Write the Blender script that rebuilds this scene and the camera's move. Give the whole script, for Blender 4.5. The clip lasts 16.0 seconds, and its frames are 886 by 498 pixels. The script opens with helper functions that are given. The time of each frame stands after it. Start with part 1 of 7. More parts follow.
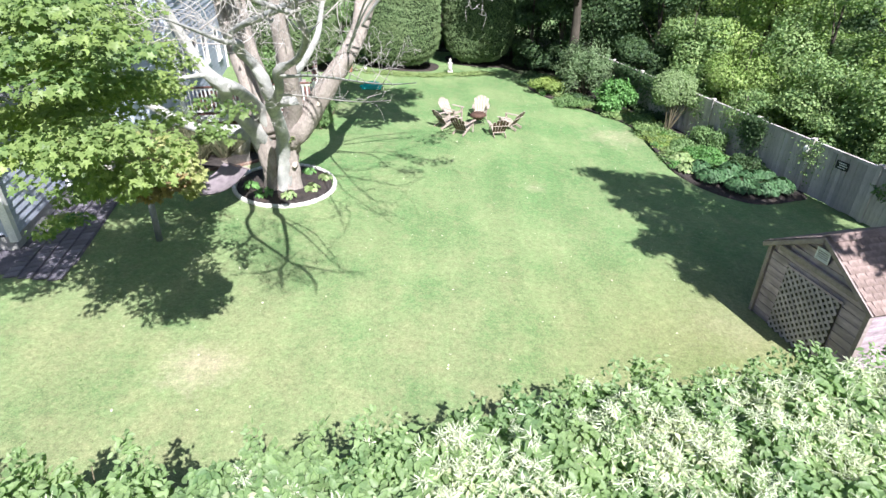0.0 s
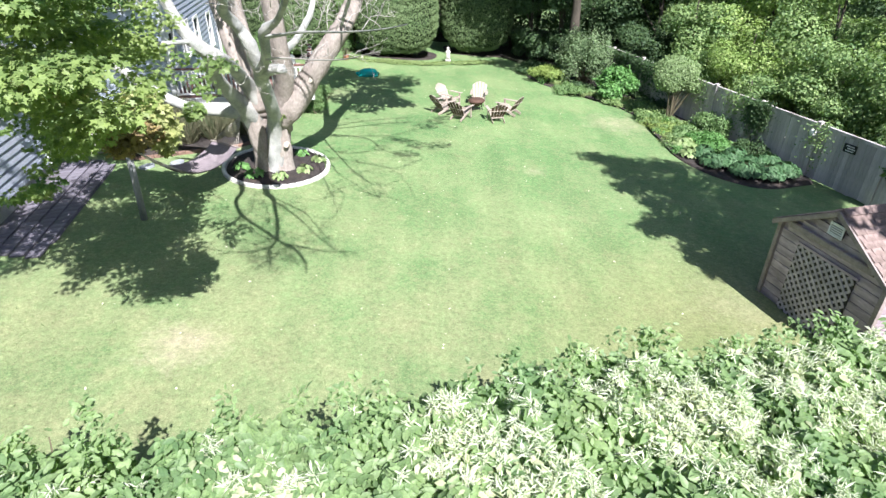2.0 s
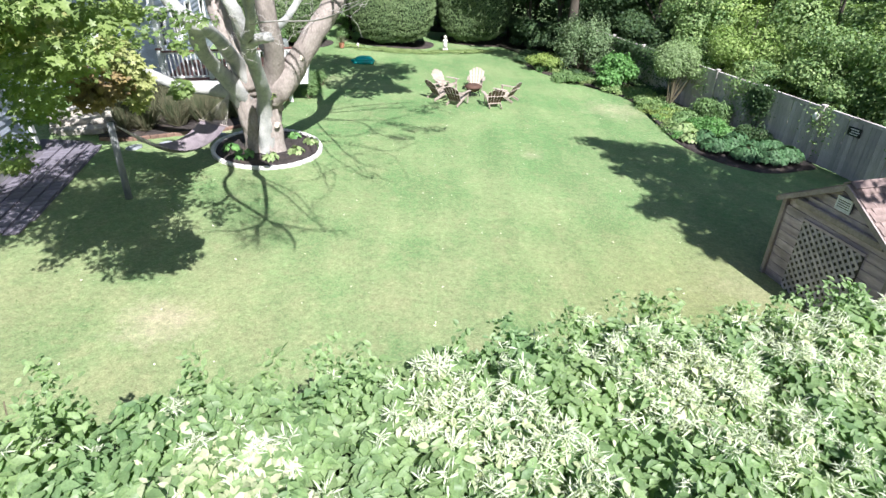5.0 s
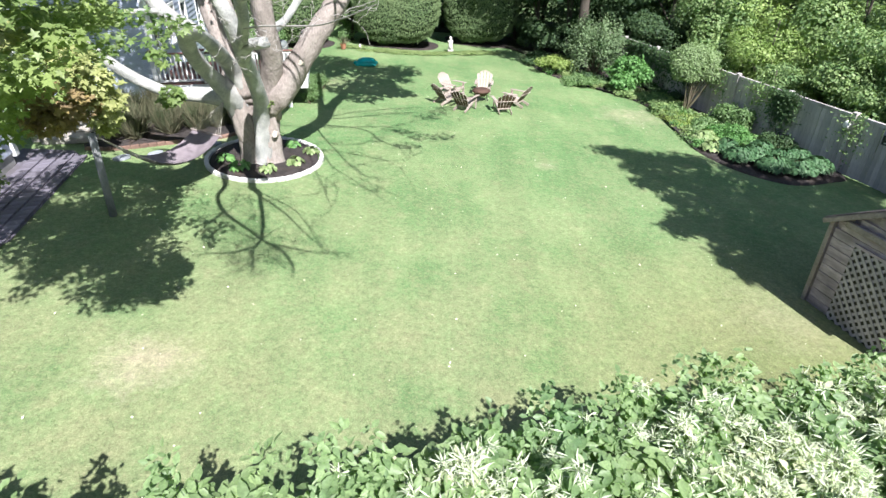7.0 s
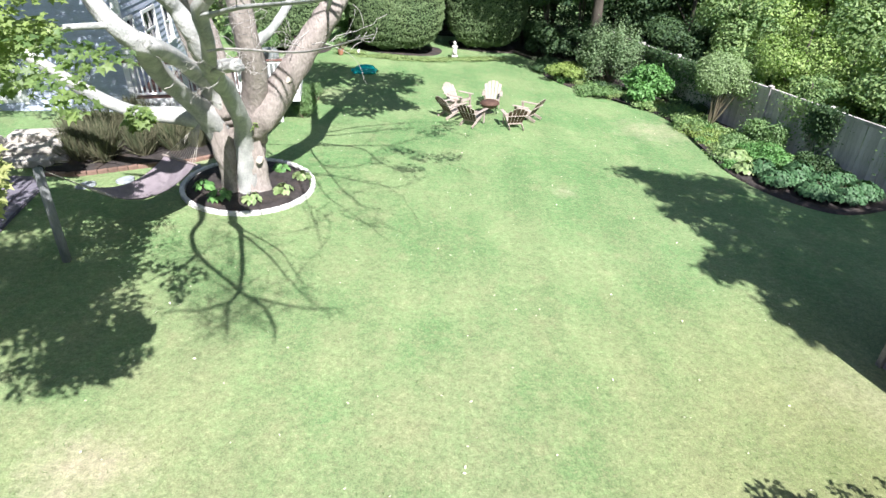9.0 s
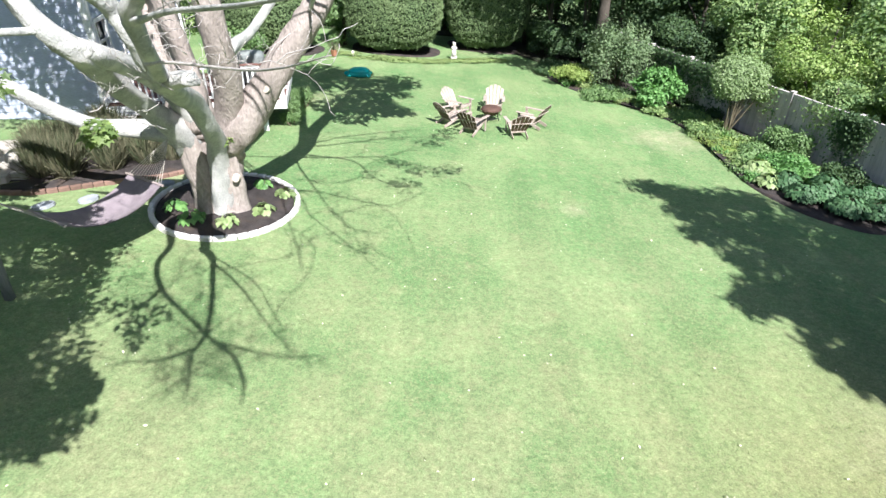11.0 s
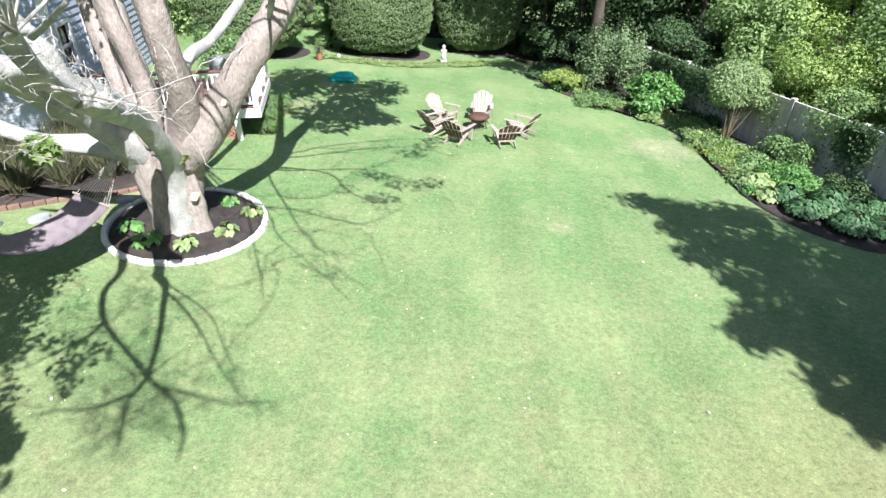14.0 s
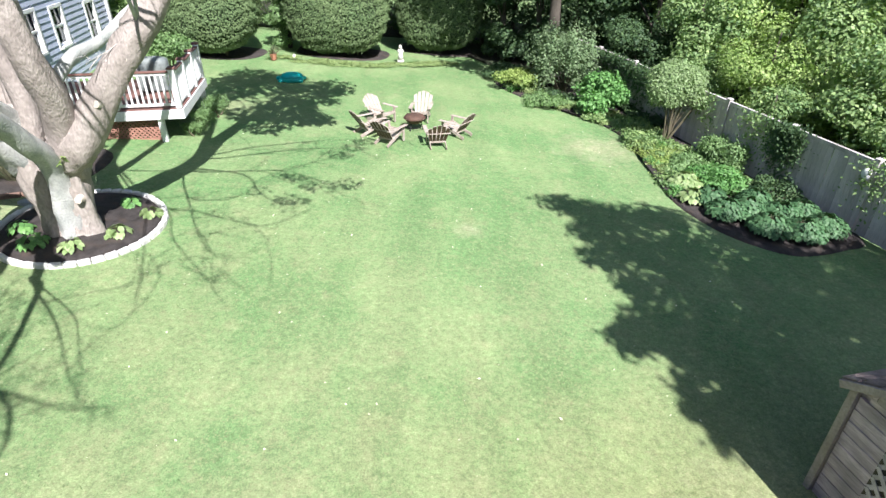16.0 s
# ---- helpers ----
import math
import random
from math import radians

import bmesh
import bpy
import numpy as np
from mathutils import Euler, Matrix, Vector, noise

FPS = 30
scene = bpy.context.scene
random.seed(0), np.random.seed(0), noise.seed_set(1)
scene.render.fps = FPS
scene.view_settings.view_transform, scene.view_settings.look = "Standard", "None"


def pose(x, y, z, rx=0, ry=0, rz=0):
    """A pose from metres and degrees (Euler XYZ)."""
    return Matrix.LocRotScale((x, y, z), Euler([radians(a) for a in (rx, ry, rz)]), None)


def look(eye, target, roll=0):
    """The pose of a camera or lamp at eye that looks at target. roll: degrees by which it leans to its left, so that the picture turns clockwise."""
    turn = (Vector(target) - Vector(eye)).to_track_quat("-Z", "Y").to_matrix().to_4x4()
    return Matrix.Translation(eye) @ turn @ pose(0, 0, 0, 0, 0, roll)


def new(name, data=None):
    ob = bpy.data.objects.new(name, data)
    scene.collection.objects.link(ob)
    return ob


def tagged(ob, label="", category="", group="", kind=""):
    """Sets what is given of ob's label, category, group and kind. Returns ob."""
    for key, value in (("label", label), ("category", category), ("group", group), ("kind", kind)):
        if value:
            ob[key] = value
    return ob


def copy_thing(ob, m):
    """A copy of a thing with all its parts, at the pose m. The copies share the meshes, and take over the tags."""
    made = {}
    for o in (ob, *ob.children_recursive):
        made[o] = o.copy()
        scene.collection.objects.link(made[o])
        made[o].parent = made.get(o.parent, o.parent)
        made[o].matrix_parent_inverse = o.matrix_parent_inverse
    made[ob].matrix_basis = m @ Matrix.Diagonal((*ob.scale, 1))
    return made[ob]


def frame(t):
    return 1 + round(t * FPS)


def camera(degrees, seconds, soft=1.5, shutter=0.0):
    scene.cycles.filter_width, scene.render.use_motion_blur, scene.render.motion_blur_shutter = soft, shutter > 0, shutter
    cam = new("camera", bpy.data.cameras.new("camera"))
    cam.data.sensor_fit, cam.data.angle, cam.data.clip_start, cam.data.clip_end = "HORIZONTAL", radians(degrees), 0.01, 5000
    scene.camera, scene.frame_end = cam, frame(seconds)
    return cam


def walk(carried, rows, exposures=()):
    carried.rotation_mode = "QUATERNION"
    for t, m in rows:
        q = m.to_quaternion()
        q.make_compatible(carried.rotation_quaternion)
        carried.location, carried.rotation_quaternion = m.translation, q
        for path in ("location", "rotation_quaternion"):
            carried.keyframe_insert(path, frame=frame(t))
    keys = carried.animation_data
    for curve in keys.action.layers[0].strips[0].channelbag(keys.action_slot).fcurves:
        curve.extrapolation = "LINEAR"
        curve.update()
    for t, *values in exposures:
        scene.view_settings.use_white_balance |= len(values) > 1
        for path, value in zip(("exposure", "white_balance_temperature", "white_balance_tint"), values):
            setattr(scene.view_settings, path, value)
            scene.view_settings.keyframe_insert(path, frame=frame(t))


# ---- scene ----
# The camera: a small drone, 5 to 7 m over a back garden.
cam = camera(76.0, 16.0)
# seconds, x, y, z, pitch, yaw, roll
PATH_ROWS = [
    (0, 0, 0, 7.005, -30.2, -0, 0),
    (0.5, 0.019, 0.162, 6.947, -30.25, -0.12, 0.08),
    (1, 0.052, 0.26, 6.87, -30.19, -0.1, 0.15),
    (1.5, 0.075, 0.263, 6.665, -30.19, -0.07, 0.12),
    (2, 0.063, 0.196, 6.347, -30.15, -0.15, 0.17),
    (2.5, 0.072, 0.139, 6.032, -30.15, -0.12, 0.13),
    (3, 0.062, 0.115, 5.918, -30.17, -0.14, 0.13),
    (5.5, 0.195, 0.498, 5.76, -30.2, -0.27, 0.31),
    (6, 0.121, 0.789, 5.733, -30.21, -0.27, 0.34),
    (6.5, 0.047, 1.093, 5.729, -30.27, -0.24, 0.4),
    (7, -0.047, 1.418, 5.704, -30.32, -0.24, 0.42),
    (7.5, -0.161, 1.817, 5.692, -30.36, -0.3, 0.53),
    (8, -0.243, 2.292, 5.679, -30.38, -0.35, 0.62),
    (8.5, -0.231, 2.808, 5.683, -30.39, -0.31, 0.61),
    (9, -0.223, 3.332, 5.665, -30.47, -0.32, 0.66),
    (11.5, -0.189, 5.042, 5.489, -30.64, -0.45, 0.68),
    (12, -0.206, 5.393, 5.464, -30.58, -0.6, 0.74),
    (12.5, -0.194, 5.512, 5.481, -30.67, -0.61, 0.78),
    (13, -0.135, 5.519, 5.48, -30.66, -0.62, 0.82),
    (13.5, -0.04, 5.548, 5.484, -30.69, -0.58, 0.8),
    (14, 0.248, 5.601, 5.519, -30.72, -0.46, 0.73),
    (14.5, 0.702, 5.68, 5.528, -30.68, -0.34, 0.65),
    (15, 1.369, 5.701, 5.523, -30.72, -0.09, 0.55),
    (15.5, 2.04, 5.698, 5.527, -30.75, 0.11, 0.47),
    (16, 2.372, 5.72, 5.536, -30.77, 0.2, 0.42),
]
walk(cam, [(t, pose(x, y, z, 0, 0, yaw) @ pose(0, 0, 0, 90 + pitch, 0, 0) @ pose(0, 0, 0, 0, 0, roll)) for t, x, y, z, pitch, yaw, roll in PATH_ROWS],
     [(0, 1.07), (2.5, 1.11), (5.5, 1.0), (7, 1.0), (8.5, 1.07), (12, 1.1), (14.5, 1.1), (16, 1.07)])

# ---- light ----
SUN_AZ, SUN_EL = radians(156.0), radians(47.5)   # clockwise from +y; the sun stands behind the camera, to its right
sun_to = Vector((math.sin(SUN_AZ) * math.cos(SUN_EL), math.cos(SUN_AZ) * math.cos(SUN_EL), math.sin(SUN_EL)))
world = bpy.data.worlds.new("sky")
scene.world = world
world.use_nodes = True
wn = world.node_tree.nodes
sky = wn.new("ShaderNodeTexSky")
sky.sky_type, sky.sun_disc = "NISHITA", False
sky.sun_elevation, sky.sun_rotation = SUN_EL, SUN_AZ
sky.dust_density, sky.ozone_density = 1.0, 1.6          # a hazy blue summer sky
wn["Background"].inputs["Strength"].default_value = 0.070
world.node_tree.links.new(sky.outputs["Color"], wn["Background"].inputs["Color"])
sun_data = bpy.data.lights.new("sun", "SUN")
sun_data.energy, sun_data.angle, sun_data.color = 5.6, radians(0.53), (1.0, 0.98, 0.985)
sun = new("sun", sun_data)
sun.matrix_world = look((0, 0, 40), Vector((0, 0, 40)) - sun_to)

# ---- helpers of the scene ----
rng = np.random.default_rng(7)
SLOPE_X, SLOPE_Y = -0.0688, -0.0053


def g(x, y):
    """Height of the sloping ground."""
    return SLOPE_X * max(-18.0, min(16.0, x)) + SLOPE_Y * max(-10.0, min(60.0, y))


def over(px, py, z):
    """The point at height z whose shade falls on the ground at px, py."""
    k = (z - g(px, py)) / math.tan(SUN_EL)
    return (px + k * math.sin(SUN_AZ), py + k * math.cos(SUN_AZ), z)


def shade(name, c1, c2, scale=3.0, rough=0.8, bump=0.3, fine=40.0, metal=0.0, stretch=(1, 1, 1), dirt=None, dirt_scale=0.8, dirt_amount=0.5,
          leaf=0.0, island=0.0, per_object=0.0, c3=None, spec=0.3, depth=0.02):
    """A surface with a broad variation, a fine grain with relief, and patches of dirt. leaf: share of light let through."""
    m = bpy.data.materials.new(name)
    m.use_nodes = True
    n, l = m.node_tree.nodes, m.node_tree.links
    bsdf = n["Principled BSDF"]
    tc, mp = n.new("ShaderNodeTexCoord"), n.new("ShaderNodeMapping")
    mp.inputs["Scale"].default_value = stretch
    l.new(tc.outputs["Object"], mp.inputs["Vector"])
    a, b = n.new("ShaderNodeTexNoise"), n.new("ShaderNodeTexNoise")
    for tex, s, d in ((a, scale, 4), (b, fine, 3)):
        tex.inputs["Scale"].default_value, tex.inputs["Detail"].default_value = s, d
        l.new(mp.outputs["Vector"], tex.inputs["Vector"])

    def mixed(fac, x, y, blend="MIX"):
        k = n.new("ShaderNodeMix")
        k.data_type, k.blend_type = "RGBA", blend
        for sock, v in ((k.inputs[0], fac), (k.inputs[6], x), (k.inputs[7], y)):
            if isinstance(v, bpy.types.NodeSocket):
                l.new(v, sock)
            else:
                sock.default_value = v if isinstance(v, float) else (*v, 1)
        return k.outputs[2]

    def spread(sock, lo, hi, out_lo=0.0, out_hi=1.0):
        r = n.new("ShaderNodeMapRange")
        r.inputs[1].default_value, r.inputs[2].default_value, r.inputs[3].default_value, r.inputs[4].default_value = lo, hi, out_lo, out_hi
        l.new(sock, r.inputs[0])
        return r.outputs[0]

    col = mixed(spread(a.outputs["Fac"], 0.3, 0.7), c1, c2)
    if island:
        geo = n.new("ShaderNodeNewGeometry")
        col = mixed(spread(geo.outputs["Random Per Island"], 0, 1, 0, island), col, c3 or c2)
        dark = spread(geo.outputs["Random Per Island"], 0, 1, 0.72, 1.2)
        grey = n.new("ShaderNodeCombineColor")
        for i in range(3):
            l.new(dark, grey.inputs[i])
        col = mixed(0.7, col, grey.outputs[0], "MULTIPLY")
    if per_object:
        info = n.new("ShaderNodeObjectInfo")
        lev = spread(info.outputs["Random"], 0, 1, 1 - per_object, 1 + per_object)
        grey = n.new("ShaderNodeCombineColor")
        for i in range(3):
            l.new(lev, grey.inputs[i])
        col = mixed(1.0, col, grey.outputs[0], "MULTIPLY")
    lev = spread(b.outputs["Fac"], 0.25, 0.75, 0.78, 1.18)
    grey = n.new("ShaderNodeCombineColor")
    for i in range(3):
        l.new(lev, grey.inputs[i])
    col = mixed(1.0, col, grey.outputs[0], "MULTIPLY")
    if dirt:
        d = n.new("ShaderNodeTexNoise")
        d.inputs["Scale"].default_value, d.inputs["Detail"].default_value = dirt_scale, 5
        l.new(tc.outputs["Object"], d.inputs["Vector"])
        col = mixed(spread(d.outputs["Fac"], 0.5, 0.68, 0, dirt_amount), col, dirt)
    l.new(col, bsdf.inputs["Base Color"])
    bsdf.inputs["Roughness"].default_value, bsdf.inputs["Metallic"].default_value = rough, metal
    bsdf.inputs["Specular IOR Level"].default_value = spec
    if bump:
        bp = n.new("ShaderNodeBump")
        bp.inputs["Strength"].default_value, bp.inputs["Distance"].default_value = bump, depth
        l.new(b.outputs["Fac"], bp.inputs["Height"])
        l.new(bp.outputs["Normal"], bsdf.inputs["Normal"])
    if leaf:
        tr, mx = n.new("ShaderNodeBsdfTranslucent"), n.new("ShaderNodeMixShader")
        l.new(mixed(1.0, col, (1.0, 1.15, 0.55), "MULTIPLY"), tr.inputs["Color"])
        mx.inputs[0].default_value = leaf
        l.new(bsdf.outputs[0], mx.inputs[1])
        l.new(tr.outputs[0], mx.inputs[2])
        l.new(mx.outputs[0], n["Material Output"].inputs["Surface"])
    return m


def lawn_material():
    """Mown grass: broad dry patches, faint mowing bands, clumps, blades."""
    m = bpy.data.materials.new("lawn grass")
    m.use_nodes = True
    n, l = m.node_tree.nodes, m.node_tree.links
    bsdf = n["Principled BSDF"]
    geo = n.new("ShaderNodeNewGeometry")

    def noise_at(scale, detail=4, rough=0.55, stretch=(1, 1, 1)):
        mp, t = n.new("ShaderNodeMapping"), n.new("ShaderNodeTexNoise")
        mp.inputs["Scale"].default_value = stretch
        l.new(geo.outputs["Position"], mp.inputs["Vector"])
        l.new(mp.outputs["Vector"], t.inputs["Vector"])
        t.inputs["Scale"].default_value, t.inputs["Detail"].default_value, t.inputs["Roughness"].default_value = scale, detail, rough
        return t.outputs["Fac"]

    def ranged(s, lo, hi, a=0.0, b=1.0):
        r = n.new("ShaderNodeMapRange")
        for i, v in enumerate((lo, hi, a, b), 1):
            r.inputs[i].default_value = v
        l.new(s, r.inputs[0])
        return r.outputs[0]

    def mixed(fac, x, y, blend="MIX"):
        k = n.new("ShaderNodeMix")
        k.data_type, k.blend_type = "RGBA", blend
        for sock, v in ((k.inputs[0], fac), (k.inputs[6], x), (k.inputs[7], y)):
            if isinstance(v, bpy.types.NodeSocket):
                l.new(v, sock)
            else:
                sock.default_value = v if isinstance(v, float) else (*v, 1)
        return k.outputs[2]

    def grey(s):
        c = n.new("ShaderNodeCombineColor")
        for i in range(3):
            l.new(s, c.inputs[i])
        return c.outputs[0]

    col = mixed(ranged(noise_at(0.42, 7, 0.62), 0.40, 0.60), GRASS_A, GRASS_B)
    col = mixed(ranged(noise_at(2.4, 6, 0.7, (1, 1, 1)), 0.50, 0.72, 0, 0.45), col, GRASS_DRY)
    # the turf towards the hedge is drier
    sep = n.new("ShaderNodeSeparateXYZ")
    l.new(geo.outputs["Position"], sep.inputs[0])
    near = n.new("ShaderNodeMath")
    near.operation = "MULTIPLY"
    l.new(ranged(sep.outputs["Y"], 6.0, 17.5, 1.0, 0.0), near.inputs[0])
    l.new(ranged(noise_at(0.8, 6, 0.7), 0.35, 0.65, 0.12, 0.74), near.inputs[1])
    col = mixed(near.outputs[0], col, GRASS_DRY)
    # tired brownish turf towards the shed
    warm = n.new("ShaderNodeMath")
    warm.operation = "MULTIPLY"
    l.new(ranged(sep.outputs["X"], 0.5, 5.5), warm.inputs[0])
    l.new(ranged(sep.outputs["Y"], 7.0, 13.0, 0.75, 0.0), warm.inputs[1])
    col = mixed(warm.outputs[0], col, (0.205, 0.205, 0.085))
    # bare dry patches worn into the turf
    for cx, cy, r, amount in ((-4.25, 7.55, 0.8, 0.85), (6.9, 22.0, 1.6, 0.45), (-6.1, 16.3, 1.6, 0.4), (6.2, 9.6, 1.4, 0.3), (2.9, 16.3, 0.45, 0.35), (-4.6, 23.4, 1.0, 0.3)):
        sub = n.new("ShaderNodeVectorMath")
        sub.operation = "DISTANCE"
        l.new(geo.outputs["Position"], sub.inputs[0])
        sub.inputs[1].default_value = (cx, cy, g(cx, cy))
        add = n.new("ShaderNodeMath")
        add.operation = "MULTIPLY_ADD"
        l.new(noise_at(3.2, 4, 0.7), add.inputs[0])
        add.inputs[1].default_value = 2.2 * r
        l.new(sub.outputs["Value"], add.inputs[2])
        col = mixed(ranged(add.outputs[0], 1.0 * r, 2.1 * r, amount, 0), col, GRASS_STRAW)
    col = mixed(1.0, col, grey(ranged(noise_at(0.9, 3, 0.5, (1.6, 0.25, 1)), 0.35, 0.65, 0.93, 1.07)), "MULTIPLY")
    col = mixed(ranged(noise_at(26, 3, 0.6), 0.55, 0.68, 0, 0.55), col, GRASS_DRY)
    col = mixed(1.0, col, grey(ranged(noise_at(17, 4, 0.7), 0.32, 0.68, 0.8, 1.17)), "MULTIPLY")
    col = mixed(ranged(noise_at(11, 5, 0.78), 0.53, 0.72, 0, 0.5), col, GRASS_DRY)
    col = mixed(1.0, col, grey(ranged(noise_at(9, 4, 0.7), 0.3, 0.7, 0.82, 1.18)), "MULTIPLY")
    col = mixed(1.0, col, grey(ranged(noise_at(46, 4, 0.85), 0.3, 0.7, 0.6, 1.36)), "MULTIPLY")
    l.new(col, bsdf.inputs["Base Color"])
    bsdf.inputs["Roughness"].default_value, bsdf.inputs["Specular IOR Level"].default_value = 0.85, 0.2
    bp = n.new("ShaderNodeBump")
    bp.inputs["Strength"].default_value, bp.inputs["Distance"].default_value = 0.6, 0.02
    l.new(noise_at(60, 4, 0.8), bp.inputs["Height"])
    l.new(bp.outputs["Normal"], bsdf.inputs["Normal"])
    return m


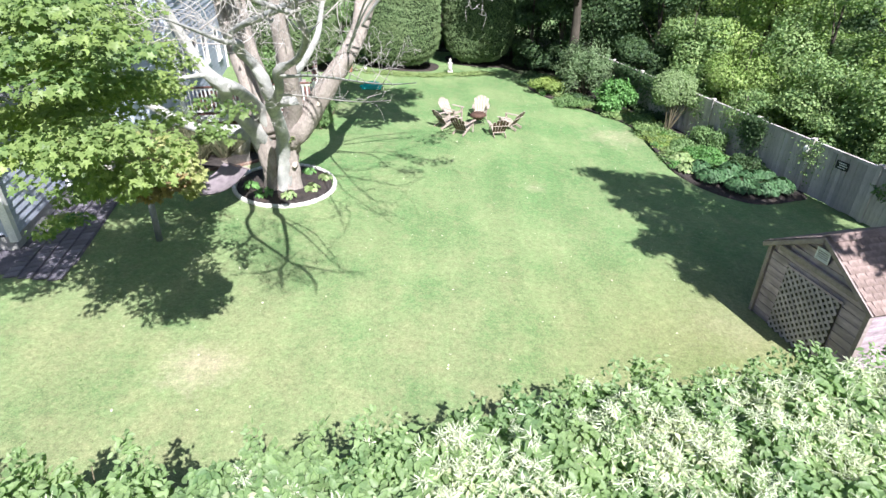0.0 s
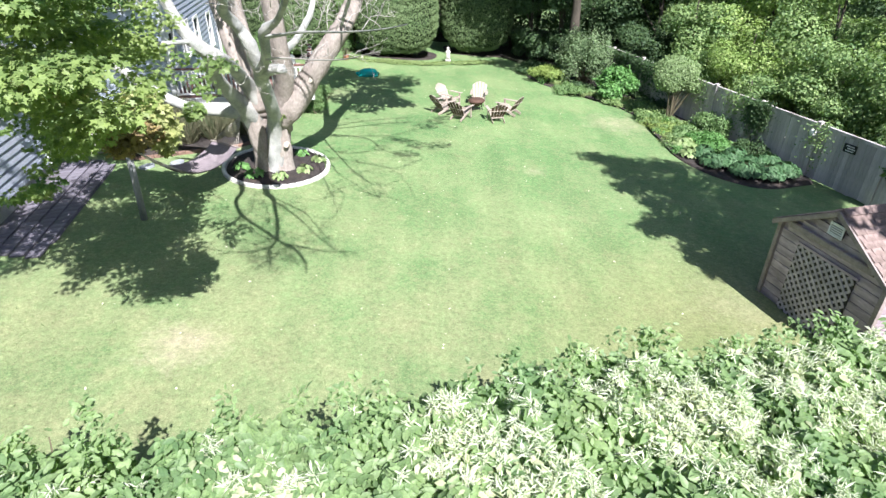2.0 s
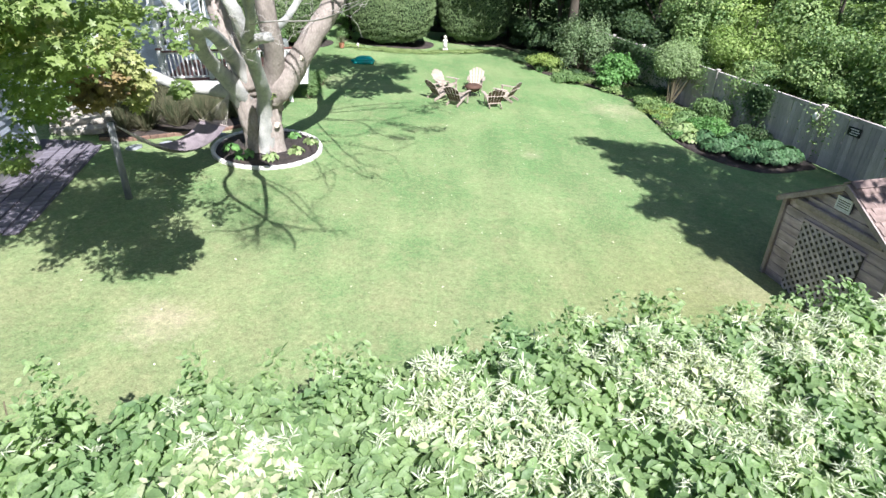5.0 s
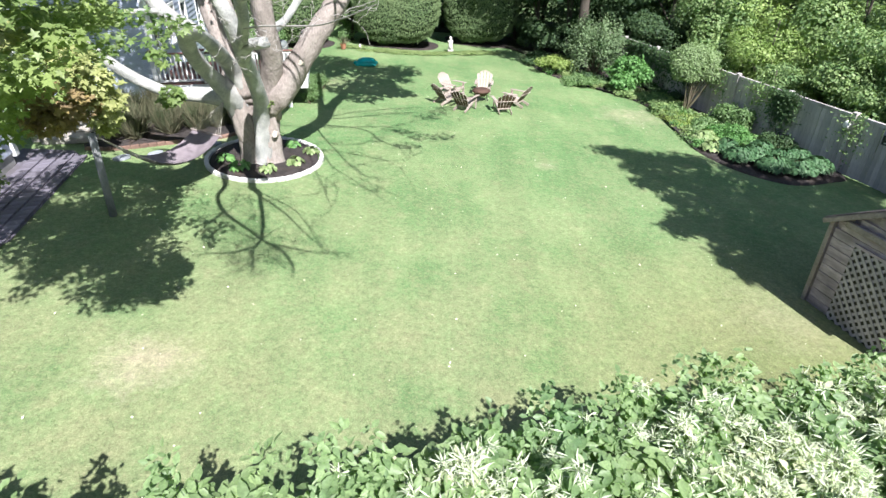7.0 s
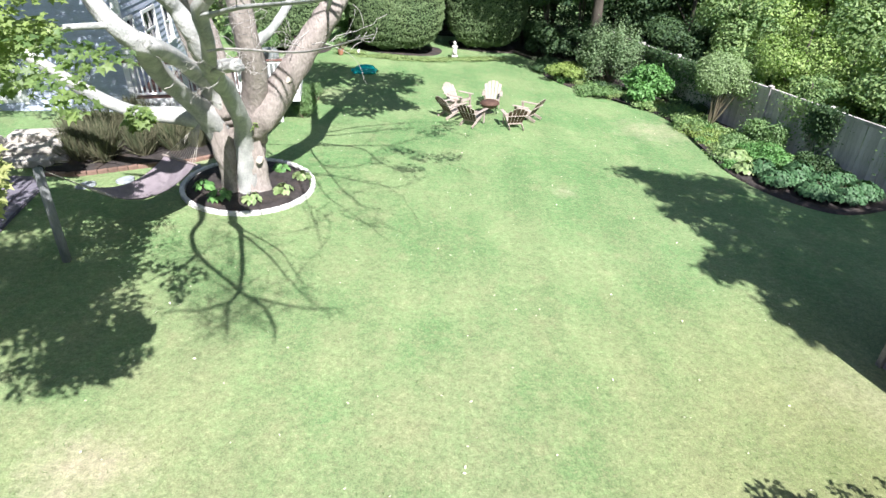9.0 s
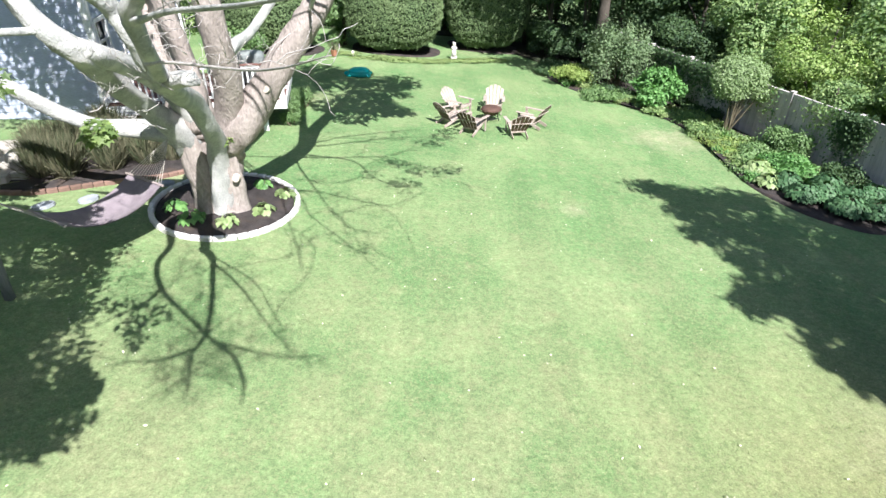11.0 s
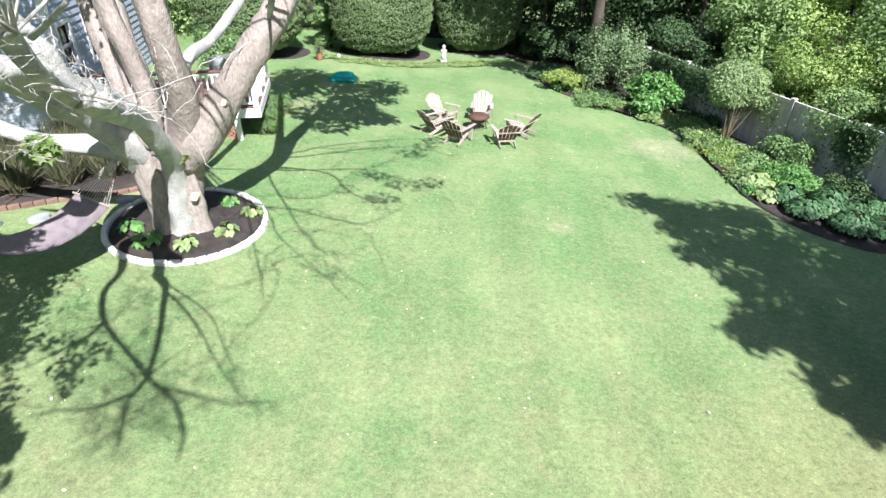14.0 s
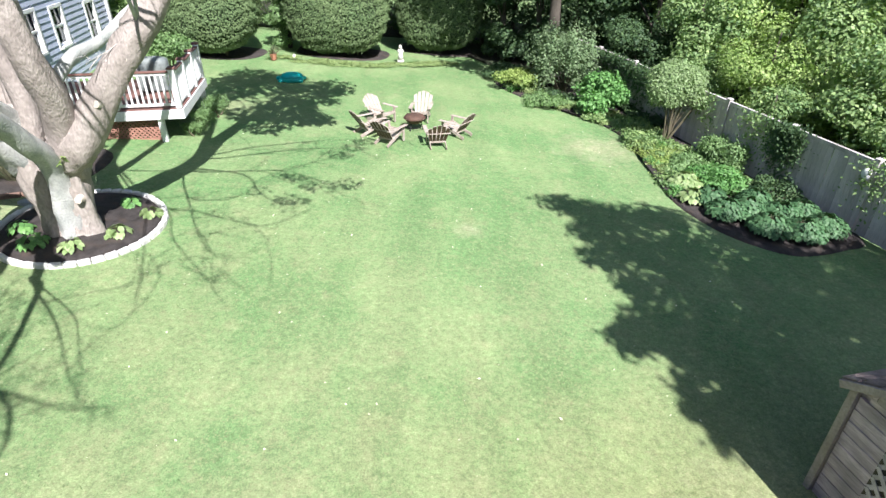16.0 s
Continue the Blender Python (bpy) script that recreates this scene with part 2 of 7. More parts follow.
GRASS_A, GRASS_B, GRASS_DRY, GRASS_STRAW = (0.115, 0.220, 0.085), (0.182, 0.265, 0.118), (0.295, 0.292, 0.165), (0.45, 0.38, 0.28)
M = {
    "lawn": lawn_material(),
    "blade": shade("grass blades", (0.12, 0.205, 0.08), (0.17, 0.25, 0.105), 0.8, 0.7, 0, 60, leaf=0.2, island=0.6, c3=(0.27, 0.31, 0.17)),
    "mulch": shade("dark bark mulch", (0.075, 0.064, 0.062), (0.038, 0.033, 0.032), 6, 0.95, 1.0, 55, depth=0.05, dirt=(0.13, 0.095, 0.075), dirt_scale=3),
    "curb": shade("pale granite edging", (0.72, 0.70, 0.68), (0.58, 0.56, 0.55), 9, 0.85, 0.5, 60, per_object=0.12, dirt=(0.34, 0.32, 0.29), dirt_scale=4, dirt_amount=0.35),
    "bark": shade("pale flaking bark", (0.37, 0.325, 0.30), (0.255, 0.22, 0.20), 3.0, 0.92, 0.6, 26, stretch=(1, 1, 0.5), dirt=(0.19, 0.16, 0.145), dirt_scale=6, dirt_amount=0.5, depth=0.04),
    "bark_grey": shade("grey lichened bark", (0.44, 0.435, 0.42), (0.285, 0.30, 0.29), 3.0, 0.9, 0.45, 34, stretch=(1, 1, 0.8), dirt=(0.62, 0.61, 0.58), dirt_scale=2.6, dirt_amount=0.6, depth=0.04),
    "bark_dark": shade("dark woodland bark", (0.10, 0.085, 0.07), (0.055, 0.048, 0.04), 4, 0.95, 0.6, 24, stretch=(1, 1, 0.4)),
    "twig": shade("bleached dead twigs", (0.50, 0.47, 0.45), (0.36, 0.335, 0.32), 8, 0.9, 0.3, 40),
    "cut": shade("sawn pale wood", (0.58, 0.52, 0.46), (0.45, 0.39, 0.33), 12, 0.8, 0.3, 60),
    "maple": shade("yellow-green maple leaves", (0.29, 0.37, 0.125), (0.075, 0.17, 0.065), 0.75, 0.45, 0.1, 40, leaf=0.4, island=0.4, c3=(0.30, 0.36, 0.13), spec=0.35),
    # lighter, yellower copy of the maple leaves: sunlight put into the colour
    "maple_sunlit": shade("yellow maple leaves with sunlight in their colour", (0.38, 0.40, 0.16), (0.27, 0.33, 0.12), 1.5, 0.5, 0.1, 40, leaf=0.33, island=0.4, c3=(0.48, 0.46, 0.24), spec=0.35),
    "maple_rust": shade("rust brown maple leaves", (0.27, 0.155, 0.10), (0.30, 0.26, 0.13), 1.5, 0.55, 0.1, 40, leaf=0.3, island=0.5, c3=(0.32, 0.26, 0.08)),
    "knot": shade("broad pale green hedge leaves", (0.31, 0.42, 0.20), (0.15, 0.28, 0.13), 0.9, 0.45, 0.1, 50, leaf=0.5, island=0.5, c3=(0.35, 0.45, 0.22), spec=0.45),
    "cream": shade("pale creamy young leaves", (0.46, 0.50, 0.32), (0.37, 0.44, 0.25), 1.5, 0.5, 0.1, 40, leaf=0.3, island=0.6, c3=(0.58, 0.58, 0.40)),
    "stem": shade("green and brown stems", (0.12, 0.115, 0.07), (0.11, 0.085, 0.06), 4, 0.8, 0.2, 40),
    "flower": shade("creamy white flower sprays", (0.70, 0.74, 0.60), (0.55, 0.62, 0.44), 3, 0.7, 0, 60, leaf=0.3, island=0.3, c3=(0.8, 0.8, 0.66)),
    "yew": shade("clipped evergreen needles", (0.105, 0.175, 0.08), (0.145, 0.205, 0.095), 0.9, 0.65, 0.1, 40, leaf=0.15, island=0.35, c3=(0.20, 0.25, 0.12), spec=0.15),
    # near-black green: the shade inside the hedge is put into this colour
    "yew_core": shade("dark hedge core with shade in its colour", (0.03, 0.05, 0.022), (0.05, 0.075, 0.035), 6, 0.95, 0.8, 30, depth=0.06),
    "wood_leaf": shade("woodland leaves", (0.095, 0.205, 0.085), (0.21, 0.32, 0.125), 0.8, 0.5, 0.1, 40, leaf=0.32, island=0.5, c3=(0.40, 0.48, 0.20)),
    # brighter copy of the woodland leaves, with sunlit highlights put into its colour
    "wood_lime": shade("sunlit yellow-green woodland leaves", (0.20, 0.34, 0.095), (0.30, 0.42, 0.15), 0.9, 0.5, 0.1, 40, leaf=0.35, island=0.45, c3=(0.46, 0.52, 0.20)),
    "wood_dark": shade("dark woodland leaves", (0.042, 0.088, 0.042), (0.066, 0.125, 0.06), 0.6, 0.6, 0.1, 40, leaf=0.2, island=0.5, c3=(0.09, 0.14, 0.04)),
    "shrub_grey": shade("grey-green shrub leaves", (0.15, 0.25, 0.12), (0.20, 0.28, 0.15), 1.6, 0.6, 0.1, 40, leaf=0.25, island=0.4, c3=(0.25, 0.30, 0.19), spec=0.15),
    "shrub_pale": shade("pale green clipped leaves", (0.20, 0.31, 0.135), (0.27, 0.37, 0.18), 1.5, 0.5, 0.1, 40, leaf=0.3, island=0.5, c3=(0.34, 0.42, 0.23)),
    "shrub_bright": shade("bright green shrub leaves", (0.10, 0.25, 0.07), (0.14, 0.31, 0.10), 1.5, 0.45, 0.1, 40, leaf=0.3, island=0.5, c3=(0.23, 0.40, 0.15)),
    "shrub_mid": shade("soft green shrub leaves", (0.12, 0.225, 0.085), (0.17, 0.285, 0.11), 1.5, 0.5, 0.1, 40, leaf=0.3, island=0.5, c3=(0.26, 0.355, 0.165)),
    "edging": shade("pale green creeping leaves", (0.27, 0.35, 0.14), (0.20, 0.29, 0.11), 1.2, 0.6, 0.1, 40, leaf=0.25, island=0.4, c3=(0.34, 0.39, 0.18)),
    "litter": shade("dark woodland leaf litter", (0.05, 0.045, 0.03), (0.025, 0.028, 0.017), 2.0, 0.95, 1.0, 30, depth=0.05, dirt=(0.035, 0.06, 0.025), dirt_scale=0.9),
    "lime": shade("lime yellow leaves", (0.26, 0.35, 0.09), (0.20, 0.31, 0.085), 1.8, 0.5, 0.1, 40, leaf=0.3, island=0.5, c3=(0.37, 0.42, 0.16)),
    "hosta_blue": shade("blue-green hosta leaves", (0.04, 0.115, 0.045), (0.07, 0.16, 0.07), 1.5, 0.5, 0.1, 40, leaf=0.2, island=0.6, c3=(0.13, 0.22, 0.11), spec=0.25),
    "hosta_pale": shade("cream-edged hosta leaves", (0.27, 0.37, 0.15), (0.19, 0.30, 0.11), 5, 0.45, 0.1, 40, leaf=0.25, island=0.5, c3=(0.42, 0.47, 0.27)),
    "hosta_green": shade("deep green hosta leaves", (0.07, 0.19, 0.06), (0.12, 0.27, 0.08), 3, 0.42, 0.1, 40, leaf=0.25, island=0.6, c3=(0.20, 0.36, 0.12)),
    "straw_grass": shade("tawny ornamental grass", (0.07, 0.11, 0.05), (0.135, 0.13, 0.085), 2.0, 0.7, 0, 50, leaf=0.2, island=0.6, c3=(0.23, 0.195, 0.135)),
    "fence": shade("weathered grey fence boards", (0.59, 0.54, 0.545), (0.44, 0.40, 0.41), 3, 0.9, 0.5, 26, stretch=(3, 3, 0.25), per_object=0.18, dirt=(0.17, 0.16, 0.13), dirt_scale=1.2, dirt_amount=0.6),
    "shed": shade("weathered cedar boards", (0.57, 0.465, 0.535), (0.32, 0.258, 0.30), 4, 0.9, 1.0, 22, stretch=(1, 0.35, 2.5), per_object=0.16, dirt=(0.19, 0.17, 0.17), dirt_scale=1.9),
    "lattice_grey": shade("silvery weathered lattice", (0.56, 0.50, 0.54), (0.40, 0.36, 0.39), 5, 0.9, 0.4, 40, per_object=0.12, dirt=(0.25, 0.22, 0.22), dirt_scale=3),
    "trim": shade("grey-tan weathered trim", (0.40, 0.335, 0.325), (0.28, 0.235, 0.23), 4, 0.85, 0.4, 30, dirt=(0.2, 0.17, 0.14)),
    "shingle": shade("sun-bleached roof shingles", (0.33, 0.25, 0.235), (0.22, 0.165, 0.155), 7, 0.95, 0.8, 60, per_object=0.22, dirt=(0.16, 0.12, 0.10), dirt_scale=3),
    "metal": shade("pale painted louvre", (0.78, 0.78, 0.84), (0.68, 0.68, 0.74), 8, 0.5, 0.1, 60),
    "siding": shade("pale blue-grey clapboard", (0.46, 0.50, 0.62), (0.40, 0.44, 0.56), 1.2, 0.6, 0.15, 40, stretch=(0.3, 0.3, 2), per_object=0.05, dirt=(0.36, 0.37, 0.40), dirt_scale=0.9, dirt_amount=0.3),
    "white": shade("white painted wood", (0.80, 0.80, 0.80), (0.72, 0.72, 0.73), 3, 0.5, 0.15, 40, dirt=(0.55, 0.54, 0.52), dirt_scale=1.6, dirt_amount=0.3),
    "found": shade("grey concrete foundation", (0.40, 0.39, 0.39), (0.30, 0.295, 0.30), 3, 0.95, 0.4, 40, dirt=(0.22, 0.22, 0.2)),
    "glass": shade("dark window glass", (0.02, 0.03, 0.035), (0.035, 0.045, 0.05), 1.0, 0.06, 0, 10, spec=0.9),
    "roof": shade("grey asphalt shingles", (0.16, 0.16, 0.17), (0.10, 0.10, 0.11), 3, 0.95, 0.7, 50),
    "deck": shade("reddish stained decking", (0.20, 0.10, 0.085), (0.14, 0.075, 0.065), 3, 0.75, 0.3, 30, stretch=(0.4, 3, 3), per_object=0.15),
    "lattice": shade("red-brown lattice", (0.33, 0.17, 0.13), (0.25, 0.13, 0.10), 4, 0.85, 0.3, 40, per_object=0.1),
    "paver": shade("grey-violet pavers", (0.19, 0.175, 0.215), (0.13, 0.12, 0.15), 4, 0.9, 0.4, 40, per_object=0.2, dirt=(0.12, 0.11, 0.11)),
    "stone": shade("pale cut stone", (0.55, 0.51, 0.46), (0.42, 0.39, 0.36), 4, 0.9, 0.5, 30, per_object=0.2, dirt=(0.3, 0.27, 0.24)),
    "brick": shade("red-brown brick", (0.25, 0.155, 0.12), (0.18, 0.115, 0.095), 8, 0.9, 0.5, 60, per_object=0.25),
    "chair": shade("bleached cedar slats", (0.44, 0.385, 0.345), (0.29, 0.235, 0.20), 6, 0.8, 0.3, 40, stretch=(1, 1, 0.4), dirt=(0.32, 0.25, 0.21), dirt_scale=5, dirt_amount=0.4),
    # dark copy of the cedar: the shade of the leaning backs, put in colour
    "chair_rear_shade": shade("cedar slats with rear-side shade in the colour", (0.12, 0.075, 0.055), (0.085, 0.055, 0.042), 6, 0.8, 0.3, 40, stretch=(1, 1, 0.4)),
    "firepit": shade("rusty brown steel bowl", (0.14, 0.08, 0.06), (0.09, 0.055, 0.045), 6, 0.7, 0.3, 40, metal=0.3),
    "black": shade("black painted iron", (0.02, 0.02, 0.022), (0.035, 0.033, 0.033), 8, 0.55, 0.1, 40),
    "teal": shade("teal green moulded plastic", (0.0, 0.42, 0.40), (0.0, 0.34, 0.33), 3, 0.4, 0.05, 30, dirt=(0.04, 0.26, 0.22)),
    "statue": shade("pale cast stone", (0.72, 0.69, 0.64), (0.58, 0.55, 0.51), 6, 0.85, 0.4, 50),
    "hammock": shade("mauve-grey woven fabric", (0.25, 0.215, 0.235), (0.19, 0.16, 0.18), 5, 0.9, 0.3, 90),
    "rope": shade("cream cotton rope", (0.50, 0.47, 0.42), (0.40, 0.37, 0.33), 20, 0.9, 0.2, 90),
    "post": shade("silver-grey weathered post", (0.29, 0.295, 0.30), (0.19, 0.195, 0.20), 3, 0.85, 0.4, 30, stretch=(2, 2, 0.3)),
    "tan": shade("terracotta clay", (0.42, 0.19, 0.12), (0.32, 0.15, 0.10), 6, 0.8, 0.2, 40),
    "hood": shade("grey-green vinyl cover", (0.22, 0.24, 0.23), (0.15, 0.17, 0.17), 3, 0.5, 0.15, 30),
    "slate": shade("blue-grey stepping stone", (0.36, 0.38, 0.42), (0.26, 0.28, 0.31), 5, 0.9, 0.4, 40, per_object=0.1),
    "fallen": shade("pale fallen leaves", (0.62, 0.62, 0.36), (0.7, 0.68, 0.52), 3, 0.7, 0, 40, island=0.5, c3=(0.75, 0.75, 0.66)),
}


def mesh_of(name, verts, tris, material, smooth=False):
    """A triangle mesh from arrays."""
    me = bpy.data.meshes.new(name)
    verts, tris = np.asarray(verts, np.float32), np.asarray(tris, np.int32)
    me.vertices.add(len(verts))
    me.vertices.foreach_set("co", verts.ravel())
    me.loops.add(tris.size)
    me.loops.foreach_set("vertex_index", tris.ravel())
    me.polygons.add(len(tris))
    me.polygons.foreach_set("loop_start", np.arange(0, tris.size, 3, dtype=np.int32))
    if smooth:
        me.polygons.foreach_set("use_smooth", np.ones(len(tris), bool))
    me.update(calc_edges=True)
    me.materials.append(material)
    return me


def part(name, bm, material, parent, label="", smooth=False):
    """Links a bmesh, or a finished mesh, as one object under a thing or a part."""
    if isinstance(bm, bpy.types.Mesh):
        me = bm
    else:
        me = bpy.data.meshes.new(name)
        bm.normal_update()
        bm.to_mesh(me)
        bm.free()
        me.materials.append(material)
        if smooth:
            me.polygons.foreach_set("use_smooth", np.ones(len(me.polygons), bool))
    ob = new(name, me)
    ob.parent = parent
    if label:
        ob["label"] = label
    return ob


def thing(name, label, category, group="", kind="", at=(0, 0, 0), turn=0.0):
    """An Empty at the base of a thing."""
    ob = tagged(new(name), label, category, group, kind)
    ob.empty_display_size = 0.2
    ob.matrix_basis = pose(*at, 0, 0, turn)
    return ob


def box(bm, c, s, m=Matrix(), bevel=0.0):
    """Adds a box of size s round c, turned by m, with its edges bevelled."""
    made = bmesh.ops.create_cube(bm, size=1.0)["verts"]
    for v in made:
        v.co = m @ Vector((c[0] + v.co.x * s[0], c[1] + v.co.y * s[1], c[2] + v.co.z * s[2]))
    if bevel:
        edges = list({e for v in made for e in v.link_edges})
        bmesh.ops.bevel(bm, geom=edges, offset=bevel, segments=1, affect="EDGES")
    return bm


def one_box(c, s, m=Matrix(), bevel=0.0):
    return box(bmesh.new(), c, s, m, bevel)


def rod(bm, a, b, ra, rb=None, sides=8):
    """Adds a round bar from a to b."""
    a, b = Vector(a), Vector(b)
    q = (b - a).to_track_quat("Z", "Y").to_matrix().to_4x4()
    bmesh.ops.create_cone(bm, cap_ends=True, segments=sides, radius1=ra, radius2=ra if rb is None else rb, depth=(b - a).length,
                          matrix=Matrix.Translation((a + b) / 2) @ q)
    return bm


def spline(points, steps=6):
    """A smooth line through points (x, y, z, radius)."""
    p = [np.array(q, float) for q in points]
    p = [2 * p[0] - p[1], *p, 2 * p[-1] - p[-2]]
    out = []
    for i in range(1, len(p) - 2):
        for k in range(steps):
            t = k / steps
            out.append(0.5 * (2 * p[i] + (p[i + 1] - p[i - 1]) * t + (2 * p[i - 1] - 5 * p[i] + 4 * p[i + 1] - p[i + 2]) * t * t
                              + (3 * p[i] - p[i - 1] - 3 * p[i + 1] + p[i + 2]) * t ** 3))
    out.append(p[-2])
    return np.array(out)


def tube_arrays(line, sides=10, rough=0.0, seed=0):
    """Vertices and triangles of a limb along a line of (x, y, z, radius), with an uneven girth."""
    line = np.asarray(line, float)
    n = len(line)
    way = np.gradient(line[:, :3], axis=0)
    way /= np.linalg.norm(way, axis=1)[:, None] + 1e-9
    side = np.cross(way, [0.31, 0.17, 0.93])
    side /= np.linalg.norm(side, axis=1)[:, None] + 1e-9
    up = np.cross(side, way)
    ang = np.arange(sides) / sides * 2 * np.pi
    ring = np.cos(ang)[None, :, None] * side[:, None] + np.sin(ang)[None, :, None] * up[:, None]
    rad = np.repeat(line[:, 3][:, None], sides, 1)
    if rough:
        for i in range(n):
            for j in range(sides):
                d = ring[i, j]
                rad[i, j] *= 1 + rough * noise.noise(Vector((d[0] * 1.6 + seed, d[1] * 1.6 + line[i, 2] * 1.3, d[2] * 1.6 + line[i, 0])))\
                    + 0.5 * rough * noise.noise(Vector((d[0] * 5 + seed, d[1] * 5, line[i, 2] * 3 + line[i, 1])))
    v = (line[:, None, :3] + ring * rad[:, :, None]).reshape(-1, 3)
    v = np.vstack([v, line[:1, :3], line[-1:, :3]])
    f = []
    for i in range(n - 1):
        for j in range(sides):
            a, b, c, d = i * sides + j, i * sides + (j + 1) % sides, (i + 1) * sides + j, (i + 1) * sides + (j + 1) % sides
            f += [(a, b, d), (a, d, c)]
    for j in range(sides):
        f += [(n * sides, (j + 1) % sides, j), (n * sides + 1, (n - 1) * sides + j, (n - 1) * sides + (j + 1) % sides)]
    return v, np.array(f)


def limb(name, points, material, parent, label="", sides=12, rough=0.18, steps=6):
    v, f = tube_arrays(spline(points, steps), sides, rough, len(points) + points[0][0])
    return part(name, mesh_of(name, v, f, material, True), material, parent, label)


def joined(pieces):
    """Several (vertices, triangles) as one."""
    vs, fs, k = [], [], 0
    for v, f in pieces:
        vs.append(v)
        fs.append(np.asarray(f) + k)
        k += len(v)
    return np.vstack(vs), np.vstack(fs)


# leaf shapes: length along x, width along y, normal z
OVATE = (np.array([(0, 0, 0), (0.3, 0.25, 0.06), (0.66, 0.2, 0.03), (1, 0, -0.12), (0.66, -0.2, 0.03), (0.3, -0.25, 0.06), (0.5, 0, -0.03)]),
         np.array([(0, 6, 1), (1, 6, 2), (2, 6, 3), (3, 6, 4), (4, 6, 5), (5, 6, 0)]))
SMALL = (np.array([(0, 0, 0), (0.5, 0.27, 0.06), (1, 0, -0.04), (0.5, -0.27, 0.06)]), np.array([(0, 1, 2), (0, 2, 3)])[:, ::-1])
BLADE = (np.array([(0, 0.05, 0), (0, -0.05, 0), (0.6, 0.03, 0.04), (0.6, -0.03, 0.04), (1, 0, -0.04)]), np.array([(0, 1, 3), (0, 3, 2), (2, 3, 4)]))
MAPLE = (np.array([(0, 0, 0), (-0.12, 0.40, 0.0), (0.22, 0.30, 0.03), (0.46, 0.64, 0.0), (0.52, 0.22, 0.03), (1.0, 0, -0.12), (0.52, -0.22, 0.03), (0.46, -0.64, 0.0), (0.22, -0.30, 0.03), (-0.12, -0.40, 0.0), (0.3, 0, -0.04)]),
         np.array([(10, i, i + 1) for i in range(9)] + [(10, 9, 0)])[:, ::-1])
HOSTA = (np.array([(0, 0, 0), (0.22, 0.33, 0.03), (0.6, 0.34, 0.05), (1, 0, -0.22), (0.6, -0.34, 0.05), (0.22, -0.33, 0.03), (0.3, 0, 0.0), (0.7, 0, 0.0)]),
         np.array([(0, 6, 1), (1, 6, 7), (1, 7, 2), (2, 7, 3), (3, 7, 4), (4, 7, 5), (5, 7, 6), (5, 6, 0)]))
FINE = (np.array([(0, 0.014, 0), (0, -0.014, 0), (0.55, 0.011, 0.03), (0.55, -0.011, 0.03), (1, 0, -0.08)]), np.array([(0, 1, 3), (0, 3, 2), (2, 3, 4)]))
BROAD = (np.array([(0, 0, 0), (0.45, 0.40, 0.07), (1, 0, -0.08), (0.45, -0.40, 0.07)]), np.array([(0, 1, 2), (0, 2, 3)])[:, ::-1])
SPRAY = (np.array([(0, 0, 0), (0.55, 0.065, 0.03), (1, 0, 0), (0.55, -0.065, 0.03)]), np.array([(0, 1, 2), (0, 2, 3)])[:, ::-1])


def unit(v):
    return v / (np.linalg.norm(v, axis=1)[:, None] + 1e-9)


def leaf_arrays(shape, at, normal, size, way=None):
    """Places a leaf shape at every point, facing its normal, pointing along way (any way if none)."""
    tv, tf = shape
    k = len(at)
    normal = unit(normal)
    t = rng.normal(size=(k, 3)) if way is None else way
    t = unit(t - (t * normal).sum(1)[:, None] * normal)
    b = np.cross(normal, t)
    size = np.broadcast_to(size, k)[:, None, None]
    v = at[:, None] + size * (tv[None, :, :1] * t[:, None] + tv[None, :, 1:2] * b[:, None] + tv[None, :, 2:] * normal[:, None])
    f = tf[None] + (np.arange(k) * len(tv))[:, None, None]
    return v.reshape(-1, 3), f.reshape(-1, 3)


def blob_points(blobs, n, shell=0.16, lump=0.3):
    """Points near the skins of lumpy ellipsoids (x, y, z, rx, ry, rz), and the outward directions."""
    blobs = np.array(blobs, float)
    w = (blobs[:, 3] * blobs[:, 4] + blobs[:, 4] * blobs[:, 5] + blobs[:, 3] * blobs[:, 5])
    which = rng.choice(len(blobs), n, p=w / w.sum())
    d = unit(rng.normal(size=(n, 3)))
    bl = blobs[which]
    r = 1 - np.abs(rng.normal(size=n)) * shell
    r += lump * (np.sin(d[:, 0] * 5 + which * 1.7) * np.sin(d[:, 1] * 5 + which * 2.3) * np.sin(d[:, 2] * 4 + which)) + 0.3 * lump * rng.normal(size=n) * 0.5
    return bl[:, :3] + d * bl[:, 3:] * r[:, None], d


def foliage(name, blobs, n, shape, size, material, parent, label="", shell=0.16, lump=0.25, up=0.6, loose=0.7):
    """A crown of many leaves over lumpy ellipsoids."""
    p, d = blob_points(blobs, n, shell, lump)
    nrm = d + up * np.array([0, 0, 1]) + loose * rng.normal(size=d.shape)
    v, f = leaf_arrays(shape, p, nrm, size * rng.uniform(0.65, 1.3, n))
    return part(name, mesh_of(name, v, f, material), material, parent, label)


def hull(bm, c, r, square=0.0, lump=0.08, sub=3):
    """Adds a lumpy round body; square: 0 an ellipsoid, 1 nearly a box."""
    made = bmesh.ops.create_icosphere(bm, subdivisions=sub, radius=1.0)["verts"]
    for v in made:
        d = v.co.normalized()
        k = (abs(d.x) ** (2 + 4 * square) + abs(d.y) ** (2 + 4 * square) + abs(d.z) ** (2 + 4 * square)) ** (-1 / (2 + 4 * square))
        k *= 1 + lump * noise.noise(d * 3 + Vector(c))
        v.co = Vector((c[0] + d.x * r[0] * k, c[1] + d.y * r[1] * k, c[2] + d.z * r[2] * k))
    return bm

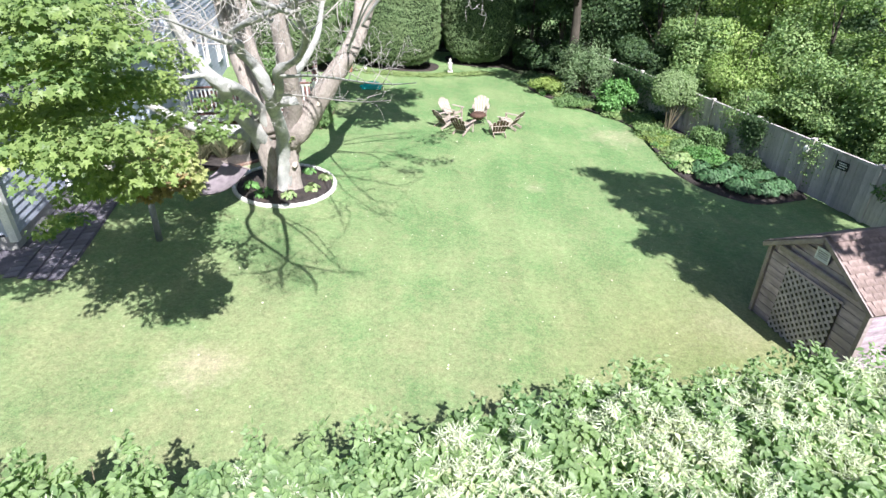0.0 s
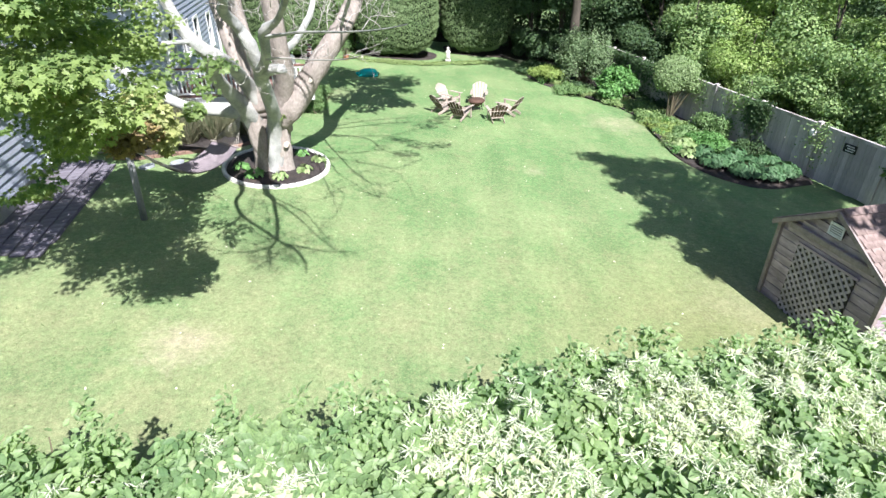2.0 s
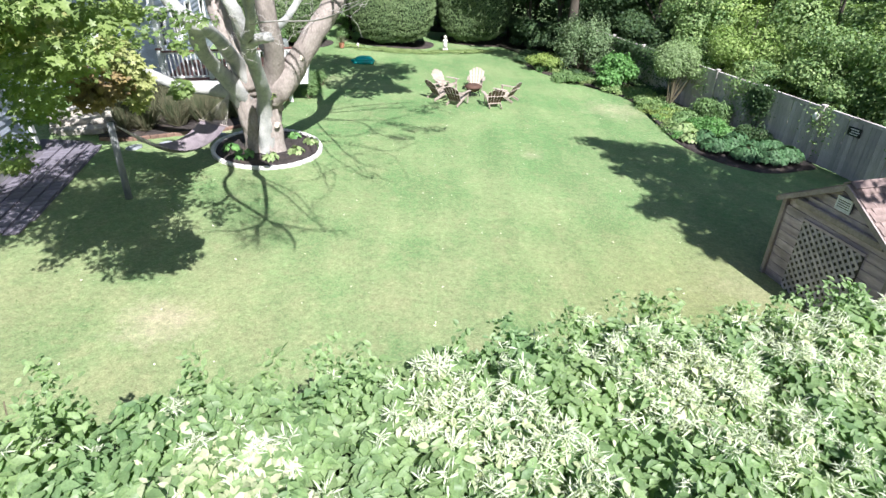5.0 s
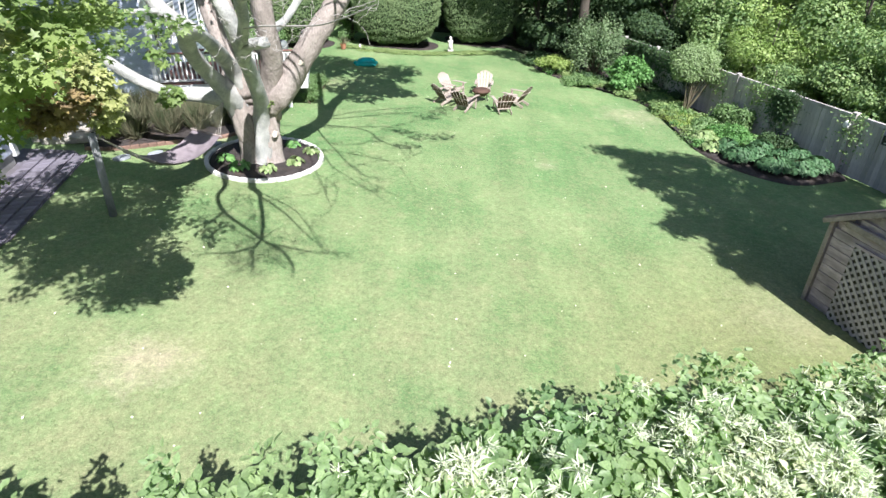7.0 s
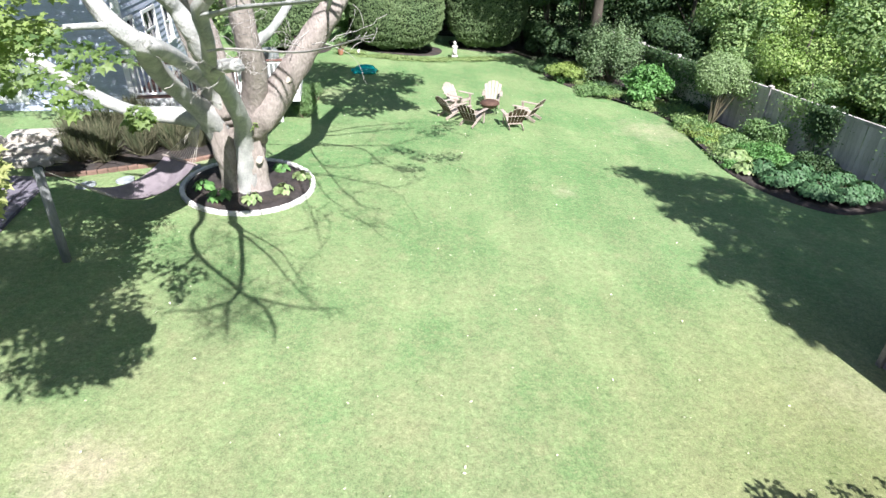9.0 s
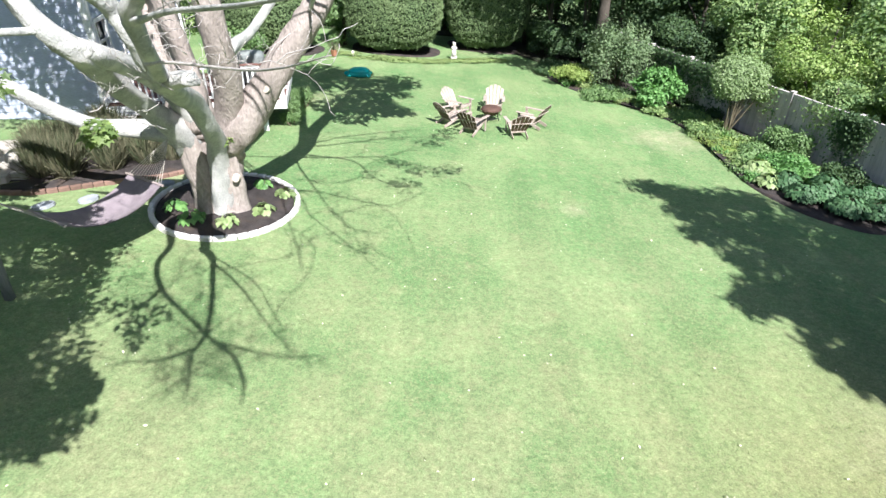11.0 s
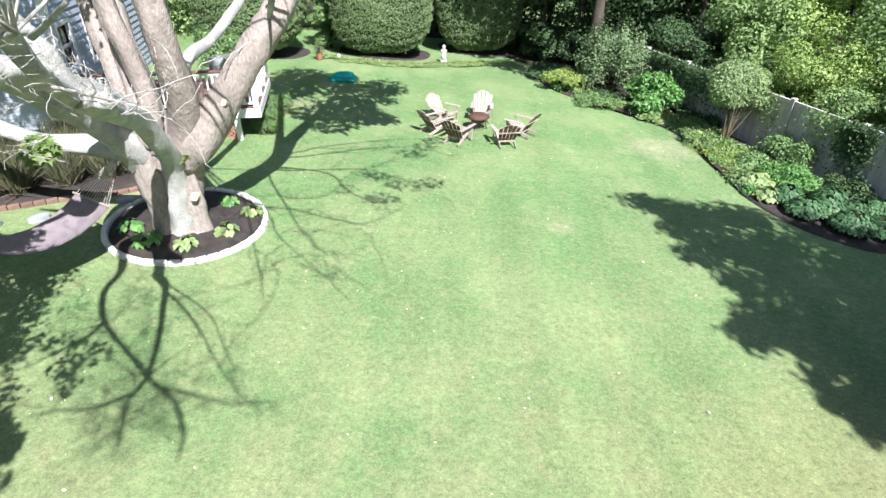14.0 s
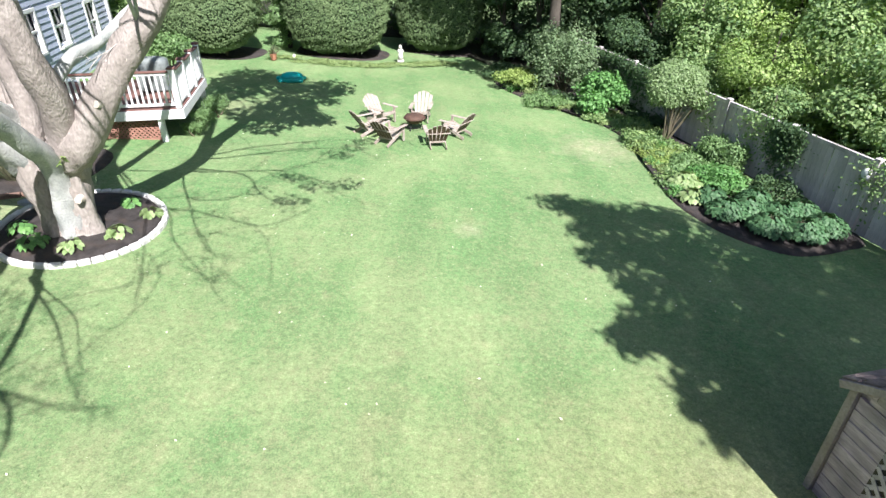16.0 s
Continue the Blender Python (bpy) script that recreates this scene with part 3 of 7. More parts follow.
# ---- ground ----
def ground_sheet():
    xs = np.r_[-900, -300, -120, -60, -35, np.arange(-24, 24.1, 1.0), 35, 60, 120, 300, 900]
    ys = np.r_[-600, -200, -60, -20, np.arange(-8, 46.1, 1.0), 60, 90, 150, 300, 900]
    v = [(x, y, g(x, y) + (0.025 * noise.noise(Vector((x * 0.35, y * 0.35, 0))) if abs(x) < 24 and -8 <= y <= 46 else 0)) for y in ys for x in xs]
    w = len(xs)
    f = []
    for j in range(len(ys) - 1):
        for i in range(w - 1):
            a = j * w + i
            f += [(a, a + 1, a + w + 1), (a, a + w + 1, a + w)]
    ob = new("ground", mesh_of("ground", v, f, M["lawn"], True))
    return tagged(ob, "mown green lawn with dry straw patches, sloping gently", "lawn", kind="structure")


ground = ground_sheet()


def bed(name, outline, label, rise=0.05, mat=None):
    """A mulched bed: a raised sheet inside a smooth outline."""
    bm = bmesh.new()
    line = spline([(x, y, 0, 0) for x, y in outline] + [(*outline[0], 0, 0)], 5)[:-1]
    cx, cy = line[:, 0].mean(), line[:, 1].mean()
    rings = []
    for k, z in ((1.0, -0.03), (0.985, rise * 0.6), (0.9, rise), (0.55, rise + 0.03)):
        rings.append([bm.verts.new((cx + (x - cx) * k, cy + (y - cy) * k, g(cx + (x - cx) * k, cy + (y - cy) * k) + z + 0.015)) for x, y, *_ in line])
    n = len(line)
    for a, b in zip(rings, rings[1:]):
        for i in range(n):
            bm.faces.new((a[i], a[(i + 1) % n], b[(i + 1) % n], b[i]))
    bm.faces.new(rings[-1])
    bmesh.ops.triangulate(bm, faces=[bm.faces[-1]] if False else [f for f in bm.faces if len(f.verts) > 4])
    ob = part(name, bm, mat or M["mulch"], None, "", True)
    return tagged(ob, label, "flower bed", kind="structure")


# fence line: x + 0.33 y is constant
def fence_x(y):
    return 10.5 + 0.33 * (21.9 - y)


RIGHT_EDGE = [(4.9, 30.8), (4.35, 29.5), (4.5, 28.5), (5.2, 27.2), (6.6, 25.6), (7.6, 24.4), (8.1, 22.9), (8.12, 20.7), (8.05, 18.6), (8.5, 17.2), (9.2, 16.4), (10.0, 16.1), (11.2, 16.5), (12.05, 17.2)]
bed("flower_bed", RIGHT_EDGE + [(11.4, 19.5), (10.6, 22.2), (9.2, 26.0), (8.0, 29.6), (7.2, 32.6), (5.8, 32.4)], "curved dark mulch bed along the fence, full of perennials")
# dark sheets under the undercut hedges, standing in for the shade on the ground
for line in ([(-9.2, 29.6), (-7.4, 29.25), (-5.9, 29.7), (-5.4, 31.0), (-6.0, 31.8), (-9.0, 31.8)], [(-4.3, 31.7), (-3.2, 31.05), (-1.4, 31.05), (-0.4, 31.7), (-0.4, 33.2), (-2.3, 33.6), (-4.2, 33.2)], [(0.3, 33.7), (1.4, 33.3), (3.0, 33.4), (4.2, 33.9), (4.0, 35.8), (2.0, 36.0), (0.2, 35.6)]):
    bed("flower_bed", line, "dark soil sheet painting in the shade at the foot of a clipped hedge", 0.04)
bed("woodland_floor", [(8.5, 30.4), (9.2, 28.0), (10.1, 25.0), (11.2, 21.6), (12.6, 17.4), (14.0, 13.2), (15.4, 9.2), (24.0, 9.0), (36.0, 16.0), (40.0, 28.0), (32.0, 42.0), (18.0, 46.0), (10.0, 44.0), (8.6, 36.0)], "dark leaf litter and low growth under the woods", 0.03, M["litter"])
bed("woodland_floor", [(4.4, 31.9), (6.0, 31.6), (8.2, 30.7), (8.9, 34.0), (9.4, 40.0), (8.0, 45.0), (-4.0, 46.0), (-14.0, 45.0), (-14.0, 38.5), (-8.0, 37.0), (0.0, 37.0), (3.6, 36.4), (4.3, 34.4)], "dark leaf litter and low growth under the woods", 0.03, M["litter"])

# ---- the stone-edged bed and the old maple in it ----
BED_C, BED_R = (-4.62, 15.35), (1.42, 1.50)


def stone_ring():
    ring = thing("bed_edging", "pale granite cobble edging round the tree bed", "edging", kind="structure")
    n = 42
    me = []
    for k in range(3):
        bm = box(bmesh.new(), (0, 0, 0), (0.212 - 0.008 * k, 0.105, 0.13), Matrix(), 0.02)
        for v in bm.verts:
            v.co += Vector((noise.noise(v.co * 9 + Vector((k, 0, 0))), noise.noise(v.co * 9 + Vector((0, k, 5))), noise.noise(v.co * 9))) * 0.014
        m = bpy.data.meshes.new("stone")
        bm.to_mesh(m)
        bm.free()
        m.materials.append(M["curb"])
        me.append(m)
    for i in range(n):
        a = 2 * math.pi * i / n
        x, y = BED_C[0] + BED_R[0] * math.cos(a), BED_C[1] + BED_R[1] * math.sin(a)
        ob = part("stone", me[i % 3], None, ring)
        ob.matrix_basis = pose(x, y, g(x, y) + 0.035, rng.normal() * 2, rng.normal() * 2, math.degrees(math.atan2(BED_R[1] * math.cos(a), -BED_R[0] * math.sin(a))) + rng.normal() * 2)


stone_ring()
bed("tree_bed", [(BED_C[0] + 1.36 * math.cos(a), BED_C[1] + 1.44 * math.sin(a)) for a in np.arange(0, 2 * math.pi, 0.5)], "round dark mulch bed at the foot of the maple", 0.07)


def twig_lines(start, way, length, radius, level, out):
    """Crooked dead twigs, forking."""
    p, d = np.array(start, float), np.array(way, float)
    d /= np.linalg.norm(d)
    line = [(*p, radius)]
    n = 5
    rise = 0.22 if length > 1.9 else 0.06
    for i in range(n):
        d = d + rng.normal(size=3) * 0.28 + np.array([0, 0, rise])
        d /= np.linalg.norm(d)
        p = p + d * length / n
        line.append((*p, max(0.0018 if radius < 0.012 else 0.008, radius * (1 - 0.75 * (i + 1) / n))))
        if level > 0 and i > 0 and rng.random() < 0.85:
            side = d + rng.normal(size=3) * 0.75
            twig_lines(p, side, length * rng.uniform(0.35, 0.65), line[-1][3] * 0.7, level - 1, out)
    out.append(line)


# thin boughs: where they leave the tree, and the course of their shade over the lawn with their height
BOUGHS = [((-2.15, 15.5, 4.6, 0.03), [(-3.33, 19.6, 5.7), (-2.87, 20.04, 6.4), (-1.25, 20.92, 7.4), (0.0, 21.3, 7.8)]),
          ((-2.2, 15.45, 4.5, 0.03), [(-3.3, 19.2, 5.6), (-2.4, 19.75, 6.5), (-1.3, 20.3, 7.2), (-0.3, 20.5, 7.5)]),
          ((-2.5, 15.2, 3.95, 0.03), [(-3.54, 18.25, 5.5), (-2.55, 18.5, 6.4), (-1.65, 18.7, 6.9), (-1.06, 18.5, 7.1), (-0.2, 18.0, 7.3)]),
          ((-1.8, 13.6, 6.0, 0.03), [(-2.5, 18.3, 6.5), (-1.9, 17.5, 6.8), (-1.5, 17.1, 7.0), (-0.9, 17.1, 7.2)]),
          ((-2.5, 15.2, 3.95, 0.03), [(-3.61, 17.58, 5.6), (-3.11, 16.63, 6.1), (-2.49, 15.46, 6.7), (-1.84, 14.58, 7.3)]),
          ((-3.8, 14.1, 5.6, 0.03), [(-4.4, 16.7, 6.1), (-3.53, 16.34, 6.4), (-2.8, 16.27, 6.7), (-2.14, 16.04, 7.0), (-1.14, 15.77, 7.3)]),
          ((-3.8, 14.1, 5.8, 0.03), [(-4.3, 16.8, 6.2), (-3.38, 16.18, 6.5), (-2.87, 15.17, 6.9), (-2.17, 14.34, 7.2), (-1.67, 13.76, 7.5)]),
          ((-3.8, 14.1, 5.9, 0.03), [(-4.5, 17.2, 6.2), (-4.04, 16.76, 6.3), (-3.19, 14.7, 6.9), (-2.8, 13.7, 7.2), (-2.5, 12.79, 7.5)]),
          ((-3.8, 14.3, 5.6, 0.03), [(-5.4, 18.08, 6.0), (-4.19, 18.2, 6.6), (-3.4, 18.4, 7.0)])]
FORWARD = [(-4.69, 12.28, 5.6), (-4.11, 11.69, 6.0), (-3.61, 11.21, 6.3), (-3.09, 10.79, 6.6), (-2.79, 10.3, 6.9), (-3.61, 11.21, 5.95), (-3.64, 10.74, 6.3), (-3.5, 10.3, 6.7), (-4.5, 10.5, 6.8), (-2.2, 10.9, 6.8), (-4.95, 11.6, 5.9)]


def maple():
    base = (-4.62, 15.05, g(-4.62, 15.05))
    tree = thing("maple_tree", "old maple with pale flaking bark, bare limbs and leafy boughs", "tree")
    T = lambda nm, pts, mat="bark", lab="", sides=14, rough=0.28: limb(nm, pts, M[mat], tree, lab, sides, rough)
    T("trunk", [(-4.78, 15.0, 0.14, 0.37), (-4.78, 15.0, 0.40, 0.29), (-4.80, 15.0, 1.0, 0.265), (-4.9, 14.98, 1.6, 0.28), (-4.97, 15.0, 2.15, 0.27), (-4.95, 15.15, 2.7, 0.24)], sides=26, rough=0.4)
    T("trunk", [(-4.38, 15.05, 0.12, 0.35), (-4.36, 15.05, 0.40, 0.26), (-4.30, 15.02, 1.0, 0.235), (-4.24, 15.0, 1.6, 0.235), (-4.15, 14.95, 2.05, 0.23), (-3.95, 14.98, 2.3, 0.22)], sides=26, rough=0.4)
    # right limb
    T("limb", [(-4.2, 14.95, 1.7, 0.283), (-3.85, 14.9, 2.1, 0.301), (-3.41, 15.0, 2.72, 0.277), (-2.96, 15.1, 3.33, 0.26), (-2.52, 15.2, 3.9, 0.248), (-2.15, 15.5, 4.6, 0.224), (-1.75, 15.9, 5.6, 0.201), (-1.15, 16.1, 6.9, 0.165), (-0.4, 16.4, 8.3, 0.118), (0.4, 17.1, 10.0, 0.059)])
    # upright stems
    T("limb", [(-4.25, 15.05, 1.5, 0.293), (-4.12, 14.95, 2.1, 0.281), (-3.88, 14.65, 2.9, 0.244), (-3.83, 14.35, 3.6, 0.232), (-3.82, 14.2, 4.3, 0.213), (-3.8, 14.1, 5.6, 0.183), (-3.4, 14.6, 8.0, 0.122), (-2.6, 15.6, 10.0, 0.061)])
    T("limb", [(-4.8, 15.1, 1.8, 0.302), (-4.8, 15.25, 2.4, 0.269), (-4.98, 15.45, 3.1, 0.241), (-5.3, 15.8, 4.1, 0.224), (-5.75, 16.3, 5.8, 0.179), (-6.2, 16.8, 8.2, 0.101)])
    T("limb", [(-5.0, 15.1, 1.8, 0.253), (-5.05, 15.3, 2.4, 0.23), (-5.28, 15.5, 3.1, 0.207), (-5.62, 15.85, 4.1, 0.19), (-6.1, 16.3, 5.8, 0.149), (-6.9, 16.7, 8.0, 0.069)])
    T("limb", [(-4.75, 15.0, 2.0, 0.2), (-4.62, 15.0, 2.7, 0.17), (-4.72, 14.95, 3.5, 0.155), (-4.86, 14.9, 4.3, 0.145), (-5.0, 15.0, 6.0, 0.1), (-5.3, 15.3, 8.4, 0.02)])
    # low side limb towards the house
    T("limb", [(-5.0, 15.0, 1.75, 0.24), (-5.34, 14.8, 2.02, 0.19), (-6.35, 14.75, 2.12, 0.14), (-7.0, 14.5, 2.5, 0.125), (-7.5, 14.2, 3.05, 0.12), (-8.1, 13.9, 3.7, 0.10), (-8.7, 12.9, 4.2, 0.06), (-9.1, 12.0, 4.7, 0.012)], "bark_grey")
    # two left limbs that grow into one another
    T("limb", [(-4.95, 15.0, 1.7, 0.26), (-5.05, 14.55, 2.25, 0.21), (-5.12, 14.1, 2.68, 0.18), (-5.1, 13.5, 3.12, 0.165), (-4.88, 12.7, 3.55, 0.155), (-4.5, 11.75, 4.0, 0.15), (-4.5, 11.5, 4.2, 0.14), (-4.65, 11.4, 4.4, 0.125), (-4.78, 11.35, 4.65, 0.11), (-4.95, 11.3, 5.1, 0.09), (-5.1, 11.0, 5.8, 0.06), (-5.3, 10.4, 6.6, 0.02)], "bark_grey", rough=0.35)
    T("limb", [(-4.9, 15.1, 2.1, 0.22), (-4.86, 14.7, 2.65, 0.18), (-4.8, 14.2, 3.02, 0.165), (-4.62, 13.4, 3.38, 0.145), (-4.5, 12.6, 3.72, 0.135), (-4.42, 11.9, 3.98, 0.13), (-4.45, 11.6, 4.12, 0.12)], "bark_grey", rough=0.4)
    T("limb", [(-4.6, 11.42, 4.35, 0.05), (-5.1, 10.8, 4.4, 0.04), (-5.8, 10.6, 4.3, 0.03), (-6.5, 10.7, 4.2, 0.022), (-7.1, 11.2, 4.0, 0.01)], "bark_grey", "", 8)
    # middle limb, reaching forwards over the lawn; it forks beyond the sawn stub
    T("limb", [(-4.56, 14.95, 0.1, 0.27), (-4.52, 14.92, 0.5, 0.22), (-4.45, 14.86, 1.1, 0.2), (-4.36, 14.75, 1.6, 0.19), (-4.24, 14.45, 2.05, 0.18), (-4.14, 14.0, 2.45, 0.165), (-4.05, 13.5, 2.93, 0.155), (-3.8, 12.5, 3.38, 0.15), (-3.46, 11.5, 3.78, 0.145), (-3.43, 11.2, 4.05, 0.13), (-3.45, 11.0, 4.38, 0.115), (-3.58, 10.9, 4.68, 0.105), (-3.6, 10.4, 5.0, 0.095),
               (*over(-5.08, 13.6, 5.3), 0.058), (*over(-5.05, 12.99, 5.5), 0.047), (*over(-4.69, 12.28, 5.8), 0.041), (*over(-4.11, 11.69, 6.1), 0.037), (*over(-3.61, 11.21, 6.35), 0.034), (*over(-3.09, 10.79, 6.6), 0.028), (*over(-2.79, 10.3, 6.9), 0.026), (*over(-2.7, 9.9, 7.2), 0.01)], "bark_grey", rough=0.35)
    T("limb", [(-3.5, 11.55, 3.7, 0.11), (-3.25, 11.2, 3.84, 0.105), (-3.02, 11.0, 3.92, 0.1), (-2.86, 10.85, 3.97, 0.095)], "bark_grey", "sawn-off limb stub", 12, 0.4)
    T("limb", [(-3.42, 11.3, 3.85, 0.1), (-3.15, 10.7, 4.1, 0.09), (-2.9, 10.1, 4.42, 0.08), (-2.76, 9.7, 4.8, 0.085), (*over(-4.23, 13.3, 5.0), 0.054), (*over(-3.95, 12.5, 5.3), 0.044), (*over(-3.76, 11.9, 5.6), 0.04), (*over(-3.61, 11.21, 5.95), 0.035), (*over(-3.64, 10.74, 6.3), 0.028), (*over(-3.5, 10.3, 6.7), 0.022), (*over(-3.4, 9.9, 7.0), 0.01)], "bark_grey", rough=0.3)
    T("limb", [(*over(-4.69, 12.28, 5.6), 0.04), (*over(-4.75, 11.9, 5.7), 0.03), (*over(-4.95, 11.6, 5.9), 0.02), (*over(-5.15, 11.3, 6.1), 0.008)], "bark_grey", "", 8)
    T("limb", [(*over(-3.63, 10.9, 6.2), 0.03), (*over(-4.0, 10.6, 6.4), 0.022), (*over(-4.35, 10.55, 6.6), 0.015), (*over(-4.7, 10.4, 6.8), 0.006)], "bark_grey", "", 8)
    T("limb", [(*over(-3.45, 11.05, 6.38), 0.03), (*over(-3.0, 10.95, 6.5), 0.02), (*over(-2.4, 10.8, 6.7), 0.012), (*over(-1.9, 10.9, 6.9), 0.005)], "bark_grey", "", 8)
    # long bare bough across
    T("limb", [(-2.78, 9.75, 4.72, 0.04), (-2.5, 9.35, 4.8, 0.025), (-2.06, 8.85, 4.93, 0.02), (-1.6, 8.3, 5.03, 0.017), (-1.22, 7.75, 5.12, 0.013), (-0.85, 7.2, 5.22, 0.01), (-0.55, 6.8, 5.31, 0.007), (-0.3, 6.5, 5.4, 0.004)], "bark_grey", rough=0.3)
    # crooked limb behind the trunks
    T("limb", [(-4.35, 15.3, 2.9, 0.13), (-4.09, 15.73, 3.33, 0.105), (-3.98, 16.5, 3.45, 0.09), (-3.85, 17.3, 3.75, 0.085), (-3.75, 18.0, 4.1, 0.08), (-3.6, 18.8, 5.2, 0.06), (-3.5, 19.3, 6.6, 0.02)], "bark_grey", rough=0.3)
    # forks of the right limb, high up, and long thin side boughs whose shade lies on the lawn
    T("limb", [(-2.25, 15.4, 4.4, 0.13), (-2.0, 15.8, 6.0, 0.11), (-1.75, 16.2, 8.0, 0.08), (-1.8, 17.2, 9.4, 0.03)])
    for k, (first, run) in enumerate(BOUGHS):
        pts = [first] + [(*over(x, y, z), 0.022 * (1 - 0.7 * i / len(run))) for i, (x, y, z) in enumerate(run)]
        T("limb", pts, "bark_grey", "", 8)
    # thin bare bough
    T("limb", [(-2.9, 10.05, 4.3, 0.02), (-2.5, 9.7, 4.4, 0.014), (-1.64, 8.92, 4.53, 0.011), (-1.1, 8.0, 4.76, 0.008), (-0.68, 7.3, 4.98, 0.003)], "twig", "thin bleached bough", 8, 0.1)
    # knots and saw cuts
    for x, y, z, r, d in ((-2.72, 14.93, 3.5, 0.05, (0, -1, 0.1)), (-3.28, 14.76, 2.82, 0.06, (-0.1, -1, 0.2)), (-3.62, 14.74, 2.22, 0.06, (0.3, -1, 0.1)), (-4.1, 14.72, 1.12, 0.065, (0.1, -1, 0.1))):
        d = Vector(d).normalized()
        bm = bmesh.new()
        rod(bm, Vector((x, y, z)) - d * 0.1, Vector((x, y, z)) + d * 0.025, r * 1.25, r, 12)
        part("saw_cut", bm, M["cut"], tree, "pale round saw cut")
    lines = []
    starts = [((-2.65, 14.95, 3.75), (-0.9, -0.35, 0.1), 0.75, 0.012, 2), ((-1.2, 16.1, 6.8), (0.9, -0.3, 0.5), 2.5, 0.05, 3), ((-0.6, 16.3, 7.9), (0.9, 0.4, 0.6), 2.2, 0.04, 3), ((-1.4, 16.0, 6.3), (0.3, 0.9, 0.9), 3.2, 0.05, 3),
              ((-4.5, 16.4, 5.6), (0.8, 0.2, 0.7), 2.5, 0.06, 3), ((-4.4, 17.0, 8.0), (0.8, 0.5, 0.6), 2.5, 0.05, 3)]
    # bare twigs along the thin side boughs
    for first, run in BOUGHS:
        for i, (x, y, z) in enumerate(run[1:]):
            for k in range(2):
                starts.append((over(x + 0.2 * rng.normal(), y + 0.2 * rng.normal(), z), (rng.normal() + 0.4, rng.normal() - 0.3, 0.3), rng.uniform(0.8, 1.5), 0.012, 2))
    # dead twigs on the bare bough, at the tips of the forward limbs and on the stub
    for k in range(13):
        t = k / 12
        starts.append(((-2.2 + 1.6 * t, 9.0 - 2.2 * t, 4.92 + 0.38 * t), (rng.normal() * 0.7 + 0.2, rng.normal() * 0.5, 0.6), rng.uniform(0.3, 0.6), 0.006, 2))
    for k in range(8):
        t = k / 7
        starts.append(((-2.2 + 1.3 * t, 9.45 - 1.85 * t, 4.44 + 0.44 * t), (rng.normal() * 0.5 + 0.3, rng.normal() * 0.5, 0.3), rng.uniform(0.2, 0.4), 0.004, 1))
    for k in range(46):
        x, y, z = FORWARD[int(rng.integers(len(FORWARD)))]
        starts.append((over(x + 0.06 * rng.normal(), y + 0.1 * rng.normal(), z), (rng.normal() * 0.9, rng.normal() * 0.8, 0.25), rng.uniform(0.6, 1.15), 0.011, 3))
    for k in range(14):
        starts.append(((-3.3 + 0.6 * rng.uniform(0, 1), 10.6 + 0.6 * rng.normal(), 4.0 + 0.15 * rng.normal()), (rng.normal() * 0.8, rng.normal() * 0.5, 0.4), rng.uniform(0.2, 0.4), 0.006, 2))
    for k in range(18):
        x, y = rng.uniform(-4.2, -2.2), rng.uniform(7.8, 9.6)
        starts.append(((x, y, 5.25 + rng.uniform(0, 0.4)), (rng.normal() * 0.9, rng.normal() * 0.5, 0.4), rng.uniform(0.5, 0.9), 0.007, 2))
    for start, way, ln, rad, lev in starts:
        twig_lines(start, way, ln, rad, lev, lines)
    v, f = joined([tube_arrays(np.array(ln), 5) for ln in lines])
    tagged(part("twig_growth", mesh_of("twig_growth", v, f, M["twig"], True), None, tree, "bleached leafless twigs"), kind="stuff")

    # leafy boughs on the side of the house, and high up
    def bough(blobs, n, size, mat, lab, flat=0.42, shape=MAPLE):
        p, d = blob_points(blobs, n, 0.3, 0.3)
        nrm = 0.35 * d + np.array([0.12, -0.35, 1.0]) + flat * rng.normal(size=d.shape)
        way = d + np.array([0, 0, -0.6]) + 0.5 * rng.normal(size=d.shape)
        v, f = leaf_arrays(shape, p, nrm, size * rng.uniform(0.65, 1.25, n), way)
        tagged(part("crown", mesh_of("crown", v, f, M[mat], False), None, tree, lab), kind="stuff")

    spots = []
    for i in range(900):
        # drooping sprays from the forward limbs, with open spaces between them
        y = rng.uniform(4.9, 8.8)
        x, z = rng.uniform(-1.35, -0.53) * y, rng.uniform(3.0, 6.6)
        across = x * 7.5 / y
        floor = 6.5 - (6.5 - np.interp(across, (-7, -5.4, -5.2, -4.7, -4.3, -3.7, -3.35, -3.0), (4.2, 4.2, 3.45, 3.6, 3.85, 3.9, 4.25, 4.7))) * y / 7.5
        roof = np.interp(across, (-5.2, -4.2, -3.4), (7.0, 6.3, 5.4))
        gap = noise.noise(Vector((x * 0.8, y * 0.8, z * 1.1)))
        front = -0.66 < x / y < -0.42 and -0.42 < (z - 6.0) / y < -0.15
        thin = -0.86 < x / y < -0.67 and -0.36 < (z - 6.0) / y < -0.24 and i % 6
        if floor + 0.1 < z < roof and not front and not thin and (x / y > -0.85 or i % 2) and gap > -0.16 and len(spots) < 165:
            spots.append((x, y, z, rng.uniform(0.24, 0.5), rng.uniform(0.24, 0.5), rng.uniform(0.06, 0.14)))
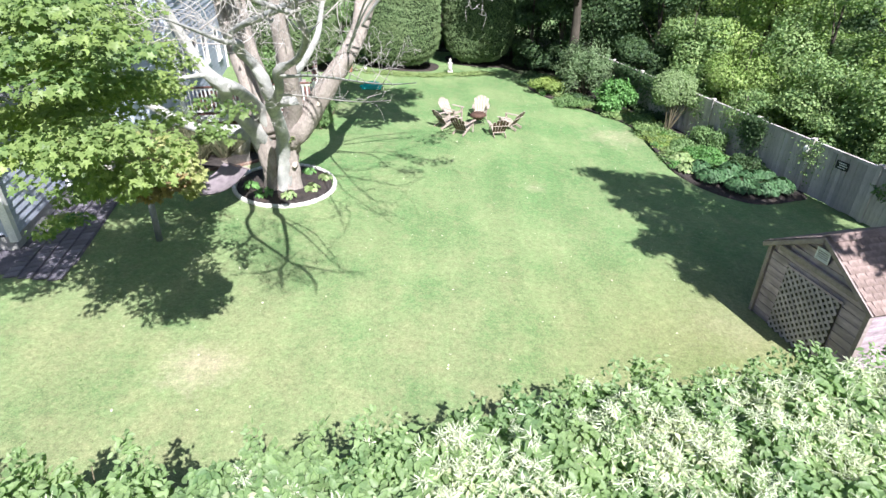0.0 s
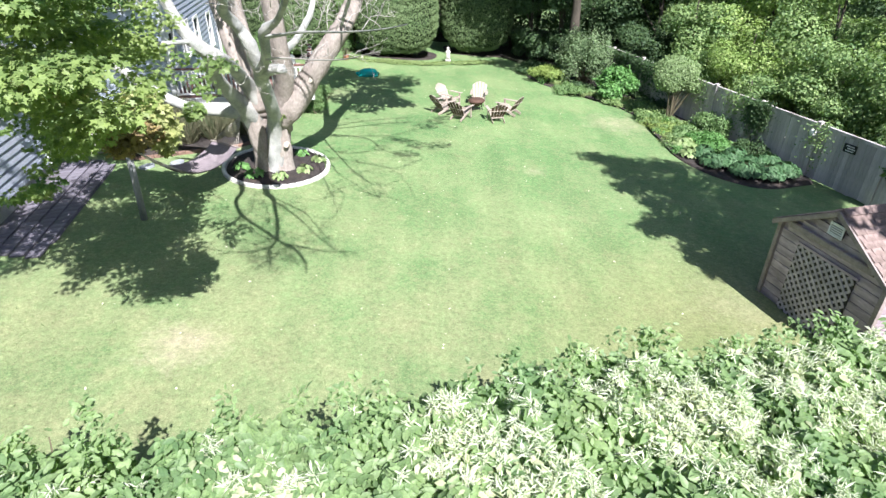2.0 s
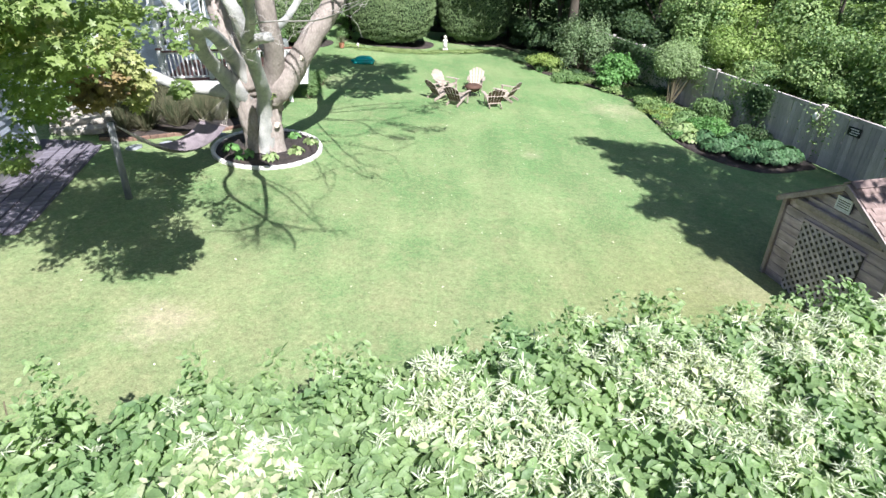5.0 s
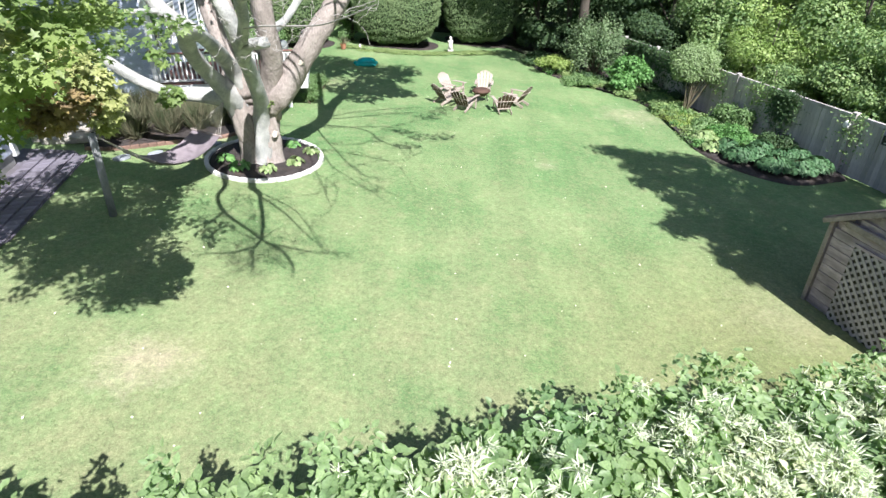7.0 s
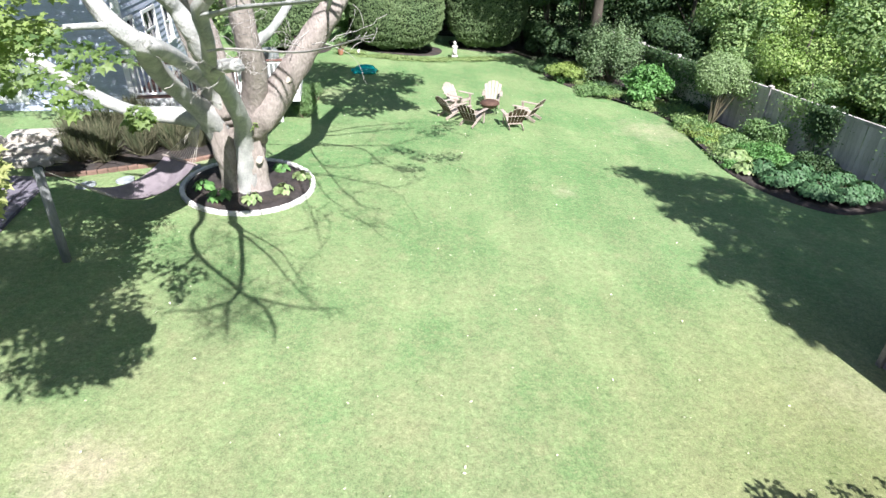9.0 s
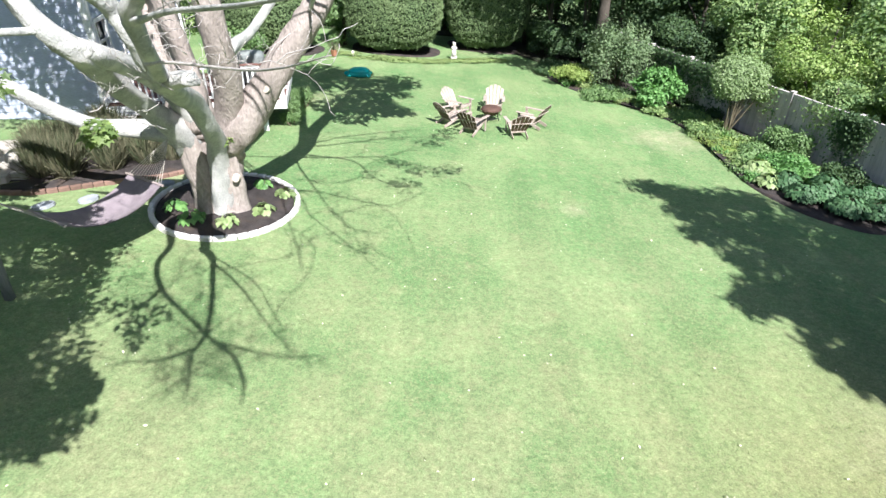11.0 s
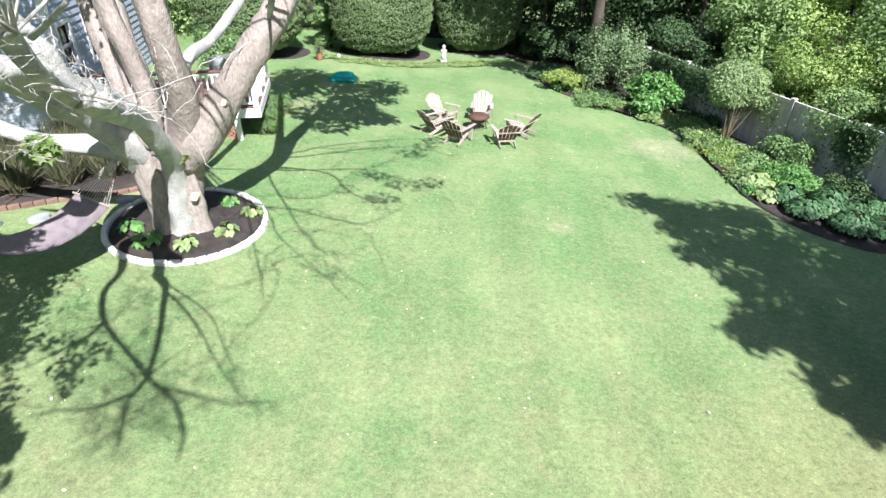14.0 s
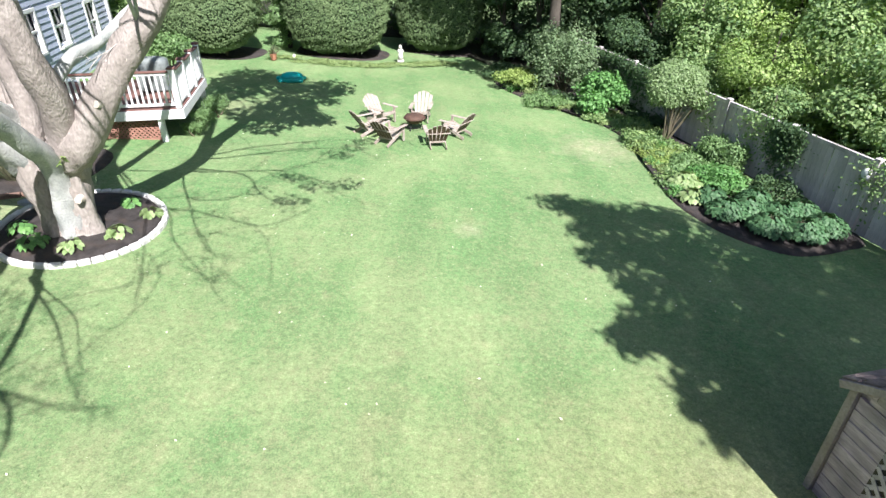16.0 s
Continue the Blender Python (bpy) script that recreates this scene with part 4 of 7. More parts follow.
    spots += [(-3.0, 5.5, 4.75, 0.35, 0.35, 0.12), (-3.3, 5.7, 4.6, 0.4, 0.35, 0.12), (-3.6, 5.9, 4.4, 0.35, 0.35, 0.12), (-3.0, 5.2, 5.2, 0.35, 0.35, 0.12), (-3.5, 5.4, 5.0, 0.4, 0.35, 0.12), (-4.0, 5.6, 4.9, 0.4, 0.4, 0.12), (-2.75, 5.6, 4.95, 0.25, 0.25, 0.1), (-5.2, 7.8, 3.5, 0.4, 0.35, 0.12), (-5.0, 7.4, 3.75, 0.4, 0.35, 0.12), (-5.5, 8.0, 3.85, 0.4, 0.4, 0.12), (-4.75, 7.3, 3.85, 0.35, 0.3, 0.12), (-5.3, 7.6, 4.25, 0.4, 0.35, 0.12), (-4.8, 7.6, 4.3, 0.4, 0.35, 0.12), (-5.9, 8.2, 4.3, 0.4, 0.35, 0.12), (-5.95, 7.5, 2.95, 0.28, 0.25, 0.08), (-5.5, 7.6, 3.1, 0.25, 0.22, 0.08), (-4.2, 8.6, 4.9, 0.4, 0.4, 0.14), (-4.5, 9.2, 4.6, 0.4, 0.4, 0.14), (-4.05, 8.3, 4.45, 0.35, 0.35, 0.12), (-4.6, 9.0, 4.15, 0.35, 0.35, 0.12), (-4.35, 9.5, 5.0, 0.4, 0.4, 0.14), (-4.9, 9.5, 4.5, 0.4, 0.4, 0.14), (-7.36, 9.75, 1.95, 0.3, 0.3, 0.1), (-7.1, 9.3, 2.2, 0.3, 0.3, 0.1), (-6.9, 9.4, 2.6, 0.3, 0.3, 0.12), (-2.9, 7.9, 4.68, 0.3, 0.25, 0.08), (-3.3, 8.0, 4.75, 0.3, 0.25, 0.08), (-4.9, 9.3, 5.5, 0.4, 0.35, 0.14), (-4.6, 9.4, 5.8, 0.35, 0.35, 0.14), (-5.1, 9.2, 5.9, 0.4, 0.35, 0.14), (-4.5, 9.2, 5.35, 0.35, 0.3, 0.14), (-4.8, 9.5, 6.2, 0.35, 0.35, 0.14), (-5.2, 9.3, 5.2, 0.35, 0.35, 0.14), (-4.2, 8.9, 5.3, 0.3, 0.25, 0.12)]
    for x, y, r in ((-5.2, 9.25, 0.36), (-5.6, 9.9, 0.42), (-6.3, 9.7, 0.42), (-5.25, 10.6, 0.36), (-6.2, 10.6, 0.45), (-7.1, 10.3, 0.45), (-5.9, 11.3, 0.4), (-6.9, 11.2, 0.45), (-5.55, 8.75, 0.22), (-4.75, 9.1, 0.2), (-4.5, 11.0, 0.16), (-4.7, 11.25, 0.2), (-7.8, 9.9, 0.4), (-7.7, 11.0, 0.4)):
        spots.append((*over(x, y, rng.uniform(4.3, 5.0)), r, r, 0.12))
    bough(spots, 27000, 0.074, "maple", "layers of yellow-green maple leaves")
    bough([(-3.42, 6.45, 4.25, 0.26, 0.26, 0.16), (-3.58, 6.45, 4.1, 0.22, 0.2, 0.13), (-3.8, 6.6, 4.3, 0.16, 0.16, 0.1)], 800, 0.07, "maple_rust", "rust brown turning leaves")
    # clusters in the yellower copy, painted as if the sun struck them
    bough([(-3.28, 6.6, 4.42, 0.24, 0.24, 0.17), (-3.2, 6.65, 4.2, 0.18, 0.18, 0.16), (-3.4, 6.7, 4.55, 0.2, 0.2, 0.12), (-3.25, 6.7, 4.0, 0.12, 0.12, 0.12), (-3.6, 5.6, 5.0, 0.4, 0.35, 0.12), (-4.2, 6.4, 4.75, 0.4, 0.35, 0.12), (-4.9, 7.6, 4.6, 0.4, 0.4, 0.12), (-7.3, 9.7, 2.0, 0.25, 0.25, 0.08)], 2700, 0.07, "maple_sunlit", "yellow maple leaves with sunlight in their colour")
    bough([(-6.15, 14.2, 2.2, 0.26, 0.24, 0.22), (-7.9, 12.9, 3.6, 0.6, 0.5, 0.25), (-5.3, 10.5, 4.4, 0.4, 0.4, 0.15), (-6.0, 10.8, 4.3, 0.5, 0.5, 0.2), (-6.9, 11.2, 4.0, 0.5, 0.5, 0.2), (-6.4, 10.2, 4.9, 0.6, 0.6, 0.25)], 2400, 0.125, "maple", "maple leaves on the low limb")
    bough([(-4.1, 14.6, 1.95, 0.08, 0.08, 0.06)], 14, 0.1, "maple", "tuft of leaves in the fork")
    bough([(-8.5, 12.0, 4.8, 1.2, 1.2, 0.6), (-6.0, 9.0, 6.2, 1.0, 1.0, 0.5)], 900, 0.14, "maple", "higher maple leaves")
    bough([(rng.uniform(-12.5, -4.5), rng.uniform(13.0, 17.5), rng.uniform(6.8, 9.2), rng.uniform(0.6, 1.1), rng.uniform(0.6, 1.1), rng.uniform(0.3, 0.5)) for i in range(70)], 13000, 0.16, "maple", "maple leaves of the high crown", shape=SMALL)
    bough([(-2.3, 19.2, 8.4, 0.8, 0.7, 0.4), (-1.6, 19.8, 8.5, 0.9, 0.7, 0.4), (-0.7, 20.0, 8.5, 0.9, 0.6, 0.4), (0.1, 15.0, 8.2, 0.7, 0.5, 0.3), (0.8, 15.7, 8.3, 0.8, 0.5, 0.3), (1.5, 15.8, 8.3, 0.5, 0.4, 0.25), (1.0, 17.5, 9.3, 1.2, 1.0, 0.7), (-0.3, 18.3, 9.8, 1.4, 1.1, 0.8), (0.4, 16.7, 8.6, 0.9, 0.8, 0.5), (-1.2, 18.8, 10.2, 1.0, 1.0, 0.6), (-1.6, 17.2, 9.6, 1.1, 0.9, 0.6), (0.9, 15.6, 9.0, 0.9, 0.8, 0.5), (1.7, 18.4, 9.6, 0.9, 0.9, 0.5), (-0.6, 15.9, 8.4, 0.7, 0.6, 0.4)],
          4600, 0.24, "maple", "leaves of the topmost boughs", shape=SMALL)
    tips = [(*over(x, y, z), r, 0.6 * r, 0.15) for x, y, z, r in ((-1.3, 18.4, 7.1, 0.35), (-0.66, 17.95, 7.3, 0.45), (0.0, 18.2, 7.4, 0.4), (-1.0, 17.15, 7.2, 0.4), (-1.9, 17.5, 7.0, 0.25), (-0.5, 20.0, 7.5, 0.4), (-0.2, 20.6, 7.7, 0.4), (0.05, 21.1, 7.8, 0.3))]
    # loose leaves above the view, added only to dapple the path with shade
    bough([(*over(x, y, z), 0.5, 0.45, 0.15) for x, y, z in ((-9.2, 10.6, 7.4), (-8.7, 11.3, 7.6), (-9.4, 11.6, 7.3), (-8.9, 12.3, 7.7), (-9.6, 12.8, 7.5), (-9.1, 13.3, 7.8), (-8.6, 10.2, 7.4))], 620, 0.15, "maple", "unseen high leaves added to shade the path", shape=SMALL)
    bough(tips, 520, 0.11, "maple", "sparse leaves at the tips of thin boughs", shape=SMALL)


maple()


def hosta(name, x, y, r, h, n, mat, label, group="hostas", leaf=0.0):
    """A rosette of broad arching leaves."""
    ob = thing(name, label, "hosta", group, at=(x, y, g(x, y) + 0.05))
    a = rng.uniform(0, 2 * math.pi, n)
    k = np.sqrt(rng.uniform(0.05, 1, n))
    p = np.c_[np.cos(a) * k * r * 0.55, np.sin(a) * k * r * 0.55, h * (1 - 0.55 * k ** 2) * rng.uniform(0.75, 1.05, n)]
    out = np.c_[np.cos(a), np.sin(a), np.full(n, -0.25)]
    nrm = np.c_[np.cos(a) * 0.55, np.sin(a) * 0.55, np.full(n, 0.9)] + 0.18 * rng.normal(size=(n, 3))
    v, f = leaf_arrays(HOSTA, p, nrm, (leaf or r * 0.62) * rng.uniform(0.75, 1.15, n), out)
    part("foliage", mesh_of("foliage", v, f, M[mat], True), None, ob)
    lines = [[(0, 0, 0, 0.008), (*(q * [0.6, 0.6, 0.45]), 0.006), (*(q * [1, 1, 0.86]), 0.003)] for q in p[::3]]
    v, f = joined([tube_arrays(np.array(ln), 4) for ln in lines])
    part("stem_growth", mesh_of("stem_growth", v, f, M["stem"]), None, ob)
    return ob


for x, y, r, h, mat, lab in ((-3.55, 15.85, 0.30, 0.22, "hosta_pale", "pale cream-edged hosta in the tree bed"), (-3.75, 15.0, 0.33, 0.24, "hosta_pale", "pale cream-edged hosta in the tree bed"),
                             (-4.28, 14.4, 0.33, 0.24, "hosta_pale", "pale cream-edged hosta in the tree bed"), (-4.98, 14.42, 0.34, 0.3, "hosta_green", "green hosta in the tree bed"),
                             (-5.45, 14.85, 0.3, 0.28, "hosta_green", "green hosta in the tree bed"), (-4.1, 16.2, 0.24, 0.25, "hosta_green", "small green hosta behind the maple")):
    hosta("hosta", x, y, r, h, 40, mat, lab, "hostas in the tree bed", 0.15)

# ---- clipped hedges across the back ----
rng = np.random.default_rng(11)
def clipped_hedge(c, r, n, label, square=0.35, undercut=0.34):
    ob = thing("clipped_hedge", label, "hedge", "clipped hedges", at=(c[0], c[1], g(*c[:2])))
    rel = (0, 0, r[2] + 0.28)
    # solid core under the shoots, painted dark for the shade between them
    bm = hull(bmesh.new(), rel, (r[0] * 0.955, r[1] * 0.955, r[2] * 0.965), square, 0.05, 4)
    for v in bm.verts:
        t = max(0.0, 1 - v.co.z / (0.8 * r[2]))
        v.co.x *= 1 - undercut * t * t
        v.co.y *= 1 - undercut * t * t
    part("inner_growth", bm, M["yew_core"], ob, "solid dark core for the shade between the shoots", True)
    d = unit(rng.normal(size=(n, 3)))
    e = 2 + 4 * square
    k = (np.abs(d) ** e).sum(1) ** (-1 / e)
    row = np.sin(d[:, 2] * k * r[2] * 14 + 2 * np.sin(d[:, 0] * 6) + 2 * np.sin(d[:, 1] * 5))
    k *= 1 + 0.02 * row + 0.012 * rng.normal(size=n)
    p = d * k[:, None] * np.array(r) + np.array(rel)
    t = np.clip(1 - p[:, 2] / (0.8 * r[2]), 0, 1)
    p[:, :2] *= (1 - undercut * t * t)[:, None]
    nrm = d * 1.0 + np.array([0, -0.1, 0.5]) + 0.3 * rng.normal(size=(n, 3))
    v, f = leaf_arrays(SMALL, p, nrm, 0.088 * rng.uniform(0.6, 1.3, n))
    tagged(part("clipped_foliage", mesh_of("clipped_foliage", v, f, M["yew"]), None, ob, "dense clipped evergreen shoots"), kind="stuff")
    for i in range(4):
        part("stem", rod(bmesh.new(), (rng.uniform(-0.4, 0.4) * r[0], rng.uniform(-0.2, 0.2), -0.1), (rng.uniform(-0.4, 0.4) * r[0], 0, 0.9), 0.06, 0.05), M["stem"], ob)


clipped_hedge((-7.35, 30.0), (2.05, 1.55, 2.3), 50000, "tall clipped evergreen hedge with rounded shoulders", 0.6)
clipped_hedge((-2.3, 31.95), (2.1, 1.6, 2.4), 56000, "broad dome-topped clipped evergreen hedge", 0.8, 0.34)
clipped_hedge((2.0, 34.1), (1.95, 1.5, 2.5), 46000, "clipped evergreen hedge in half shade", 0.6, 0.3)


def shrub(name, label, at, blobs, n, size, mat, category="shrub", group="", shape=SMALL, stems=6, loose=0.7, lump=0.25, shell=0.25, spread_k=0.5, up=0.6):
    """A shrub: stems from the ground and a crown of leaves (blobs relative to its foot)."""
    ob = thing(name, label, category, group, at=(at[0], at[1], g(*at)))
    tagged(foliage("crown", blobs, n, shape, size, M[mat], ob, "", shell, lump, up, loose), kind="stuff")
    if stems:
        lines = []
        for i in range(stems):
            b = blobs[i % len(blobs)]
            a = rng.uniform(0, 2 * math.pi)
            lines.append([(0.12 * math.cos(a), 0.12 * math.sin(a), -0.05, 0.028), (b[0] * 0.5 + 0.15 * math.cos(a), b[1] * 0.5 + 0.15 * math.sin(a), b[2] * 0.5, 0.022),
                          (b[0] + spread_k * b[3] * math.cos(a), b[1] + spread_k * b[4] * math.sin(a), b[2] + 0.4 * b[5], 0.01)])
        v, f = joined([tube_arrays(spline(ln, 4), 5) for ln in lines])
        part("stem_growth", mesh_of("stem_growth", v, f, M["stem"], True), None, ob)
    return ob


def clump(r, h, k, base=0.3):
    """Overlapping lumps filling a rounded shrub of radius r and height h."""
    out = []
    for i in range(k):
        a, q = rng.uniform(0, 2 * math.pi), math.sqrt(rng.uniform(0, 0.55))
        z = base * h + (1 - base) * h * rng.uniform(0.25, 0.8) * (1 - 0.5 * q)
        out.append((r * q * math.cos(a), r * q * math.sin(a), z, r * rng.uniform(0.35, 0.5), r * rng.uniform(0.35, 0.5), h * rng.uniform(0.16, 0.24)))
    return out


# ---- plants of the right-hand bed ----
rng = np.random.default_rng(12)
shrub("low_shrub", "low golden yellow-green shrub at the lawn edge", (5.1, 28.2), clump(1.0, 0.9, 10, 0.15), 5200, 0.09, "lime")
shrub("tall_shrub", "tall loose grey-green shrub with fading flower heads", (6.9, 28.2), [(q[0], q[1], q[2], q[3] * 0.75, q[4] * 0.75, q[5] * 1.3) for q in clump(1.4, 3.0, 26, 0.2)], 17000, 0.095, "shrub_grey", lump=0.5, stems=14, shell=0.4)
shrub("leafy_shrub", "bright green broad-leaved shrub", (7.75, 25.9), clump(1.15, 1.55, 14, 0.12), 5200, 0.15, "shrub_bright", shape=OVATE)
shrub("low_perennial", "low pale green perennial at the bed edge", (5.95, 26.2), clump(0.75, 0.5, 8, 0.1), 2200, 0.09, "shrub_mid", "perennial")
shrub("low_perennial", "low mid green ground cover", (8.4, 23.8), clump(0.95, 0.5, 10, 0.1), 3200, 0.1, "wood_leaf", "perennial")
# undergrowth in dark leaves, which also stand for hedge shade at the back corner
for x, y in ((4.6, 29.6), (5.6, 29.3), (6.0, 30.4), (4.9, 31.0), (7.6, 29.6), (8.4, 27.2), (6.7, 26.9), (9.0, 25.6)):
    shrub("dark_undergrowth", "undergrowth in the bed, with shade in its dark green", (x, y), clump(0.75, 0.5, 9, 0.1), 1500, 0.1, "wood_dark", "undergrowth", "bed undergrowth", stems=0)
for x, y, mt in ((8.9, 22.9, "shrub_mid"), (9.3, 22.2, "wood_leaf"), (8.3, 22.7, "wood_leaf"), (9.9, 20.4, "wood_leaf"), (9.9, 18.9, "shrub_mid"), (8.9, 20.1, "shrub_mid"), (7.0, 25.75, "wood_leaf"), (6.5, 26.4, "shrub_mid"), (8.8, 24.4, "shrub_mid"), (10.3, 19.4, "wood_leaf")):
    shrub("low_perennial", "low leafy green perennial filling the bed", (x, y), clump(0.6, 0.42, 8, 0.08), 1500, 0.09, mt, "perennial", "bed perennials", stems=0)
shrub("low_perennial", "low mid green ground cover", (7.6, 24.9), clump(0.5, 0.35, 6, 0.1), 1200, 0.09, "wood_leaf", "perennial")
shrub("round_topped_shrub", "small multi-stemmed shrub clipped to a rounded top", (9.3, 23.0), [(0, 0, 2.0, 0.84, 0.82, 0.55), (-0.25, -0.2, 1.75, 0.66, 0.62, 0.5), (0.3, 0.1, 1.75, 0.66, 0.62, 0.5), (0.75, -0.2, 1.4, 0.3, 0.3, 0.22)],
      15000, 0.075, "shrub_pale", stems=13, lump=0.12, shell=0.12)
shrub("ground_cover", "lime yellow creeping ground cover", (8.75, 21.9), clump(0.95, 0.32, 12, 0.05), 3600, 0.07, "lime", "perennial", up=1.2)
shrub("ground_cover", "lime yellow creeping ground cover", (8.55, 20.7), clump(0.5, 0.28, 7, 0.05), 1500, 0.07, "lime", "perennial", up=1.2)
shrub("round_shrub", "round twiggy green shrub before the fence", (10.45, 21.1), clump(0.85, 1.15, 12, 0.15), 4600, 0.09, "shrub_mid", stems=10)
shrub("leafy_perennial", "feathery mid green perennial", (9.6, 19.6), clump(0.85, 0.65, 11, 0.1), 4200, 0.1, "shrub_bright", "perennial")
shrub("leafy_perennial", "feathery mid green perennial", (9.3, 20.7), clump(0.75, 0.5, 9, 0.1), 3000, 0.1, "shrub_mid", "perennial")
shrub("dark_undergrowth", "dark ivy undergrowth at the fence foot", (10.9, 19.0), clump(0.7, 0.8, 9, 0.1), 2200, 0.09, "wood_dark", "undergrowth")
shrub("dark_undergrowth", "dark ivy undergrowth at the fence foot", (9.6, 24.6), clump(0.8, 0.6, 9, 0.1), 2400, 0.09, "wood_dark", "undergrowth")
hosta("hosta", 8.62, 19.4, 0.6, 0.45, 150, "hosta_pale", "yellow-green hosta at the bed edge", "hostas along the lawn", 0.17)
hosta("hosta", 8.5, 18.5, 0.5, 0.38, 110, "hosta_pale", "yellow-green hosta at the bed edge", "hostas along the lawn", 0.16)
line = spline([(x, y, 0, 0) for x, y in RIGHT_EDGE[2:10]], 8)
step = np.r_[0, np.cumsum(np.linalg.norm(np.diff(line[:, :2], axis=0), axis=1))]
for k, s in enumerate(np.arange(0.3, step[-1] - 1.3, 0.5)):
    for off in (0.38, 1.0):
        x, y = np.interp(s, step, line[:, 0]) + off * (0.85 + 0.1 * math.sin(k)), np.interp(s, step, line[:, 1]) + 0.3 * off
        shrub("low_perennial", "low leafy green perennial filling the bed", (x, y), clump(0.42, 0.30, 6, 0.05), 620, 0.075, ("shrub_mid", "wood_leaf", "edging", "shrub_bright")[(k * 3 + int(off * 2)) % 4], "perennial", "bed perennials", stems=0)
for x, y, r in ((9.0, 17.7, 0.62), (9.7, 17.0, 0.66), (10.4, 16.9, 0.66), (11.1, 17.2, 0.62), (9.6, 17.9, 0.62), (10.3, 17.7, 0.66), (10.9, 17.9, 0.6), (8.9, 18.4, 0.5), (10.0, 18.4, 0.55)):
    hosta("hosta", x, y, r * 1.3, 0.5, 760, "hosta_blue", "blue-green hosta in a broad drift", "hosta drift", 0.1)

# ---- fence ----
rng = np.random.default_rng(13)
FENCE_YS = [30.66 - 2.19 * i for i in range(10)]


def fence():
    way = Vector((0.33, -1, 0)).normalized()
    ang = math.degrees(math.atan2(way.y, way.x))
    ob = thing("board_fence", "tall weathered grey board fence with square posts", "fence", kind="structure")
    boards = []
    for k in range(4):
        bm = one_box((0, 0, 0.86), (0.138, 0.02, 1.66 + 0.008 * k), Matrix(), 0.003)
        m = bpy.data.meshes.new("board")
        bm.to_mesh(m)
        bm.free()
        m.materials.append(M["fence"])
        boards.append(m)
    for i, y in enumerate(FENCE_YS):
        x = fence_x(y)
        p = part("post", one_box((0, 0, 0.87), (0.13, 0.13, 1.86), Matrix(), 0.008), M["fence"], ob)
        p.matrix_basis = pose(x, y, g(x, y), 0, 0, ang)
        cap = part("cap", one_box((0, 0, 1.82), (0.15, 0.15, 0.035), Matrix(), 0.012), M["fence"], p)
        if i == len(FENCE_YS) - 1:
            break
        x2, y2 = fence_x(y - 2.19), y - 2.19
        z1, z2 = g(x, y), g(x2, y2)
        tilt = math.degrees(math.atan2(z2 - z1, math.hypot(x2 - x, y2 - y)))
        for z, h in ((1.72, 0.10), (0.9, 0.09), (0.25, 0.09)):
            r = part("rail", one_box((1.153, 0.03 if z < 1.6 else 0, 0), (2.17, 0.05 if z < 1.6 else 0.075, h), Matrix(), 0.005), M["fence"], ob)
            r.matrix_basis = pose(x, y, z1 + z, 0, 0, ang) @ pose(0, 0, 0, 0, -tilt, 0)
        for k in range(15):
            t = (0.075 + 0.1435 * k + 0.07) / 2.306
            bx, by = x + (x2 - x) * t, y + (y2 - y) * t
            b = part("board", boards[int(rng.integers(4))], None, ob)
            b.matrix_basis = pose(bx, by, g(bx, by) + rng.normal() * 0.006, 0, rng.normal() * 0.3, ang + rng.normal() * 0.6) @ pose(0, -0.012, 0)
    return ob


fence()


def along_fence(y, h, off=-0.06):
    x = fence_x(y)
    return Vector((x, y, g(x, y) + h)) + Vector((-1, -0.33, 0)).normalized() * -off * -1


def fence_lamp():
    p = along_fence(17.62, 1.44, 0.09)
    ob = thing("wall_ornament", "round white ornament hung on the fence", "ornament", at=p)
    part("disc", hull(bmesh.new(), (0, 0, 0), (0.09, 0.12, 0.14), 0, 0.03, 2), M["white"], ob, "", True)
    part("hook", rod(bmesh.new(), (0.02, 0, 0.1), (0.08, 0.02, 0.16), 0.012), M["black"], ob)


fence_lamp()


def ivy(y, spread, n, label):
    """Ivy trailing over the boards and down both sides."""
    x = fence_x(y)
    ob = thing("ivy", label, "vine", "ivy on the fence", at=(x, y, g(x, y)))
    s = rng.normal(size=n) * spread
    h = 1.8 - np.abs(rng.normal(size=n)) * 0.55
    off = -0.06 - np.abs(rng.normal(size=n)) * 0.09 + np.where(h > 1.65, rng.normal(size=n) * 0.12, 0)
    p = np.c_[s * 0.313 + off * 0.95, -s * 0.95 + off * 0.313, np.maximum(h, 0.05) + 0.02]
    v, f = leaf_arrays(OVATE, p, rng.normal(size=(n, 3)) * 0.5 + [-0.8, -0.4, 0.6], 0.085 * rng.uniform(0.6, 1.3, n))
    tagged(part("foliage", mesh_of("foliage", v, f, M["wood_dark" if "dark" in label else "wood_leaf"]), None, ob), kind="stuff")


ivy(19.75, 0.26, 2200, "dark green ivy climbing a fence post")
ivy(20.6, 0.4, 500, "green ivy trailing over the fence top")
ivy(17.4, 0.25, 260, "green ivy trailing over the fence top")
ivy(22.6, 0.3, 200, "thin ivy trailing over the fence top")
# added ivy: its dark leaves stand in for shade on this stretch of fence
for y in (24.2, 25.4, 26.6, 27.8):
    ivy(y, 0.5, 1100, "dark ivy added to stand for shade on the fence")


